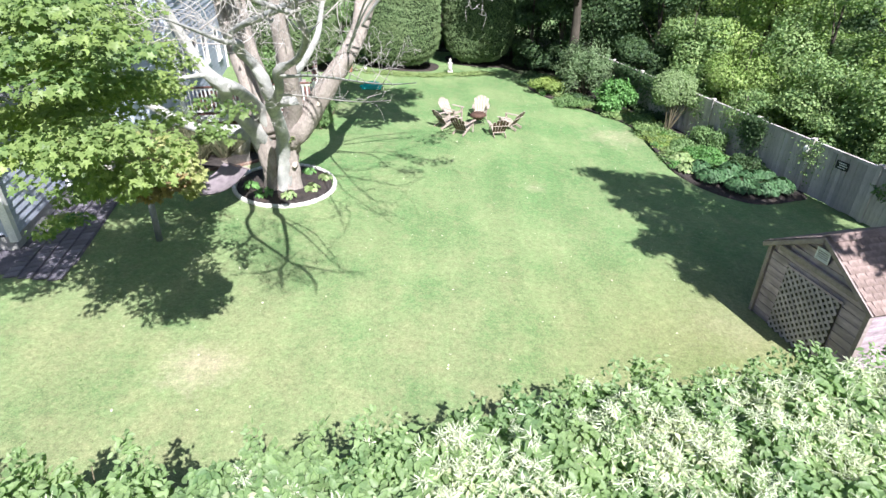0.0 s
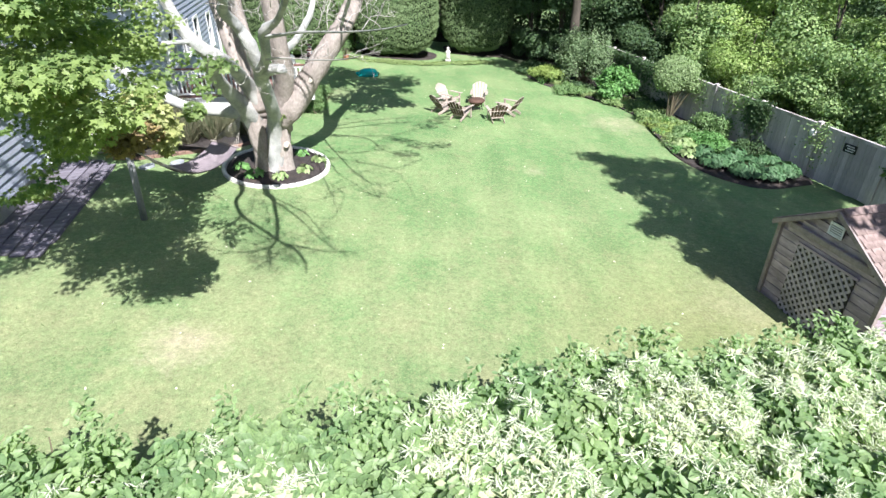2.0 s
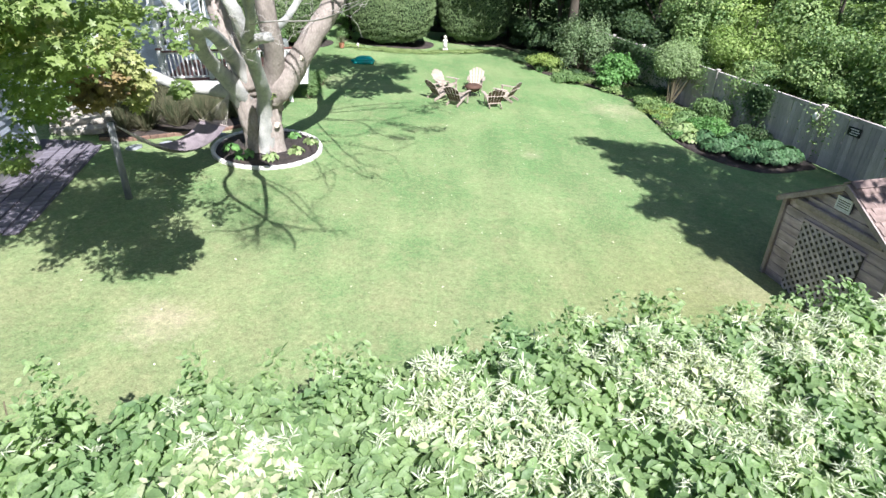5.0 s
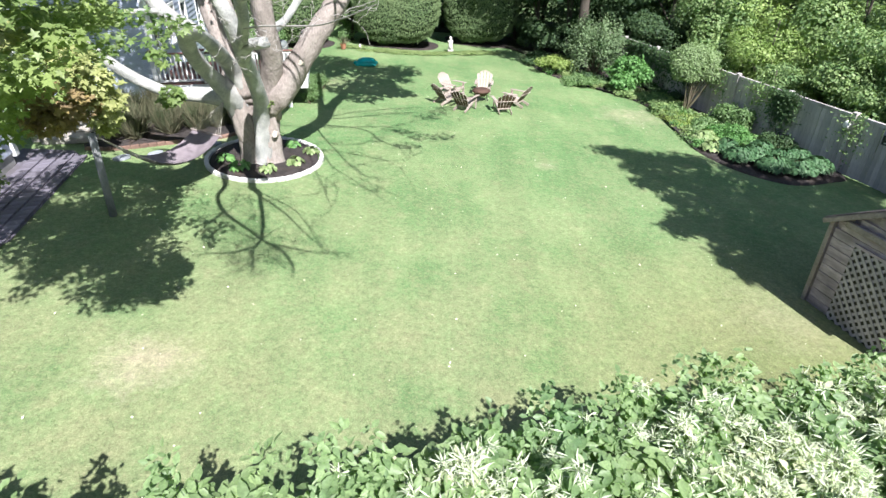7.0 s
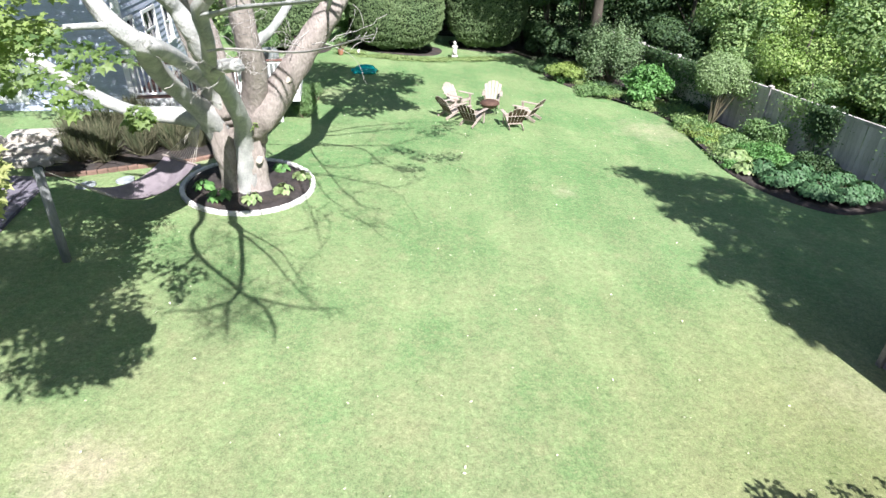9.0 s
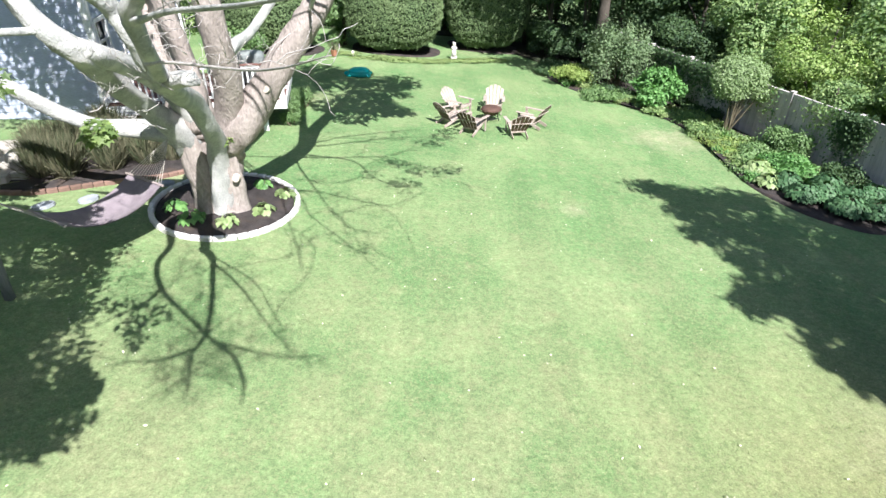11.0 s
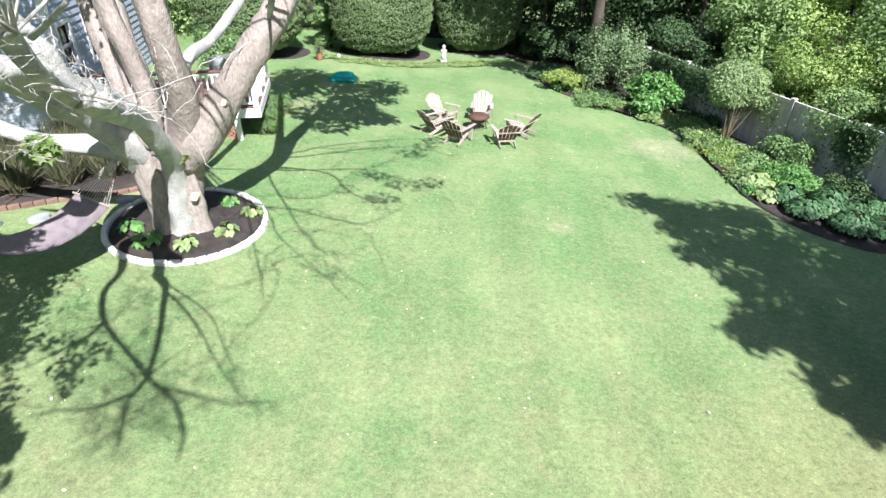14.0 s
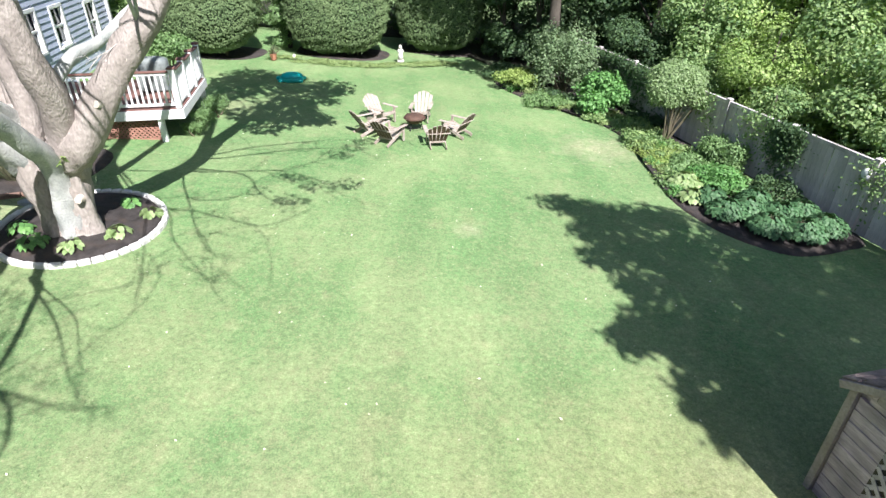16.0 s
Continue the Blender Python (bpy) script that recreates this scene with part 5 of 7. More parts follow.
def plaque():
    p = along_fence(16.37, 1.38, 0.05)
    ob = thing("plaque", "small dark plaque with pale bars on the fence", "plaque", at=p, turn=math.degrees(math.atan2(-1, 0.33)))
    part("board", one_box((0, 0, 0), (0.42, 0.02, 0.26), Matrix(), 0.004), M["black"], ob)
    for k in range(3):
        part("bar", one_box((0.04 * (k % 2), -0.013, 0.07 - 0.07 * k), (0.26, 0.006, 0.03)), M["white"], ob, "pale bar")


plaque()


# ---- shed ----
def shed():
    o = Vector((7.15, 9.09, 0))
    turn = math.degrees(math.atan2(0.22, 0.97))       # local x runs back along the ridge, local y to the gable's left end
    ob = thing("garden_shed", "small weathered cedar garden shed with a gabled roof and lattice front", "shed", at=(o.x, o.y, g(o.x, o.y) - 0.02), turn=turn)
    W, D, H, R = 1.2, 2.3, 1.74, 2.46
    sides = [[(-W, 0.0), (W, 0.0), (W, H), (0, R), (-W, H)]]
    for x0, name in ((0.06, "front_wall"), (D - 0.06, "back_wall")):
        bm = bmesh.new()
        a = [bm.verts.new((x0 - 0.03, y, z)) for y, z in sides[0]]
        b = [bm.verts.new((x0 + 0.03, y, z)) for y, z in sides[0]]
        bm.faces.new(a[::-1]), bm.faces.new(b)
        for i in range(5):
            bm.faces.new((a[i], a[(i + 1) % 5], b[(i + 1) % 5], b[i]))
        part(name, bm, M["shed"], ob)
    for s, name in ((1, "side_wall"), (-1, "side_wall")):
        part(name, one_box((D / 2, s * (W - 0.03), H / 2), (D - 0.14, 0.05, H)), M["shed"], ob)
    # wide boards across the gable front and along the sides
    z = 0.1
    k = 0
    while z < R - 0.12:
        half = W - 0.05 if z + 0.09 < H else max(0.1, (R - z - 0.1) / (R - H) * W - 0.05)
        b = part("board", one_box((0.018, 0, z), (0.026, 2 * half, 0.172), pose(0, 0, 0, 0, -2.0, 0), 0.004), M["shed"], ob)
        b.location.x = -0.012 + 0.0 * k
        b.location.x += 0.035 * z
        z += 0.178
        k += 1
    for s in (1, -1):
        for k in range(9):
            part("board", one_box((D / 2, s * W, 0.1 + 0.185 * k), (D - 0.02, 0.024, 0.178), Matrix(), 0.004), M["shed"], ob)
    for s in (1, -1):
        part("corner_trim", one_box((-0.01, s * (W + 0.005), H / 2), (0.09, 0.09, H), Matrix(), 0.006), M["trim"], ob)
    # lattice panel, over a dark board that paints in the shade of its gaps
    part("opening", one_box((-0.022, 0, 0.78), (0.012, 1.34, 1.5)), M["bark_dark"], ob, "dark panel that paints shade into the lattice gaps")
    lat = part("lattice_panel", one_box((-0.04, -0.02, 1.53), (0.03, 1.38, 0.05)), M["shed"], ob, "grey wooden lattice")
    lo, hi, half = 0.02, 1.52, 0.66
    for dirn in (1, -1):
        for k in range(-14, 15):
            c = k * 0.115
            pts = []
            for t in np.linspace(-2, 2, 161):
                y, zz = t, 0.77 + dirn * t + c * 1.41
                if abs(y) < half and lo < zz < hi:
                    pts.append((y, zz))
            if len(pts) < 4:
                continue
            (y0, z0), (y1, z1) = pts[0], pts[-1]
            ln = math.hypot(y1 - y0, z1 - z0)
            part("slat", one_box((-0.038 - 0.009 * (dirn > 0), 0, 0), (0.008, ln, 0.05), pose(0, (y0 + y1) / 2, (z0 + z1) / 2, math.degrees(math.atan2(z1 - z0, y1 - y0)), 0, 0)), M["lattice_grey"], lat)
    part("beam", one_box((-0.05, 0, 1.80), (0.07, 2 * W - 0.5, 0.13), pose(0, 0, 0, 0, 0, 0), 0.02), M["trim"], ob, "weathered cross beam")
    vent = part("vent", one_box((-0.045, 0.0, 2.14), (0.03, 0.30, 0.24)), M["black"], ob, "pale louvred vent")
    for y, z, w, h in ((0, 2.25, 0.30, 0.03), (0, 2.03, 0.30, 0.03), (0.14, 2.14, 0.03, 0.24), (-0.14, 2.14, 0.03, 0.24)):
        part("frame", one_box((-0.065, y, z), (0.02, w, h)), M["metal"], vent)
    for k in range(5):
        part("louvre", one_box((-0.064, 0, 2.06 + 0.04 * k), (0.012, 0.26, 0.022), Matrix()), M["metal"], vent)
    # roof: two decks, shingles in courses, trim at the verge
    slope = math.atan2(R - H, W)
    ln = W / math.cos(slope) + 0.16
    for s in (1, -1):
        m = pose(0, 0, R + 0.05, -s * math.degrees(slope), 0, 0)
        part("roof_deck", one_box((D / 2, s * ln / 2, 0), (D + 0.24, ln, 0.03), m), M["shingle"], ob)
        part("verge_trim", one_box((-0.135, s * ln / 2, -0.035), (0.035, ln, 0.09), m, 0.004), M["trim"], ob)
        me = bpy.data.meshes.new("shingle")
        bm = box(bmesh.new(), (0, 0, 0), (0.196, 0.2, 0.012), Matrix(), 0.002)
        bm.to_mesh(me)
        bm.free()
        me.materials.append(M["shingle"])
        for r in range(11):
            for c in range(12 - r % 2):
                q = part("shingle", me, None, ob)
                q.matrix_basis = m @ pose(-0.015 + 0.203 * c + 0.1 * (r % 2) + rng.normal() * 0.004, s * (ln - 0.1 - 0.133 * r), 0.026 + 0.002 * (c % 2), s * 2.5, 0, rng.normal() * 0.7)
        part("ridge_cap", one_box((D / 2, 0, 0), (D + 0.2, 0.16, 0.02), pose(0, s * 0.06, R + 0.075, -s * math.degrees(slope), 0, 0)), M["shingle"], ob)


shed()


# ---- garden chairs round the fire bowl ----
def adirondack():
    ob = thing("garden_chair", "bleached wooden slatted garden chair on the lawn", "chair", "chairs round the fire bowl")
    for k in range(6):                        # seat slopes down to the back
        y = -0.24 + 0.095 * k
        part("seat_slat", one_box((0, 0, 0), (0.54, 0.085, 0.022), pose(0, y, 0.37 - 0.028 * k, -12, 0, 0), 0.004), M["chair"], ob)
    for k in range(5):                        # fan back
        a = (k - 2) * 3.2
        h = (0.80, 0.90, 0.94, 0.90, 0.80)[k]
        bm = one_box((0, 0, h / 2), (0.112, 0.022, h), Matrix(), 0.004)
        for v in bm.verts:
            if v.co.z > h - 0.05:
                v.co.z -= abs(v.co.x + (k - 2) * 0.03) * 0.5
            v.co.x *= 0.9 + 0.27 * v.co.z / h
        p = part("back_slat", bm, M["chair"], ob)
        # rear faces take the darker copy, which paints in their shade
        p.data.materials.append(M["chair_rear_shade"])
        for face in p.data.polygons:
            if face.normal.y > 0.9:
                face.material_index = 1
        p.matrix_basis = pose((k - 2) * 0.112, 0.26, 0.16, -35, 0, 0) @ pose(0, 0, 0, 0, a, 0)
    for s in (-1, 1):
        part("armrest", one_box((s * 0.36, -0.02, 0.555), (0.14, 0.74, 0.024), Matrix(), 0.01), M["chair"], ob)
        part("front_leg", one_box((s * 0.30, -0.29, 0.27), (0.03, 0.10, 0.54), Matrix(), 0.005), M["chair"], ob)
        part("side_rail", one_box((0, 0, 0), (0.03, 1.0, 0.11), pose(s * 0.265, 0.14, 0.215, -21, 0, 0), 0.005), M["chair"], ob)
        part("arm_bracket", one_box((s * 0.325, -0.29, 0.48), (0.02, 0.07, 0.13), Matrix(), 0.004), M["chair"], ob)
    part("back_brace", one_box((0, 0.55, 0.555), (0.80, 0.05, 0.03), Matrix(), 0.004), M["chair"], ob)
    part("lower_brace", one_box((0, 0.30, 0.2), (0.56, 0.03, 0.08), Matrix(), 0.004), M["chair"], ob)
    part("apron", one_box((0, -0.305, 0.36), (0.57, 0.022, 0.10), Matrix(), 0.004), M["chair"], ob)
    return ob


PIT = (1.42, 22.55)
first = adirondack()
seats = [(1.58, 23.45), (0.42, 23.0), (0.2, 21.95), (0.82, 21.3), (2.1, 21.35), (2.62, 22.3)]
for i, (x, y) in enumerate(seats):
    face = math.degrees(math.atan2(PIT[1] - y, PIT[0] - x)) + 90 + (4, -16, 10, -6, -20, -24)[i]
    m = pose(x, y, g(x, y) + 0.015, 0, -math.degrees(math.atan(SLOPE_X)) * 0.0, face)
    if i == 0:
        first.matrix_basis = m @ Matrix.Diagonal((0.84, 0.84, 0.84, 1))
    else:
        copy_thing(first, m)


def fire_bowl():
    ob = thing("fire_bowl", "rusty brown round fire bowl on a black stand", "fire pit", at=(PIT[0], PIT[1], g(*PIT)))
    ob.scale = (0.8, 0.8, 0.85)
    bm = bmesh.new()
    prof = [(0.0, 0.22), (0.18, 0.235), (0.30, 0.30), (0.385, 0.42), (0.43, 0.43), (0.43, 0.445), (0.37, 0.445), (0.28, 0.34), (0.0, 0.27)]
    seg = 28
    rings = [[bm.verts.new((r * math.cos(2 * math.pi * k / seg), r * math.sin(2 * math.pi * k / seg), z)) for k in range(seg)] for r, z in prof[1:-1]]
    lo, hi = bm.verts.new((0, 0, prof[0][1])), bm.verts.new((0, 0, prof[-1][1]))
    for a, b in zip(rings, rings[1:]):
        for k in range(seg):
            bm.faces.new((a[k], a[(k + 1) % seg], b[(k + 1) % seg], b[k]))
    for k in range(seg):
        bm.faces.new((lo, rings[0][(k + 1) % seg], rings[0][k]))
        bm.faces.new((hi, rings[-1][k], rings[-1][(k + 1) % seg]))
    part("bowl", bm, M["firepit"], ob, "", True)
    lid = hull(bmesh.new(), (0, 0, 0.45), (0.40, 0.40, 0.13), 0, 0.01, 3)
    part("lid", lid, M["firepit"], ob, "domed rusty lid", True)
    for k in range(3):
        a = 2 * math.pi * k / 3
        part("leg", rod(bmesh.new(), (0.24 * math.cos(a), 0.24 * math.sin(a), 0.30), (0.32 * math.cos(a), 0.32 * math.sin(a), 0.0), 0.018), M["black"], ob)
    bm = bmesh.new()
    for k in range(24):
        a, b = 2 * math.pi * k / 24, 2 * math.pi * (k + 1) / 24
        rod(bm, (0.285 * math.cos(a), 0.285 * math.sin(a), 0.13), (0.285 * math.cos(b), 0.285 * math.sin(b), 0.13), 0.012, sides=6)
    part("ring", bm, M["black"], ob)


fire_bowl()


def sandbox():
    x, y = -3.35, 27.0
    ob = thing("sandbox", "low teal moulded plastic sandbox with a domed lid", "sandbox", at=(x, y, g(x, y)))
    ob.scale = (0.78, 0.78, 0.75)
    part("tub", hull(bmesh.new(), (0, 0, 0.10), (0.56, 0.46, 0.14), 0.3, 0.02, 3), M["teal"], ob, "", True)
    part("lid", hull(bmesh.new(), (0, 0, 0.2), (0.54, 0.44, 0.22), 0.05, 0.05, 3), M["teal"], ob, "", True)
    for sx, sy in ((1, 1), (1, -1), (-1, 1), (-1, -1)):
        part("foot", hull(bmesh.new(), (0.45 * sx, 0.33 * sy, 0.08), (0.16, 0.14, 0.09), 0, 0.02, 2), M["teal"], ob, "", True)
    part("grip", hull(bmesh.new(), (-0.6, -0.05, 0.14), (0.15, 0.13, 0.11), 0, 0.02, 2), M["teal"], ob, "", True)


sandbox()


def statue():
    x, y = 0.38, 31.2
    bm = bmesh.new()
    box(bm, (0, 0, 0.05), (0.28, 0.24, 0.12), Matrix(), 0.02)
    rod(bm, (0, 0, 0.1), (0, 0, 0.46), 0.13, 0.085, 10)
    hull(bm, (0, 0, 0.46), (0.14, 0.10, 0.12), 0, 0.1, 2)
    hull(bm, (0, -0.02, 0.64), (0.075, 0.08, 0.095), 0, 0.05, 2)
    ob = part("statue", bm, M["statue"], None, "", True)
    ob.matrix_basis = pose(x, y, g(x, y) + 0.05)
    tagged(ob, "small pale cast-stone garden statue in the back bed", "statue")


statue()


def flower_pot():
    x, y = -4.8, 29.95
    ob = thing("flower_pot", "terracotta pot with a thin spiky plant", "plant pot", at=(x, y, g(x, y) + 0.02))
    part("pot", rod(bmesh.new(), (0, 0, 0), (0, 0, 0.24), 0.10, 0.15, 14), M["tan"], ob)
    p = np.zeros((40, 3)) + [0, 0, 0.22]
    way = rng.normal(size=(40, 3)) * [0.5, 0.5, 0.2] + [0, 0, 1]
    v, f = leaf_arrays(BLADE, p, rng.normal(size=(40, 3)), 0.42, way)
    part("foliage", mesh_of("foliage", v, f, M["straw_grass"]), None, ob)


flower_pot()


def marker():
    x, y = -4.05, 30.4
    ob = thing("garden_ornament", "tiny white ornament by the hedge", "ornament", at=(x, y, g(x, y)))
    part("body", hull(bmesh.new(), (0, 0, 0.1), (0.08, 0.08, 0.12), 0.1, 0.05, 2), M["statue"], ob, "", True)


marker()
for x, y, r in ((-3.3, 30.1, 0.8), (-2.4, 30.05, 0.9), (-1.4, 30.1, 0.8), (-0.5, 30.4, 0.8), (0.4, 30.8, 0.8), (1.2, 31.2, 0.8), (2.1, 31.6, 0.8), (-4.4, 30.4, 0.6)):
    shrub("ground_cover", "low pale green edging plants before the hedge", (x, y), [(q[0] * 1.3, q[1] * 0.45, q[2], q[3] * 1.3, q[4] * 0.7, q[5]) for q in clump(r, 0.15, 10, 0.05)], 1500, 0.06, "edging", "perennial", "edging plants", stems=0, up=1.2)

# ---- house ----
rng = np.random.default_rng(14)
HOUSE_TURN = 10.5
HU, HV = Vector((math.cos(radians(HOUSE_TURN)), math.sin(radians(HOUSE_TURN)), 0)), Vector((-math.sin(radians(HOUSE_TURN)), math.cos(radians(HOUSE_TURN)), 0))
CORNER = Vector((-9.1, 19.9, 0))          # south-east corner
EAVE = 6.4


def siding_wall(house, name, start, way, length, z0, z1, out, gaps=(), rows=0.185):
    """A wall of lapped boards from start along way; gaps: windows (from, to, low, high) that the boards leave free."""
    ang = math.degrees(math.atan2(way.y, way.x))
    core_m = pose(start.x, start.y, 0, 0, 0, ang)
    sgn = 1 if (Matrix.Rotation(radians(ang), 3, "Z") @ Vector((0, 1, 0))).dot(out) > 0 else -1
    bm = bmesh.new()
    # the wall behind the boards, with its openings left open
    xs = sorted({0.0, length, *[v for q in gaps for v in q[:2]]})
    zs = sorted({z0, z1, *[v for q in gaps for v in q[2:]]})
    for a, b in zip(xs, xs[1:]):
        for c, d in zip(zs, zs[1:]):
            if not any(q[0] < (a + b) / 2 < q[1] and q[2] < (c + d) / 2 < q[3] for q in gaps):
                box(bm, ((a + b) / 2, -sgn * 0.10, (c + d) / 2), (b - a, 0.16, d - c))
    wall = part(name, bm, M["siding"], house)
    wall.matrix_basis = core_m
    z = z0
    while z < z1:
        spans = [(0.0, length)]
        for q in gaps:
            if q[2] - rows < z < q[3]:
                spans = [s for a, b in spans for s in ((a, min(b, q[0])), (max(a, q[1]), b)) if s[1] - s[0] > 0.02]
        for a, b in spans:
            bd = part("siding_board", one_box(((a + b) / 2, 0, rows / 2), (b - a, 0.022, rows * 1.08)), M["siding"], wall)
            bd.matrix_basis = pose(0, sgn * 0.008, z, sgn * 8.0, 0, 0)
        z += rows
    return wall, core_m, sgn


def window(wall, sgn, x0, x1, z0, z1, sashes=2, grid=0):
    """A white window in its opening: frame, sill, two sashes, glass."""
    cx, w = (x0 + x1) / 2, x1 - x0
    win = part("window", one_box((cx, -sgn * 0.09, (z0 + z1) / 2), (w, 0.012, z1 - z0)), M["glass"], wall, "white framed double-hung window")
    for c, s in (((x0 - 0.03, 0.012, (z0 + z1) / 2), (0.11, 0.05, z1 - z0 + 0.2)), ((x1 + 0.03, 0.012, (z0 + z1) / 2), (0.11, 0.05, z1 - z0 + 0.2)),
                 ((cx, 0.012, z1 + 0.05), (w - 0.052, 0.05, 0.10))):
        part("frame", one_box((c[0], sgn * c[1], c[2]), s, Matrix(), 0.004), M["white"], win)
    part("sill", one_box((cx, sgn * 0.03, z0 - 0.06), (w - 0.052, 0.10, 0.07), Matrix(), 0.005), M["white"], win)
    for k in range(sashes):
        lo, hi = z0 + (z1 - z0) * k / sashes, z0 + (z1 - z0) * (k + 1) / sashes
        y = -sgn * (0.06 - 0.02 * k)
        for c, s in (((cx, y, lo + 0.02), (w - 0.08, 0.025, 0.05)), ((cx, y, hi - 0.02), (w - 0.08, 0.025, 0.045)), ((x0 + 0.045, y, (lo + hi) / 2), (0.045, 0.03, hi - lo)), ((x1 - 0.045, y, (lo + hi) / 2), (0.045, 0.03, hi - lo))):
            part("sash", one_box(c, s), M["white"], win)
        for q in range(grid):
            part("glazing_bar", one_box((x0 + w * (q + 1) / (grid + 1), y, (lo + hi) / 2), (0.02, 0.02, hi - lo - 0.09)), M["white"], win)
    return win


def house():
    ob = thing("house", "pale blue-grey clapboard house with white trim", "house")
    north = CORNER + HV * 9.6
    # east wall over the deck
    gaps = [(0.35, 1.15, 1.95, 3.0), (2.2, 3.6, 1.85, 2.95), (4.65, 5.5, 1.75, 2.85), (7.45, 8.3, 1.35, 2.65)]
    wall, m, s = siding_wall(ob, "east_wall", CORNER, HV, 9.6, 0.35, EAVE, HU, gaps)
    for q in gaps:
        window(wall, s, *q, grid=1 if q[1] - q[0] > 1 else 0)
    # south wall, in the sun
    far = CORNER - HU * 7.5
    gaps = [(3.5, 4.5, 0.95, 3.05), (6.0, 6.75, 3.9, 5.2)]
    wall, m, s = siding_wall(ob, "south_wall", far, HU, 7.5, 0.35, EAVE, -HV, gaps)
    window(wall, s, *gaps[1])
    door = part("door", one_box((4.0, 0.03, 2.0), (0.98, 0.05, 2.08), Matrix(), 0.01), M["white"], wall, "white panelled side door")
    for x in (3.75, 4.25):
        for z, h in ((1.45, 0.7), (2.45, 0.85)):
            part("door_panel", one_box((x, 0.0, z), (0.36, 0.02, h), Matrix(), 0.008), M["white"], door)
    part("handle", hull(bmesh.new(), (4.42, -0.03, 1.95), (0.035, 0.04, 0.035), 0, 0, 2), M["black"], door, "dark door knob", True)
    for x in (3.45, 4.55):
        part("door_frame", one_box((x, -0.02, 2.02), (0.12, 0.07, 2.2), Matrix(), 0.004), M["white"], wall)
    part("door_frame", one_box((4.0, -0.02, 3.1), (0.98, 0.07, 0.12), Matrix(), 0.004), M["white"], wall)
    # corner boards, foundation, roof
    for p in (CORNER, north, far):
        part("corner_board", one_box((0, 0, (EAVE + 0.3) / 2), (0.17, 0.17, EAVE - 0.3), pose(p.x, p.y, 0, 0, 0, HOUSE_TURN), 0.006), M["white"], ob, "white corner board")
    mid = (CORNER + north) / 2 - HU * 3.75
    part("foundation", one_box((0, 0, 0), (7.3, 9.4, 1.3), pose(mid.x, mid.y, -0.12, 0, 0, HOUSE_TURN)), M["found"], ob, "grey concrete foundation")
    for w_, d_, c in ((0.2, 9.6, -HU * 3.65), (7.3, 0.2, HV * 4.7)):
        q = mid + c
        part("rear_wall", one_box((0, 0, 0), (w_, d_, EAVE - 0.4), pose(q.x, q.y, EAVE / 2 + 0.2, 0, 0, HOUSE_TURN)), M["siding"], ob)
    bm = bmesh.new()
    rm = pose(mid.x, mid.y, EAVE, 0, 0, HOUSE_TURN)
    v = [bm.verts.new(rm @ Vector(c)) for c in ((-4.2, -5.2, 0), (4.2, -5.2, 0), (4.2, 5.2, 0), (-4.2, 5.2, 0), (-4.2, 0, 3.0), (4.2, 0, 3.0))]
    for f in ((0, 1, 5, 4), (2, 3, 4, 5), (1, 2, 5), (3, 0, 4), (3, 2, 1, 0)):
        bm.faces.new([v[i] for i in f])
    part("roof", bm, M["roof"], ob)
    # lower wing beside the paved path
    w0 = Vector((-9.45, 10.95, 0))
    wall, m, s = siding_wall(ob, "wing_wall", w0, HV, 3.05, 0.95, 3.6, HU, [])
    part("corner_board", one_box((0, 0, 2.2), (0.17, 0.17, 2.7), pose(w0.x, w0.y, 0, 0, 0, HOUSE_TURN), 0.006), M["white"], ob, "white corner board")
    c = w0 + HV * 3.05
    part("corner_board", one_box((0, 0, 2.2), (0.17, 0.17, 2.7), pose(c.x, c.y, 0, 0, 0, HOUSE_TURN), 0.006), M["white"], ob, "white corner board")
    c = w0 + HV * 3.05 - HU * 2.3
    part("wing_end_wall", one_box((0, 0, 0), (4.5, 0.16, 2.5), pose(c.x, c.y, 2.3, 0, 0, HOUSE_TURN)), M["siding"], ob)
    c = w0 + HV * 1.52 - HU * 2.3
    part("foundation", one_box((0, 0, 0), (4.56, 3.0, 1.2), pose(c.x, c.y, 0.34, 0, 0, HOUSE_TURN)), M["found"], ob, "grey concrete foundation")
    c = w0 - HU * 2.3
    part("wing_end_wall", one_box((0, 0, 0), (4.5, 0.16, 2.5), pose(c.x, c.y, 2.3, 0, 0, HOUSE_TURN)), M["siding"], ob)
    bm = bmesh.new()
    rm = pose(w0.x, w0.y, 3.6, 0, 0, HOUSE_TURN)
    v = [bm.verts.new(rm @ Vector(c)) for c in ((0.25, -0.3, 0), (0.25, 3.3, 0), (-2.3, 3.3, 1.2), (-2.3, -0.3, 1.2), (-4.8, 3.3, 0), (-4.8, -0.3, 0))]
    for f in ((0, 1, 2, 3), (3, 2, 4, 5), (5, 0, 3), (1, 4, 2), (0, 5, 4, 1)):
        bm.faces.new([v[i] for i in f])
    part("wing_roof", bm, M["roof"], ob)


house()


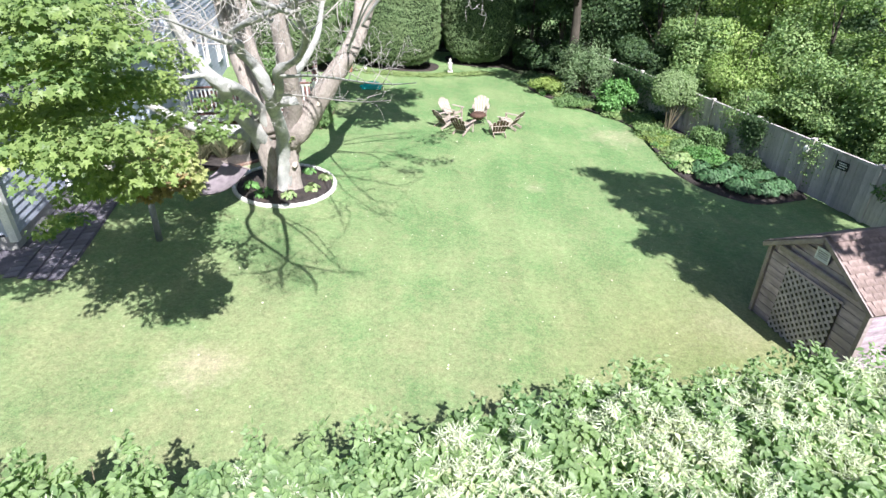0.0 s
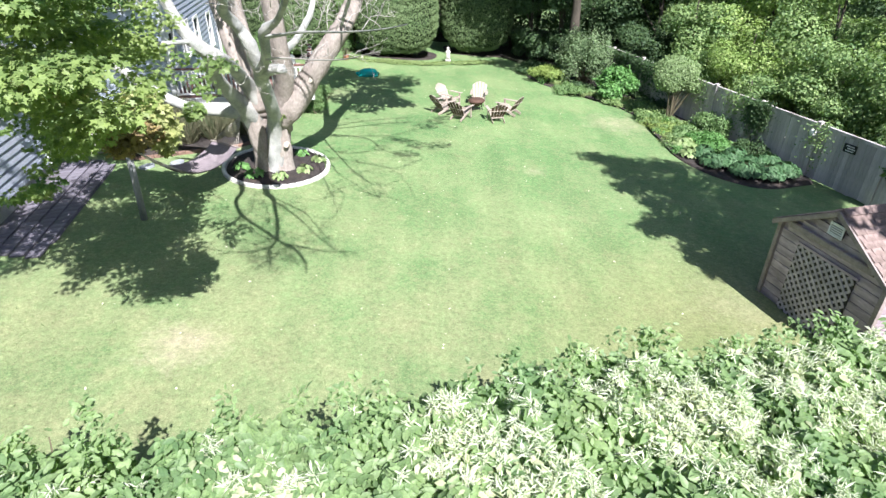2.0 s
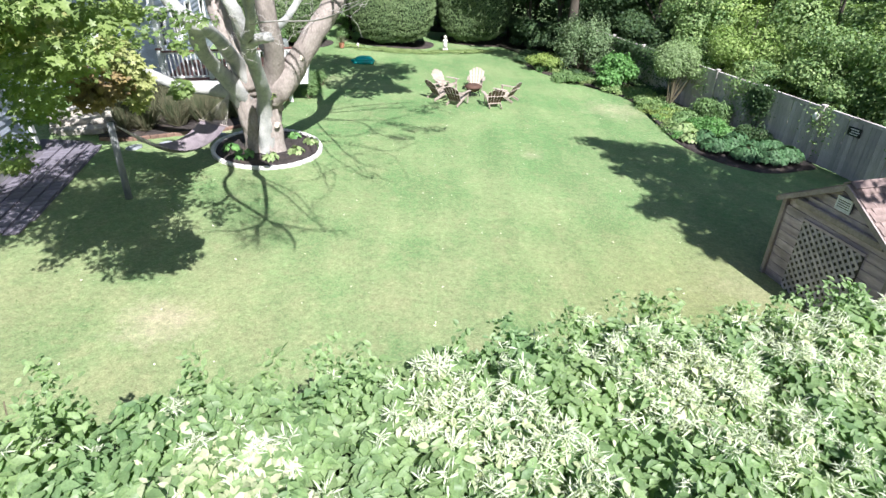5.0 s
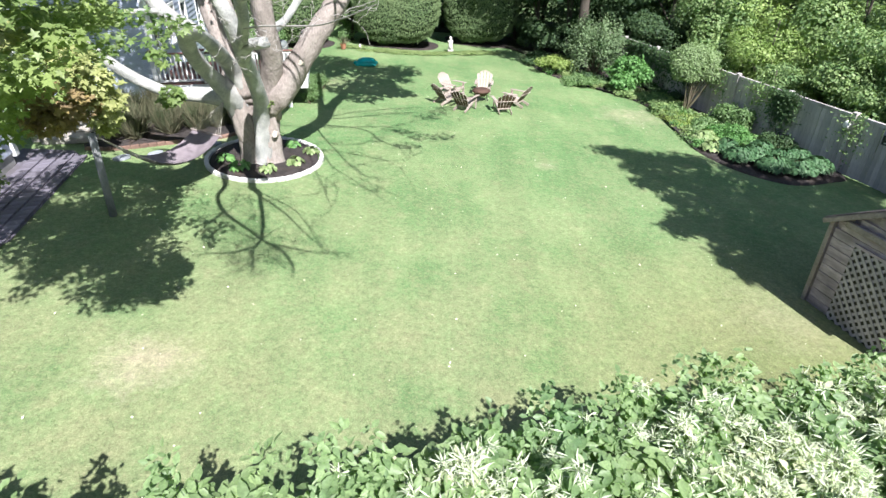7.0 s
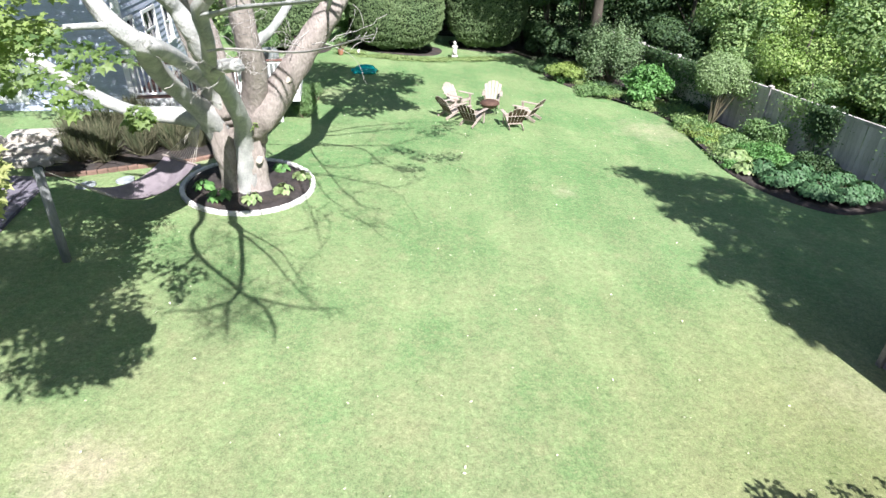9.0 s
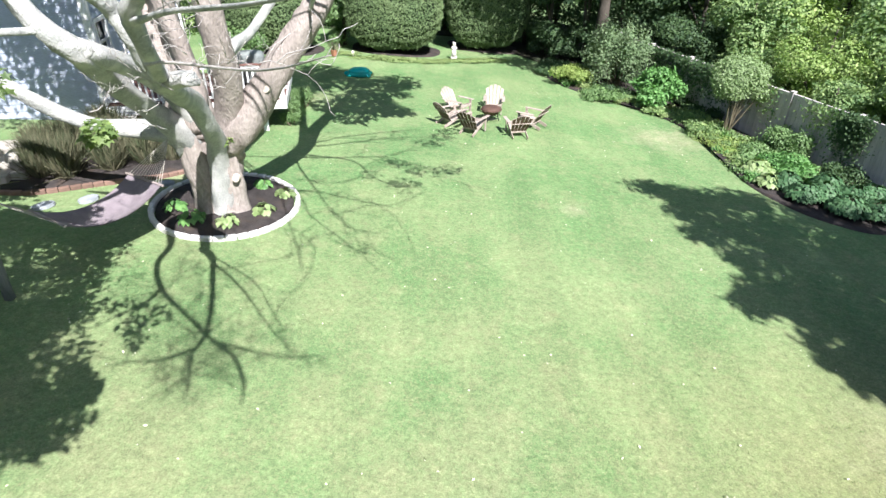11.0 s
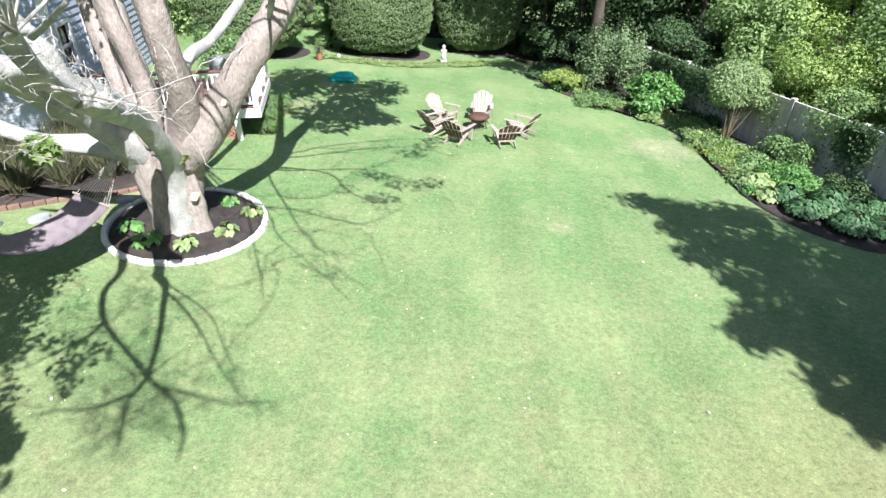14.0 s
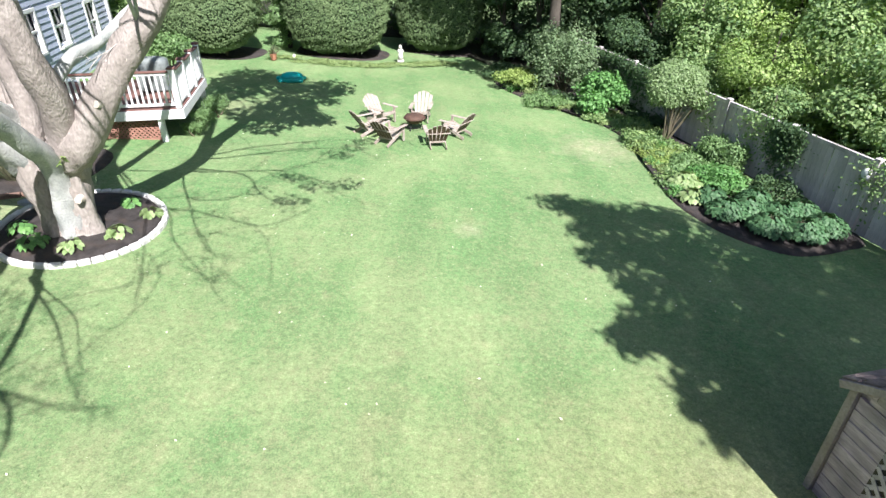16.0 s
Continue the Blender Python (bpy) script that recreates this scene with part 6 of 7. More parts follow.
def deck():
    o = CORNER + Vector((0.1, -0.62, 0))
    ob = thing("deck", "raised deck with white railings and reddish boards", "deck", at=(o.x, o.y, 0), turn=HOUSE_TURN)
    W, D, Z = 4.62, 3.25, 1.13                       # local x along the front, y away
    gz = g(-7, 20)
    n = 22
    for k in range(n):
        part("deck_board", one_box((W / 2, (k + 0.5) * D / n, Z - 0.015), (W, D / n - 0.006, 0.03), Matrix(), 0.003), M["deck"], ob)
    part("fascia", one_box((W / 2, -0.02, Z - 0.15), (W + 0.08, 0.04, 0.24), Matrix(), 0.004), M["white"], ob)
    part("fascia", one_box((W + 0.02, D / 2, Z - 0.15), (0.04, D - 0.01, 0.24), Matrix(), 0.004), M["white"], ob)
    part("joists", one_box((W / 2, D / 2, Z - 0.12), (W - 0.1, D - 0.1, 0.14)), M["trim"], ob)
    for x, y in ((W - 0.6, 0.1), (W - 0.1, D - 0.15), (0.6, 0.1), (2.4, 0.1)):
        part("support_post", one_box((x, y, (Z - 0.3 + 0.1) / 2), (0.14, 0.14, Z - 0.3 - 0.02), Matrix(), 0.006), M["white"], ob)
    # posts with caps, rails and balusters along the front and the east side
    tops = [(0.08, 0.05), (1.55, 0.05), (3.05, 0.05), (W - 0.06, 0.05), (W - 0.06, 1.1), (W - 0.06, 2.15), (W - 0.06, D - 0.08)]
    for x, y in tops:
        p = part("railing_post", one_box((x, y, Z + 0.49), (0.14, 0.14, 0.99), Matrix(), 0.006), M["white"], ob)
        part("cap", one_box((x, y, Z + 1.0), (0.19, 0.19, 0.05), Matrix(), 0.014), M["deck"], p, "brown post cap")
    bal = bpy.data.meshes.new("baluster")
    bm = one_box((0, 0, Z + 0.47), (0.045, 0.045, 0.76), Matrix(), 0.003)
    bm.to_mesh(bal)
    bm.free()
    bal.materials.append(M["white"])
    for (xa, ya), (xb, yb) in zip(tops, tops[1:]):
        ln, mid = math.hypot(xb - xa, yb - ya) - 0.14, ((xa + xb) / 2, (ya + yb) / 2)
        along = abs(xb - xa) > abs(yb - ya)
        for z, h, wd, mt in ((Z + 0.09, 0.06, 0.06, "white"), (Z + 0.86, 0.06, 0.06, "white"), (Z + 0.915, 0.035, 0.13, "deck")):
            part("rail", one_box((*mid, z), (ln, wd, h) if along else (wd, ln, h), Matrix(), 0.004), M[mt], ob)
        k = int(ln / 0.125)
        for i in range(k):
            t = -ln / 2 + (i + 0.5) * ln / k
            b = part("baluster", bal, None, ob)
            b.matrix_basis = pose(mid[0] + (t if along else 0), mid[1] + (0 if along else t), 0)
    # lattice skirt under the front
    lat = part("skirt", one_box((W / 2 - 0.3, 0.2, 0.26), (W - 0.75, 0.04, 0.06)), M["lattice"], ob, "red-brown lattice skirt")
    lo, hi, x0, x1 = 0.24, Z - 0.24, 0.1, W - 0.66
    for dirn in (1, -1):
        for k in range(-2, 46):
            c = x0 - 0.6 + k * 0.115
            xa, xb = c, c + (hi - lo)
            za, zb = (lo, hi) if dirn > 0 else (hi, lo)
            if xa < x0:
                za += (x0 - xa) * dirn
                xa = x0
            if xb > x1:
                zb -= (xb - x1) * dirn
                xb = x1
            if xb - xa < 0.05:
                continue
            ln = math.hypot(xb - xa, zb - za)
            part("slat", one_box((0, 0.2 + 0.008 * dirn, 0), (ln, 0.009, 0.045), pose((xa + xb) / 2, 0, (za + zb) / 2, 0, -math.degrees(math.atan2(zb - za, xb - xa)), 0)), M["lattice"], lat)


deck()


def grill():
    p = Vector((-5.75, 21.75, 1.132))
    ob = thing("barbecue", "grey-green covered barbecue cart on the deck", "barbecue", at=p, turn=HOUSE_TURN)
    part("cart", one_box((0, 0, 0.28), (0.85, 0.5, 0.5), Matrix(), 0.03), M["hood"], ob)
    part("hood", hull(bmesh.new(), (0, 0, 0.66), (0.40, 0.27, 0.26), 0.5, 0.02, 3), M["hood"], ob, "", True)
    part("shelf", one_box((0, -0.02, 0.55), (1.1, 0.48, 0.04), Matrix(), 0.01), M["trim"], ob)
    for s in (-1, 1):
        part("wheel", rod(bmesh.new(), (s * 0.45 - 0.02, 0.1, 0.07), (s * 0.45 + 0.02, 0.1, 0.07), 0.07, sides=16), M["black"], ob)


grill()
shrub("clipped_shrub", "light green shrub beyond the deck", (-7.6, 26.6), clump(0.9, 1.9, 12, 0.1), 3200, 0.12, "shrub_mid")
for x, y, r, h in ((-4.45, 20.75, 0.4, 0.5), (-4.6, 21.6, 0.45, 0.55), (-4.55, 22.4, 0.45, 0.6), (-4.75, 23.1, 0.4, 0.5)):
    shrub("border_plant", "strap-leaved green plant beside the deck", (x, y), clump(r, h, 6, 0.1), 700, 0.16, "shrub_mid", "perennial", "plants beside the deck", shape=BLADE, stems=4)


# ---- ornamental grasses, paved path, steps ----
def grass_clump(x, y, r, h, n):
    ob = thing("ornamental_grass", "upright tawny ornamental grass clump before the house", "grass", "ornamental grasses", at=(x, y, g(x, y)))
    a, k = rng.uniform(0, 2 * math.pi, n), np.sqrt(rng.uniform(0, 1, n)) * 0.35 * r
    p = np.c_[np.cos(a) * k, np.sin(a) * k, np.full(n, 0.02)]
    way = np.c_[np.cos(a) * 0.45, np.sin(a) * 0.45, np.ones(n)] + 0.18 * rng.normal(size=(n, 3))
    v, f = leaf_arrays(FINE, p, np.c_[np.cos(a), np.sin(a), np.zeros(n)] + 0.3 * rng.normal(size=(n, 3)), h * rng.uniform(0.6, 1.1, n), way)
    tagged(part("blade_growth", mesh_of("blade_growth", v, f, M["straw_grass"]), None, ob), kind="stuff")
    a = rng.uniform(0, 2 * math.pi, n // 2)
    q = np.c_[np.cos(a) * 0.5 * r, np.sin(a) * 0.5 * r, np.full(n // 2, 0.02)] * rng.uniform(0.3, 1, (n // 2, 1))
    way = np.c_[np.cos(a), np.sin(a), np.full(n // 2, 0.9)]
    v, f = leaf_arrays(FINE, q, np.c_[np.cos(a), np.sin(a), np.ones(n // 2)], h * 0.6 * rng.uniform(0.6, 1.1, n // 2), way)
    tagged(part("lower_blades", mesh_of("lower_blades", v, f, M["shrub_mid"]), None, ob, "arching green lower blades"), kind="stuff")


bed("grass_bed", [(-9.2, 15.3), (-8.4, 15.45), (-7.3, 16.15), (-6.4, 16.7), (-5.7, 17.5), (-5.9, 19.0), (-7.6, 19.5), (-9.4, 19.2), (-10.3, 17.2)], "mulched bed of ornamental grasses before the house", 0.06)
for x, y, h in ((-8.75, 15.9, 1.15), (-8.2, 16.2, 1.2), (-7.6, 16.7, 1.15), (-7.0, 17.2, 1.1), (-6.5, 17.6, 0.9), (-8.6, 17.0, 1.25), (-8.0, 17.3, 1.25), (-7.4, 17.9, 1.15), (-9.1, 16.8, 1.2), (-6.1, 17.9, 0.7), (-8.4, 18.2, 1.2)):
    grass_clump(x + rng.normal() * 0.08, y + rng.normal() * 0.08, 0.5, h * 0.82, 1100)


def brick_edge():
    ob = thing("brick_edging", "red-brown brick edging of the grass bed", "edging", kind="structure")
    line = spline([(-9.1, 15.15, 0, 0), (-8.4, 15.3, 0, 0), (-7.3, 16.0, 0, 0), (-6.35, 16.55, 0, 0), (-5.6, 17.4, 0, 0)], 14)
    me = bpy.data.meshes.new("brick")
    bm = one_box((0, 0, 0), (0.2, 0.1, 0.12), Matrix(), 0.008)
    bm.to_mesh(me)
    bm.free()
    me.materials.append(M["brick"])
    seg = np.linalg.norm(np.diff(line[:, :2], axis=0), axis=1)
    run = np.r_[0, np.cumsum(seg)]
    for s in np.arange(0.1, run[-1], 0.21):
        x, y = np.interp(s, run, line[:, 0]), np.interp(s, run, line[:, 1])
        x2, y2 = np.interp(s + 0.05, run, line[:, 0]), np.interp(s + 0.05, run, line[:, 1])
        b = part("brick", me, None, ob)
        b.matrix_basis = pose(x, y, g(x, y) + 0.015, rng.normal() * 3, rng.normal() * 2, math.degrees(math.atan2(y2 - y, x2 - x)) + rng.normal() * 3)


brick_edge()


def paved_path():
    ob = thing("paved_path", "shaded grey-violet paver path along the house wing", "path", kind="structure")
    bm = bmesh.new()
    a, b = Vector((-9.3, 9.3, 0)), Vector((-10.25, 14.75, 0))
    # bedding sheet under the pavers
    for q, (x, y) in enumerate(((-12.5, 9.9), (-8.2, 9.95), (-7.98, 10.5), (-8.75, 14.5), (-9.3, 15.0), (-10.5, 14.9), (-9.55, 10.9), (-12.5, 10.9))):
        bm.verts.new((x, y, g(x, y) + 0.022))
    bm.faces.new(bm.verts[:])
    part("bedding", bm, M["paver"], ob, "sandy joints")
    me = bpy.data.meshes.new("paver")
    bm = one_box((0, 0, 0), (0.295, 0.195, 0.04), Matrix(), 0.006)
    bm.to_mesh(me)
    bm.free()
    me.materials.append(M["paver"])
    for j in range(44):
        for i in range(7):
            y = 9.95 + 0.205 * j * 0.983
            t = (y - 9.95) / 5.0
            if y > 14.6 or i > 3:
                continue
            x = -9.3 - 0.185 * (y - 10.95) + 0.12 + 0.305 * i
            q = part("paver", me, None, ob)
            q.matrix_basis = pose(x, y, g(x, y) + 0.025 + rng.normal() * 0.002, 0, -math.degrees(math.atan(SLOPE_X)) * -1, HOUSE_TURN + rng.normal() * 0.6)


paved_path()


def stone_steps():
    ob = thing("stone_steps", "pale cut-stone steps with low block sides at the side door", "steps", at=(-9.75, 15.55, g(-9.75, 15.55)), turn=HOUSE_TURN)
    for k in range(3):
        part("tread", one_box((0, 0.32 * k + 0.3, 0.09 + 0.17 * k), (1.15, 0.9 - 0.2 * k, 0.17), Matrix(), 0.02), M["stone"], ob)
    for s in (-1, 1):
        for r in range(3):
            for c in range(3 - r // 2):
                part("block", one_box((s * 0.72, 0.16 + 0.3 * c + 0.12 * (r % 2), 0.1 + 0.19 * r), (0.27, 0.28, 0.18), pose(0, 0, 0, 0, 0, rng.normal() * 0.7), 0.018), M["stone"], ob)


stone_steps()
for x, y, s in ((-7.35, 15.15, 0.42), (-6.75, 15.6, 0.4), (-8.0, 14.75, 0.42), (-6.2, 16.15, 0.36)):
    bm = rod(bmesh.new(), (0, 0, -0.03), (0, 0, 0.03), 0.5, 0.48, 9)
    for v in bm.verts:
        v.co.x *= s * (1 + 0.2 * noise.noise(v.co * 3 + Vector((x, y, 0))))
        v.co.y *= 0.72 * s
    ob = part("stepping_stone", bm, M["slate"], None)
    ob.matrix_basis = pose(x, y, g(x, y) + 0.02, 0, 0, rng.uniform(0, 60))
    tagged(ob, "flat blue-grey stepping stone in the grass", "stepping stone", "stepping stones")


# ---- hammock ----
rng = np.random.default_rng(15)
def hammock():
    px, py = -6.74, 11.76
    pole = thing("hammock_post", "leaning silver-grey round wooden post set in the lawn", "post", at=(px, py, g(px, py)))
    top = Vector((0.03, 0.08, 1.7))
    part("shaft", rod(bmesh.new(), (0, 0, -0.1), top, 0.075, 0.07, 14), M["post"], pole, "", True)
    bm = bmesh.new()
    for k in range(12):
        a, b = 2 * math.pi * k / 12, 2 * math.pi * (k + 1) / 12
        rod(bm, Vector((0.03 + 0.05 * math.cos(a), 0.15, 1.66 + 0.05 * math.sin(a))), Vector((0.03 + 0.05 * math.cos(b), 0.15, 1.66 + 0.05 * math.sin(b))), 0.01, sides=5)
    part("eye_bolt", bm, M["black"], pole)
    hang_a = Vector((px + 0.03, py + 0.17, g(px, py) + 1.63))
    hang_b = Vector((-5.12, 14.56, 1.98))
    way = (hang_b - hang_a).normalized()
    side = Vector((way.y, -way.x, 0)).normalized()
    ob = thing("hammock", "mauve-grey fabric hammock slung from the maple to a post", "hammock", at=((hang_a + hang_b) / 2 - Vector((0, 0, 1.2))))
    inv = Matrix.Translation(-((hang_a + hang_b) / 2 - Vector((0, 0, 1.2))))
    L = lambda t, s: inv @ (hang_a + (hang_b - hang_a) * t + side * s + Vector((0, 0, -3.7 * t * (1 - t) * (1.02 - 0.12 * abs(s)))))
    t0, t1, half = 0.24, 0.79, 0.46
    n, k = 26, 12
    v, f = [], []
    for layer in (0, -0.012):
        for i in range(n + 1):
            for j in range(k + 1):
                s = -half + 2 * half * j / k
                p = L(t0 + (t1 - t0) * i / n, s)
                v.append((p.x, p.y, p.z + layer - 0.10 * (1 - (s / half) ** 2) * math.sin(math.pi * i / n)))
    w = k + 1
    for i in range(n):
        for j in range(k):
            a = i * w + j
            b = a + (n + 1) * w
            f += [(a, a + 1, a + w + 1), (a, a + w + 1, a + w), (b, b + w + 1, b + 1), (b, b + w, b + w + 1)]
    part("bed", mesh_of("bed", v, f, M["hammock"], True), None, ob, "woven mauve-grey fabric bed")
    for t, q, h in ((t0, 0.03, hang_a), (t1, 0.97, hang_b)):
        part("spreader_bar", rod(bmesh.new(), L(t, -half - 0.06), L(t, half + 0.06), 0.022, sides=8), M["trim"], ob, "wooden spreader bar")
        for j in range(13):
            part("cord", rod(bmesh.new(), L(t, -half + 2 * half * j / 12), inv @ h, 0.0045, sides=4), M["rope"], ob)


hammock()


# ---- broad-leaved flowering hedge in front ----
rng = np.random.default_rng(16)
def hedge_section(x0, x1, y0, y1, h0, h1, n_leaf, n_flower, label):
    cx, cy = (x0 + x1) / 2, (y0 + y1) / 2
    ob = thing("flowering_hedge", label, "hedge", "flowering hedge", at=(cx, cy, g(cx, cy)))
    k = int(n_leaf * 1.0)
    x, y = rng.uniform(x0 - 0.35, x1 + 0.35, k), rng.uniform(y0, y1, k)
    edge = np.clip((HEDGE_EDGE(x) - y) / 0.16, 0, 1)                # falls off towards the lawn
    top = h0 + (h1 - h0) * (x - x0) / (x1 - x0)
    lumps = np.array([0.20 * noise.noise(Vector((a * 0.9, b * 0.9, 0))) + 0.26 * noise.noise(Vector((a * 2.6, b * 2.6, 3.0))) + 0.16 * noise.noise(Vector((a * 5, b * 5, 7.0))) for a, b in zip(x, y)])
    z = top * (0.1 + 0.9 * np.sqrt(edge)) + lumps * (0.4 + 0.6 * edge) - np.abs(rng.normal(size=k)) * 0.16
    z -= 0.22 * (1 - np.clip((HEDGE_EDGE(x) - y) / 0.8, 0, 1))
    keep = (y < HEDGE_EDGE(x) + 0.15 * rng.normal(size=k))
    x, y, z, edge = x[keep], y[keep], z[keep], edge[keep]
    gz = np.array([g(a, b) for a, b in zip(x, y)])
    p = np.c_[x - cx, y - cy, z + gz - g(cx, cy)]
    nrm = np.c_[0.3 * rng.normal(size=len(x)), 0.4 * (1 - edge) - 0.25 + 0.3 * rng.normal(size=len(x)), np.full(len(x), 0.9)]
    way = rng.normal(size=(len(x), 3)) + np.array([0, -0.3, -0.5])
    v, f = leaf_arrays(OVATE, p, nrm, 0.128 * rng.uniform(0.6, 1.25, len(x)), way)
    tagged(part("foliage", mesh_of("foliage", v, f, M["knot"]), None, ob, "broad pale green leaves"), kind="stuff")
    # pale young leaves where it flowers most
    wt = FLOWER_W(x, y) ** 1.5 * (z > 1.6)
    q = rng.choice(len(x), int(0.09 * len(x)), replace=False, p=wt / wt.sum())
    v, f = leaf_arrays(OVATE, p[q] + [0, 0, 0.05], nrm[q] + 0.3 * rng.normal(size=(len(q), 3)), 0.1 * rng.uniform(0.6, 1.2, len(q)), way[q])
    tagged(part("young_foliage", mesh_of("young_foliage", v, f, M["cream"]), None, ob, "pale creamy young leaves"), kind="stuff")
    # upright shoots over the outline
    m = int(7 * (x1 - x0))
    sx = rng.uniform(x0, x1, m)
    sy = HEDGE_EDGE(sx) - np.abs(rng.normal(size=m)) * 0.5 - 0.1
    hh = rng.uniform(0.2, 0.5, m)
    t = rng.uniform(0, 1, (m, 40)) ** 1.4
    base = h0 + (h1 - h0) * (sx - x0) / (x1 - x0) - 0.15
    gs = np.array([g(a, b) for a, b in zip(sx, sy)])
    sp = np.stack([np.repeat((sx - cx)[:, None], 40, 1) + rng.normal(size=t.shape) * (0.11 - 0.085 * t), np.repeat((sy - cy)[:, None], 40, 1) + rng.normal(size=t.shape) * (0.11 - 0.085 * t), (gs - g(cx, cy) + base)[:, None] + t * hh[:, None]], 2).reshape(-1, 3)
    v, f = leaf_arrays(OVATE, sp, rng.normal(size=sp.shape) * 0.35 + [0, -0.3, 0.9], 0.1 * rng.uniform(0.5, 1.1, len(sp)))
    tagged(part("shoot_growth", mesh_of("shoot_growth", v, f, M["knot"]), None, ob, "upright leafy shoots"), kind="stuff")
    # flower sprays: bursts of thin white spikes
    pick = rng.choice(len(x), n_flower, replace=False, p=FLOWER_W(x, y) / FLOWER_W(x, y).sum())
    c = np.repeat(p[pick] + [0, 0, 0.1], 30, 0) + rng.normal(size=(n_flower * 30, 3)) * 0.022
    way = rng.normal(size=(n_flower * 30, 3)) + [0, 0, 0.2]
    v, f = leaf_arrays(SPRAY, c, rng.normal(size=way.shape) + [0, 0, 0.8], 0.1 * rng.uniform(0.5, 1.25, len(c)), way)
    tagged(part("blossom", mesh_of("blossom", v, f, M["flower"]), None, ob, "creamy white flower sprays"), kind="stuff")
    # stems and shaded lower leaves
    lines = []
    for i in range(int(26 * (x1 - x0))):
        a, b = rng.uniform(x0, x1), rng.uniform(y0, y1)
        if b > HEDGE_EDGE(np.array([a]))[0] - 0.25:
            continue
        hh = h0 + (h1 - h0) * (a - x0) / (x1 - x0) - 0.25
        zz = g(a, b) - g(cx, cy)
        lines.append([(a - cx, b - cy, zz - 0.05, 0.016), (a - cx + rng.normal() * 0.08, b - cy + rng.normal() * 0.08, zz + 0.5 * hh, 0.013), (a - cx + rng.normal() * 0.16, b - cy + rng.normal() * 0.16, zz + hh, 0.007)])
    v, f = joined([tube_arrays(np.array(ln), 5) for ln in lines])
    tagged(part("stem_growth", mesh_of("stem_growth", v, f, M["stem"]), None, ob, "reddish green canes"), kind="stuff")
    q = rng.choice(len(x), len(x) // 3, replace=False)
    pp = p[q] * [1, 1, 1] - np.c_[np.zeros(len(q)), np.zeros(len(q)), rng.uniform(0.12, 0.8, len(q)) * np.clip(z[q] / 2.0, 0.1, 1)]
    v, f = leaf_arrays(SMALL, pp, rng.normal(size=(len(q), 3)) * 0.6 + [0, -0.2, 0.9], 0.19)
    tagged(part("lower_foliage", mesh_of("lower_foliage", v, f, M["knot"]), None, ob, "shaded lower leaves"), kind="stuff")


def HEDGE_EDGE(x):
    """The hedge's uneven far edge."""
    return np.interp(x, (-9, -3.5, -1.5, 0, 1.5, 4.4, 9.5), (2.68, 3.84, 4.14, 4.67, 5.3, 5.88, 6.4)) + 0.07 * np.sin(3.1 * x + 0.5) + 0.07 * np.sin(7.7 * x)


def FLOWER_W(x, y):
    return 0.03 + np.clip(np.sin(1.7 * x + 0.6) * np.sin(2.1 * y + x) + 0.35 * np.clip(x / 3, -0.6, 1), 0, 1) ** 1.2


for x0, x1, h0, h1, nl, nf in ((-7.5, -3.2, 2.15, 2.2, 26000, 60), (-3.2, 0.0, 2.25, 2.3, 30000, 150), (0.0, 2.8, 2.3, 2.3, 29000, 800), (2.8, 5.6, 2.3, 2.3, 29000, 900), (5.6, 9.5, 2.3, 2.2, 30000, 520)):
    hedge_section(x0, x1, 0.6, 6.6, h0, h1, nl, nf, "dense broad-leaved hedge with creamy white flower sprays")


# ---- woods beyond the fence and behind the hedges ----
rng = np.random.default_rng(17)
def wood_tree(x, y, h, r, n, mat, label, low=0.12, size=0.2, trunk=0.09, blobs=26, lump=0.3):
    """A tree of the wood: trunk, limbs and a loose many-lobed crown that reaches low."""
    ob = thing("woodland_tree", label, "tree", "woodland trees", at=(x, y, g(x, y)))
    cl = []
    for i in range(blobs):
        a, q = rng.uniform(0, 2 * math.pi), math.sqrt(rng.uniform(0.05, 0.9))
        z = h * rng.uniform(low, 0.92)
        w = r * (0.55 + 0.6 * math.sin(math.pi * min(1, z / h * 0.9 + 0.1)))
        cl.append((w * q * 0.75 * math.cos(a), w * q * 0.75 * math.sin(a), z, r * rng.uniform(0.28, 0.5), r * rng.uniform(0.28, 0.5), r * rng.uniform(0.18, 0.32)))
    lean = rng.normal() * 0.3
    part("trunk", mesh_of("trunk", *tube_arrays(spline([(0, 0, -0.2, trunk * 1.3), (lean * 0.3, 0.05, h * 0.3, trunk), (lean, 0, h * 0.65, trunk * 0.6), (lean * 1.2, 0, h * 0.95, 0.02)], 5), 8, 0.15), M["bark_dark"], True), None, ob)
    for i in range(4):
        b = cl[i]
        part("limb", mesh_of("limb", *tube_arrays(spline([(0, 0, b[2] * 0.5, trunk * 0.5), (b[0] * 0.5, b[1] * 0.5, b[2] * 0.8, trunk * 0.35), (b[0], b[1], b[2], 0.015)], 4), 6), M["bark_dark"], True), None, ob)
    tagged(foliage("crown", cl, n, BROAD, size * 0.72, M[mat], ob, "", 0.13, 0.2, 0.45, 0.45), kind="stuff")


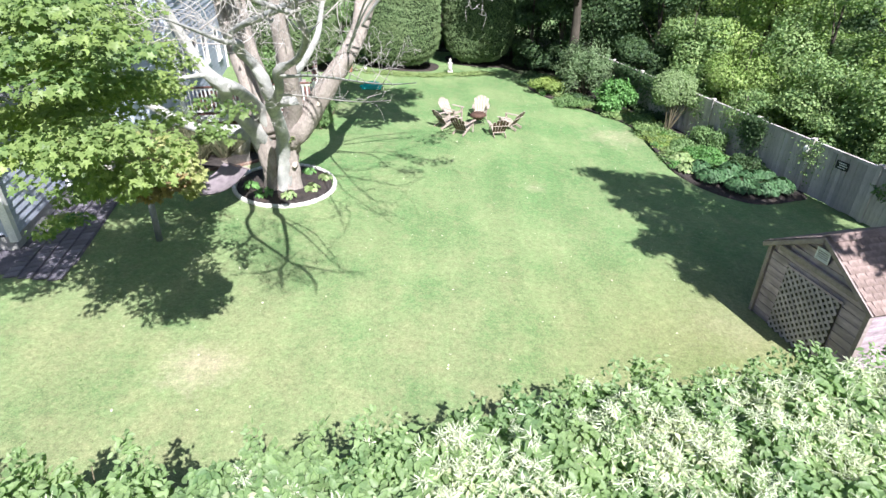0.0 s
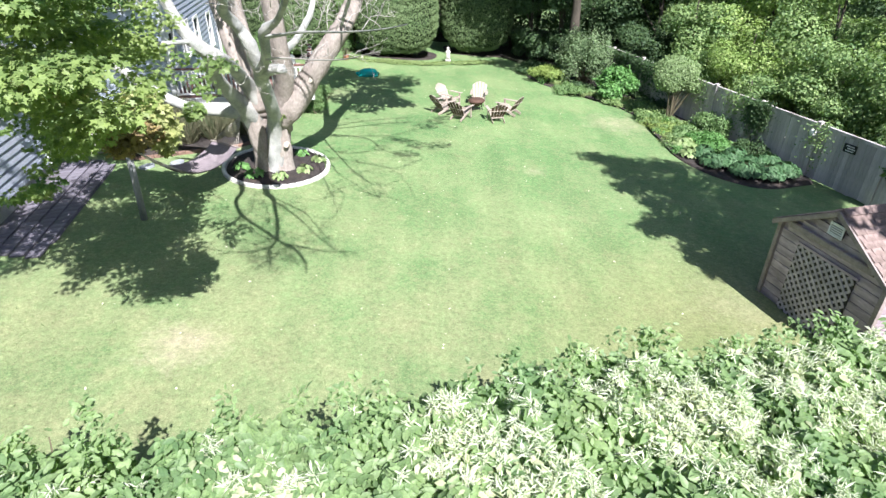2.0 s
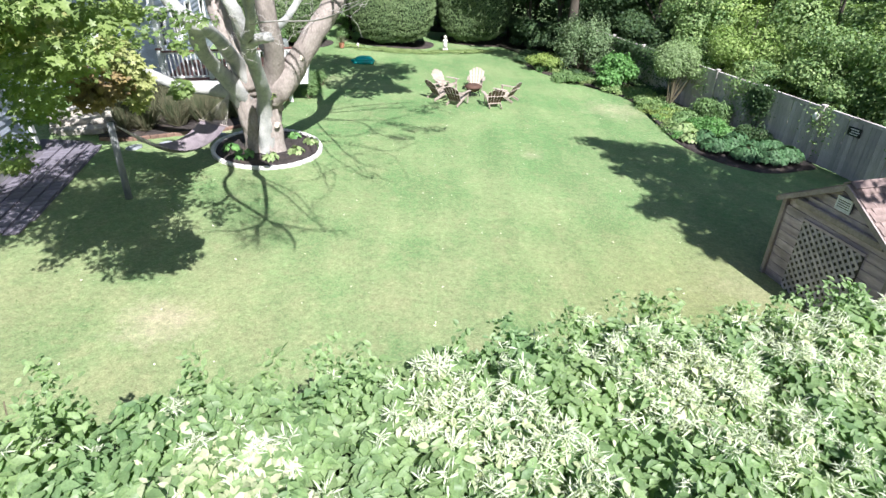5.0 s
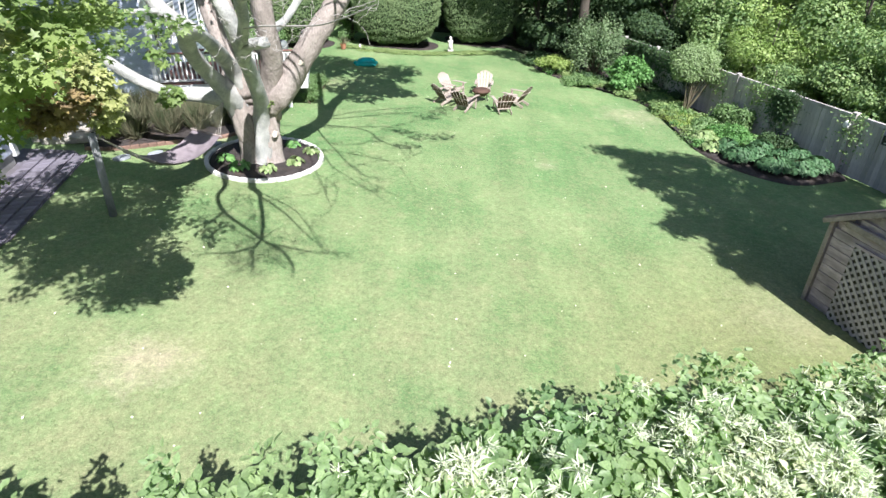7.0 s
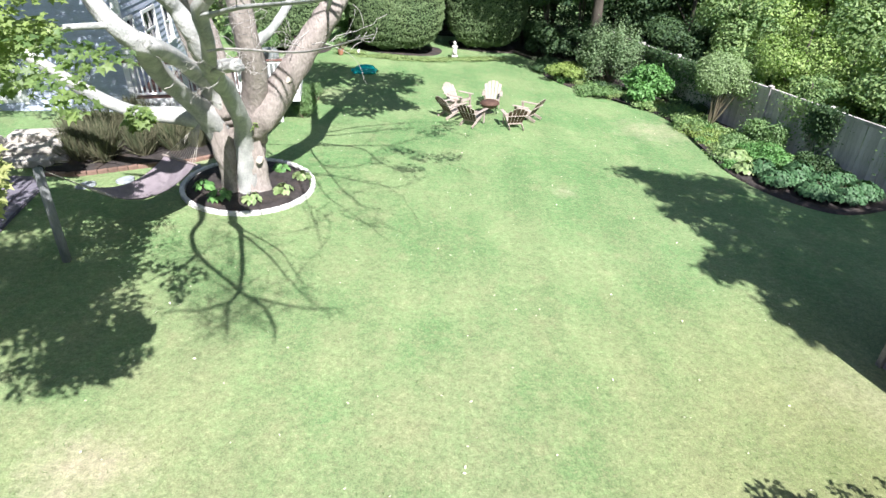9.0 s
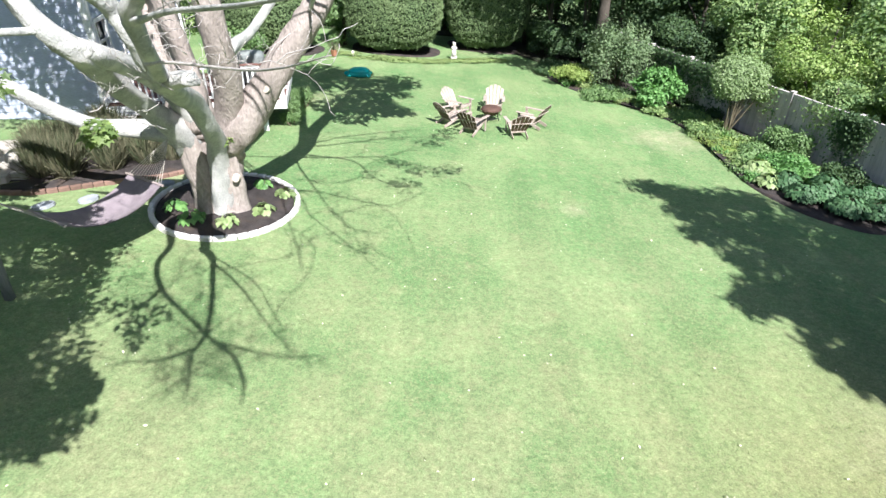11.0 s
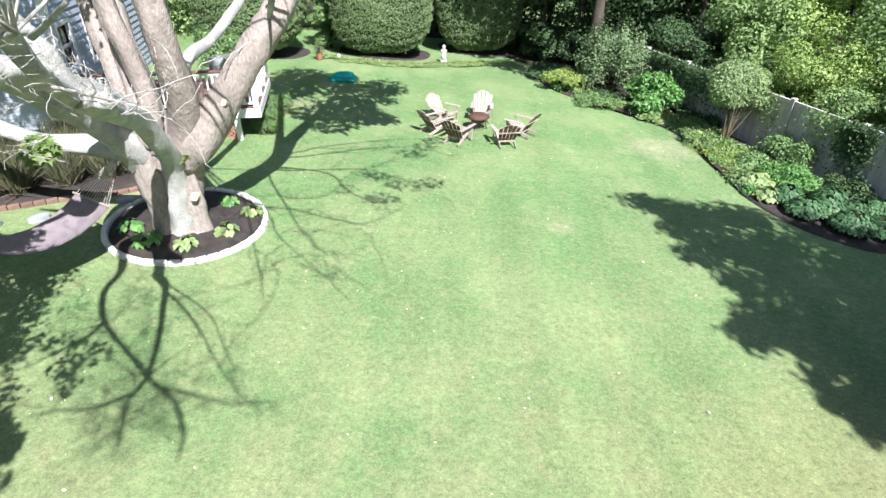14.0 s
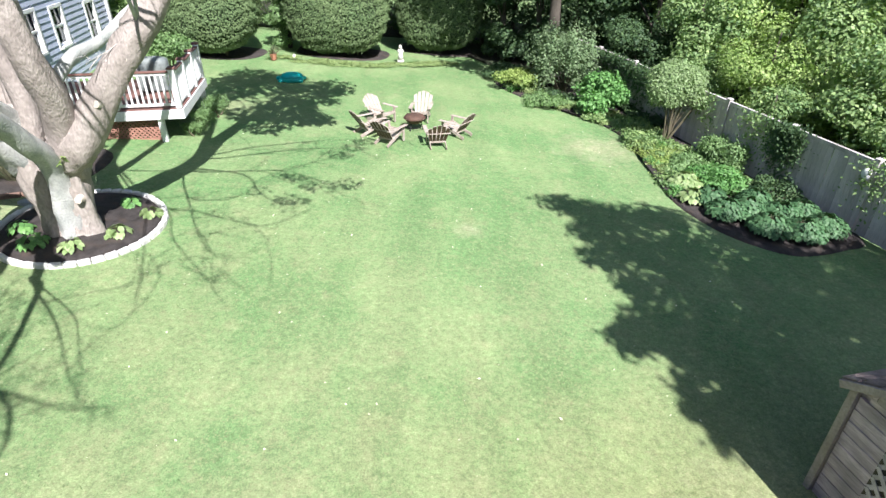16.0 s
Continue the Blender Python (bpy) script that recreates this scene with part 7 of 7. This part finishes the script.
for x, y, h, r, n, mat, lab, size in (
        (12.4, 24.0, 3.6, 1.7, 4200, "wood_lime", "sunlit yellow-green sapling beyond the fence", 0.125),
        (14.0, 20.6, 3.8, 1.9, 4600, "wood_leaf", "leafy green sapling beyond the fence", 0.16),
        (13.3, 22.4, 2.9, 1.3, 3000, "wood_lime", "sunlit yellow-green sapling beyond the fence", 0.14),
        (15.0, 17.8, 4.2, 2.0, 5000, "wood_leaf", "leafy green sapling beyond the fence", 0.17),
        (11.6, 27.0, 4.6, 2.0, 4800, "wood_leaf", "leafy green tree beyond the fence", 0.17),
        (15.6, 23.5, 6.5, 2.6, 6200, "wood_leaf", "leafy green tree beyond the fence", 0.18),
        (14.4, 27.0, 7.0, 2.8, 6400, "wood_lime", "sunlit yellow-green tree beyond the fence", 0.18),
        (17.6, 20.0, 7.0, 2.8, 6200, "wood_lime", "sunlit yellow-green tree beyond the fence", 0.18),
        (19.0, 24.5, 8.5, 3.2, 6400, "wood_leaf", "tall leafy tree in the wood", 0.2),
        (17.5, 29.5, 9.0, 3.4, 6600, "wood_leaf", "tall leafy tree in the wood", 0.2),
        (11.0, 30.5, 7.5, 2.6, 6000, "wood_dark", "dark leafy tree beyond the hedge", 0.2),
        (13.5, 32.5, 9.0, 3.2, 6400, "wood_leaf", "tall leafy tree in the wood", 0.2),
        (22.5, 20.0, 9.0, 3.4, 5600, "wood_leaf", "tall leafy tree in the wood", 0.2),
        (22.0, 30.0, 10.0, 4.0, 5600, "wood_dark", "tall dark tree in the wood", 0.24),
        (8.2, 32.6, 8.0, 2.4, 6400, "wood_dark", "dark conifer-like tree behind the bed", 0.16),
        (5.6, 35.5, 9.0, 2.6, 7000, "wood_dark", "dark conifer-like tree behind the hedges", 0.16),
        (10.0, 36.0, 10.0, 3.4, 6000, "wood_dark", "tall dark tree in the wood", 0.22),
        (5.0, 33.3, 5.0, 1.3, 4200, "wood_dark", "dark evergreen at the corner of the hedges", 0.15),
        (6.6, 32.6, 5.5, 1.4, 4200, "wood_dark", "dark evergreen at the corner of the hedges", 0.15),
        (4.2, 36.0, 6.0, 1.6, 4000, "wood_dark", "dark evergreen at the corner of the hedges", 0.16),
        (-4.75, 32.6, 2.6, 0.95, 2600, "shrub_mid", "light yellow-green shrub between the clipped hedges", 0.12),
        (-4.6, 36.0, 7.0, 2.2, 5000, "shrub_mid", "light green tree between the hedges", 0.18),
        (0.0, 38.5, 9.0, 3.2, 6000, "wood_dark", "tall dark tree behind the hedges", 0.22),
        (-9.5, 36.5, 8.5, 3.0, 5600, "wood_leaf", "leafy tree behind the hedges", 0.2),
        (-13.0, 33.5, 8.5, 3.0, 5200, "wood_leaf", "leafy tree behind the house", 0.2),
        (16.5, 36.0, 10.0, 3.8, 5600, "wood_dark", "tall dark tree in the wood", 0.24),
        (13.0, 19.0, 2.3, 1.2, 2600, "wood_leaf", "leafy bush behind the fence", 0.13),
        (11.9, 21.7, 2.2, 1.0, 2600, "wood_leaf", "leafy bush behind the fence", 0.13),
        (10.9, 25.2, 2.6, 1.2, 2800, "wood_leaf", "leafy bush behind the fence", 0.13),
        (14.2, 16.0, 2.6, 1.4, 2800, "wood_leaf", "leafy bush behind the fence", 0.14),
        (9.7, 28.5, 3.0, 1.3, 2800, "wood_dark", "dark leafy bush behind the fence", 0.14),
        (16.2, 15.0, 5.0, 2.2, 5000, "wood_leaf", "leafy green tree beyond the fence", 0.18),
        (18.5, 16.5, 7.0, 2.6, 5000, "wood_lime", "sunlit yellow-green tree beyond the fence", 0.18),
        (26.0, 25.5, 11.0, 4.2, 5000, "wood_dark", "tall dark tree in the wood", 0.26)):
    wood_tree(x, y, h, r, int(n * 3.1), mat, lab, 0.06, size * 0.9)
# tall trees beside the shed, whose shade lies on the lawn
def tall_tree(x, y, h, crown, n, label):
    ob = thing("tall_tree", label, "tree", "tall trees beside the shed", at=(x, y, g(x, y)))
    part("trunk", mesh_of("trunk", *tube_arrays(spline([(0, 0, -0.2, 0.3), (0.05, 0.1, h * 0.35, 0.22), (-0.1, 0, h * 0.7, 0.14), (0, 0, h, 0.03)], 6), 10, 0.15), M["bark_dark"], True), None, ob)
    for i, b in enumerate(crown):
        part("limb", mesh_of("limb", *tube_arrays(spline([(0, 0, b[2] * 0.6, 0.11), (b[0] * 0.5, b[1] * 0.5, b[2] * 0.85, 0.07), (b[0], b[1], b[2], 0.02)], 4), 6), M["bark_dark"], True), None, ob)
    tagged(foliage("crown", crown, n, BROAD, 0.17, M["wood_leaf"], ob, "", 0.4, 0.3, 1.2, 0.5), kind="stuff")


def shading(x, y, spots):
    """Clumps of a crown over a tree's foot, from the ground that they shade (x, y, radius)."""
    out = []
    for px, py, r in spots:
        q = over(px, py, rng.uniform(8.2, 9.4))
        out.append((q[0] - x, q[1] - y, q[2] - g(x, y), r * rng.uniform(0.9, 1.1), r * rng.uniform(0.9, 1.1), 0.4 * r))
    return out


tall_tree(9.6, 9.4, 10.0, shading(9.6, 9.4, ((5.15, 18.0, 0.55), (5.8, 17.6, 0.7), (5.65, 16.6, 0.65), (6.6, 17.4, 0.8), (7.5, 17.6, 0.7), (5.55, 15.6, 0.5), (6.4, 15.9, 0.8), (7.4, 16.2, 0.9), (6.0, 14.6, 0.6), (7.0, 14.7, 0.9))), 5200, "tall broad tree beside the fence")
tall_tree(10.4, 6.9, 10.5, shading(10.4, 6.9, ((5.35, 12.95, 0.4), (6.0, 13.3, 0.7), (7.0, 13.2, 0.9), (6.35, 12.45, 0.5), (7.2, 12.1, 0.9), (8.4, 12.9, 1.1), (8.2, 11.2, 1.0), (7.2, 11.0, 0.7), (9.2, 11.6, 1.0), (5.98, 11.95, 0.3), (5.95, 11.45, 0.28), (6.1, 10.95, 0.25))), 10400, "tall broad tree overhanging the shed")
tall_tree(13.6, 8.0, 10.0, shading(13.6, 8.0, ((8.4, 15.2, 1.1), (8.4, 14.2, 1.0), (9.5, 14.0, 1.2), (9.4, 16.0, 1.1), (10.6, 15.2, 1.2), (10.5, 12.6, 1.2), (11.6, 13.8, 1.2), (11.4, 16.2, 1.0), (9.6, 12.6, 1.0), (8.6, 16.9, 0.7))), 13000, "tall broad tree beyond the shed")
# added tree: its crown, above the view, shades the third hedge and the corner
tall_tree(6.9, 31.4, 9.0, [(-2.2 + 2.4 * math.sqrt(rng.uniform(0, 1)) * math.cos(a), -1.0 + 2.4 * math.sqrt(rng.uniform(0, 1)) * math.sin(a), rng.uniform(6.2, 8.6), rng.uniform(0.7, 1.2), rng.uniform(0.7, 1.2), rng.uniform(0.4, 0.7)) for a in np.arange(22) * 2.4] + [(p[0] - 6.9, p[1] - 31.4, p[2], 0.9, 0.9, 0.4) for p in (over(*q, 7.4) for q in ((2.6, 32.4), (3.4, 31.9), (4.1, 31.3), (3.4, 33.0), (4.6, 32.2), (5.2, 31.2), (5.6, 32.6)))], 11000, "added tree with an unseen crown that shades the hedges")


shrub("overhanging_bough", "leafy bough hanging over the fence", (13.5, 14.5), [(-0.3, 0.2, 1.5, 0.6, 0.6, 0.4), (-0.5, 0.5, 1.2, 0.45, 0.45, 0.3), (0.2, -0.5, 1.7, 0.7, 0.7, 0.4)], 1500, 0.15, "wood_leaf", "bough", shape=OVATE)


def far_woods():
    """Woods closing the view all round, as a band of many leaf clumps."""
    n = 44000
    a = rng.uniform(0, 2 * math.pi, n)
    r = rng.uniform(44, 58, n)
    x, y = r * np.cos(a), 14 + r * np.sin(a)
    z = rng.uniform(-1.5, 12, n) + 1.5 * np.sin(a * 9)
    p = np.c_[x, y, z]
    inward = np.c_[-np.cos(a), -np.sin(a), np.full(n, 0.5)] + 0.6 * rng.normal(size=(n, 3))
    v, f = leaf_arrays(SMALL, p, inward, 1.5 * rng.uniform(0.6, 1.4, n))
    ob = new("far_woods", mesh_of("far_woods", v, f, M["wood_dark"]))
    tagged(ob, "dense dark green woods in the distance", "woods", kind="stuff")


far_woods()


# ---- small growth on the lawn ----
rng = np.random.default_rng(18)
def lawn_tufts():
    n = 45000
    x, y = rng.uniform(-8.5, 8.2, n), 5.0 + 23.5 * rng.uniform(0, 1, n) ** 1.7
    ok = ((x - BED_C[0]) / 1.5) ** 2 + ((y - BED_C[1]) / 1.6) ** 2 > 1
    ok &= ~((x < -7.8) & (y < 14.6)) & ~((x < -5.6) & (y > 15.2 - 0.5 * (x + 9)))
    x, y = x[ok], y[ok]
    z = SLOPE_X * x + SLOPE_Y * y
    way = rng.normal(size=(len(x), 3)) * [0.7, 0.7, 0.2] + [0, 0, 0.8]
    v, f = leaf_arrays(BLADE, np.c_[x, y, z], rng.normal(size=way.shape), 0.055 * rng.uniform(0.5, 1.4, len(x)), way)
    tagged(new("lawn_tufts", mesh_of("lawn_tufts", v, f, M["blade"])), "short loose grass blades over the lawn", "grass", kind="stuff")
    n = 430
    x, y = rng.uniform(-6, 7.8, n), rng.uniform(6, 27, n)
    ok = ((x - BED_C[0]) / 1.6) ** 2 + ((y - BED_C[1]) / 1.7) ** 2 > 1
    x, y = x[ok], y[ok]
    z = SLOPE_X * x + SLOPE_Y * y + 0.03
    v, f = leaf_arrays(SMALL, np.c_[x, y, z], rng.normal(size=(len(x), 3)) * 0.4 + [0, 0, 1], 0.042 * rng.uniform(0.5, 1.4, len(x)))
    tagged(new("fallen_leaves", mesh_of("fallen_leaves", v, f, M["fallen"])), "scattered small pale fallen leaves on the lawn", "leaves", kind="stuff")


lawn_tufts()
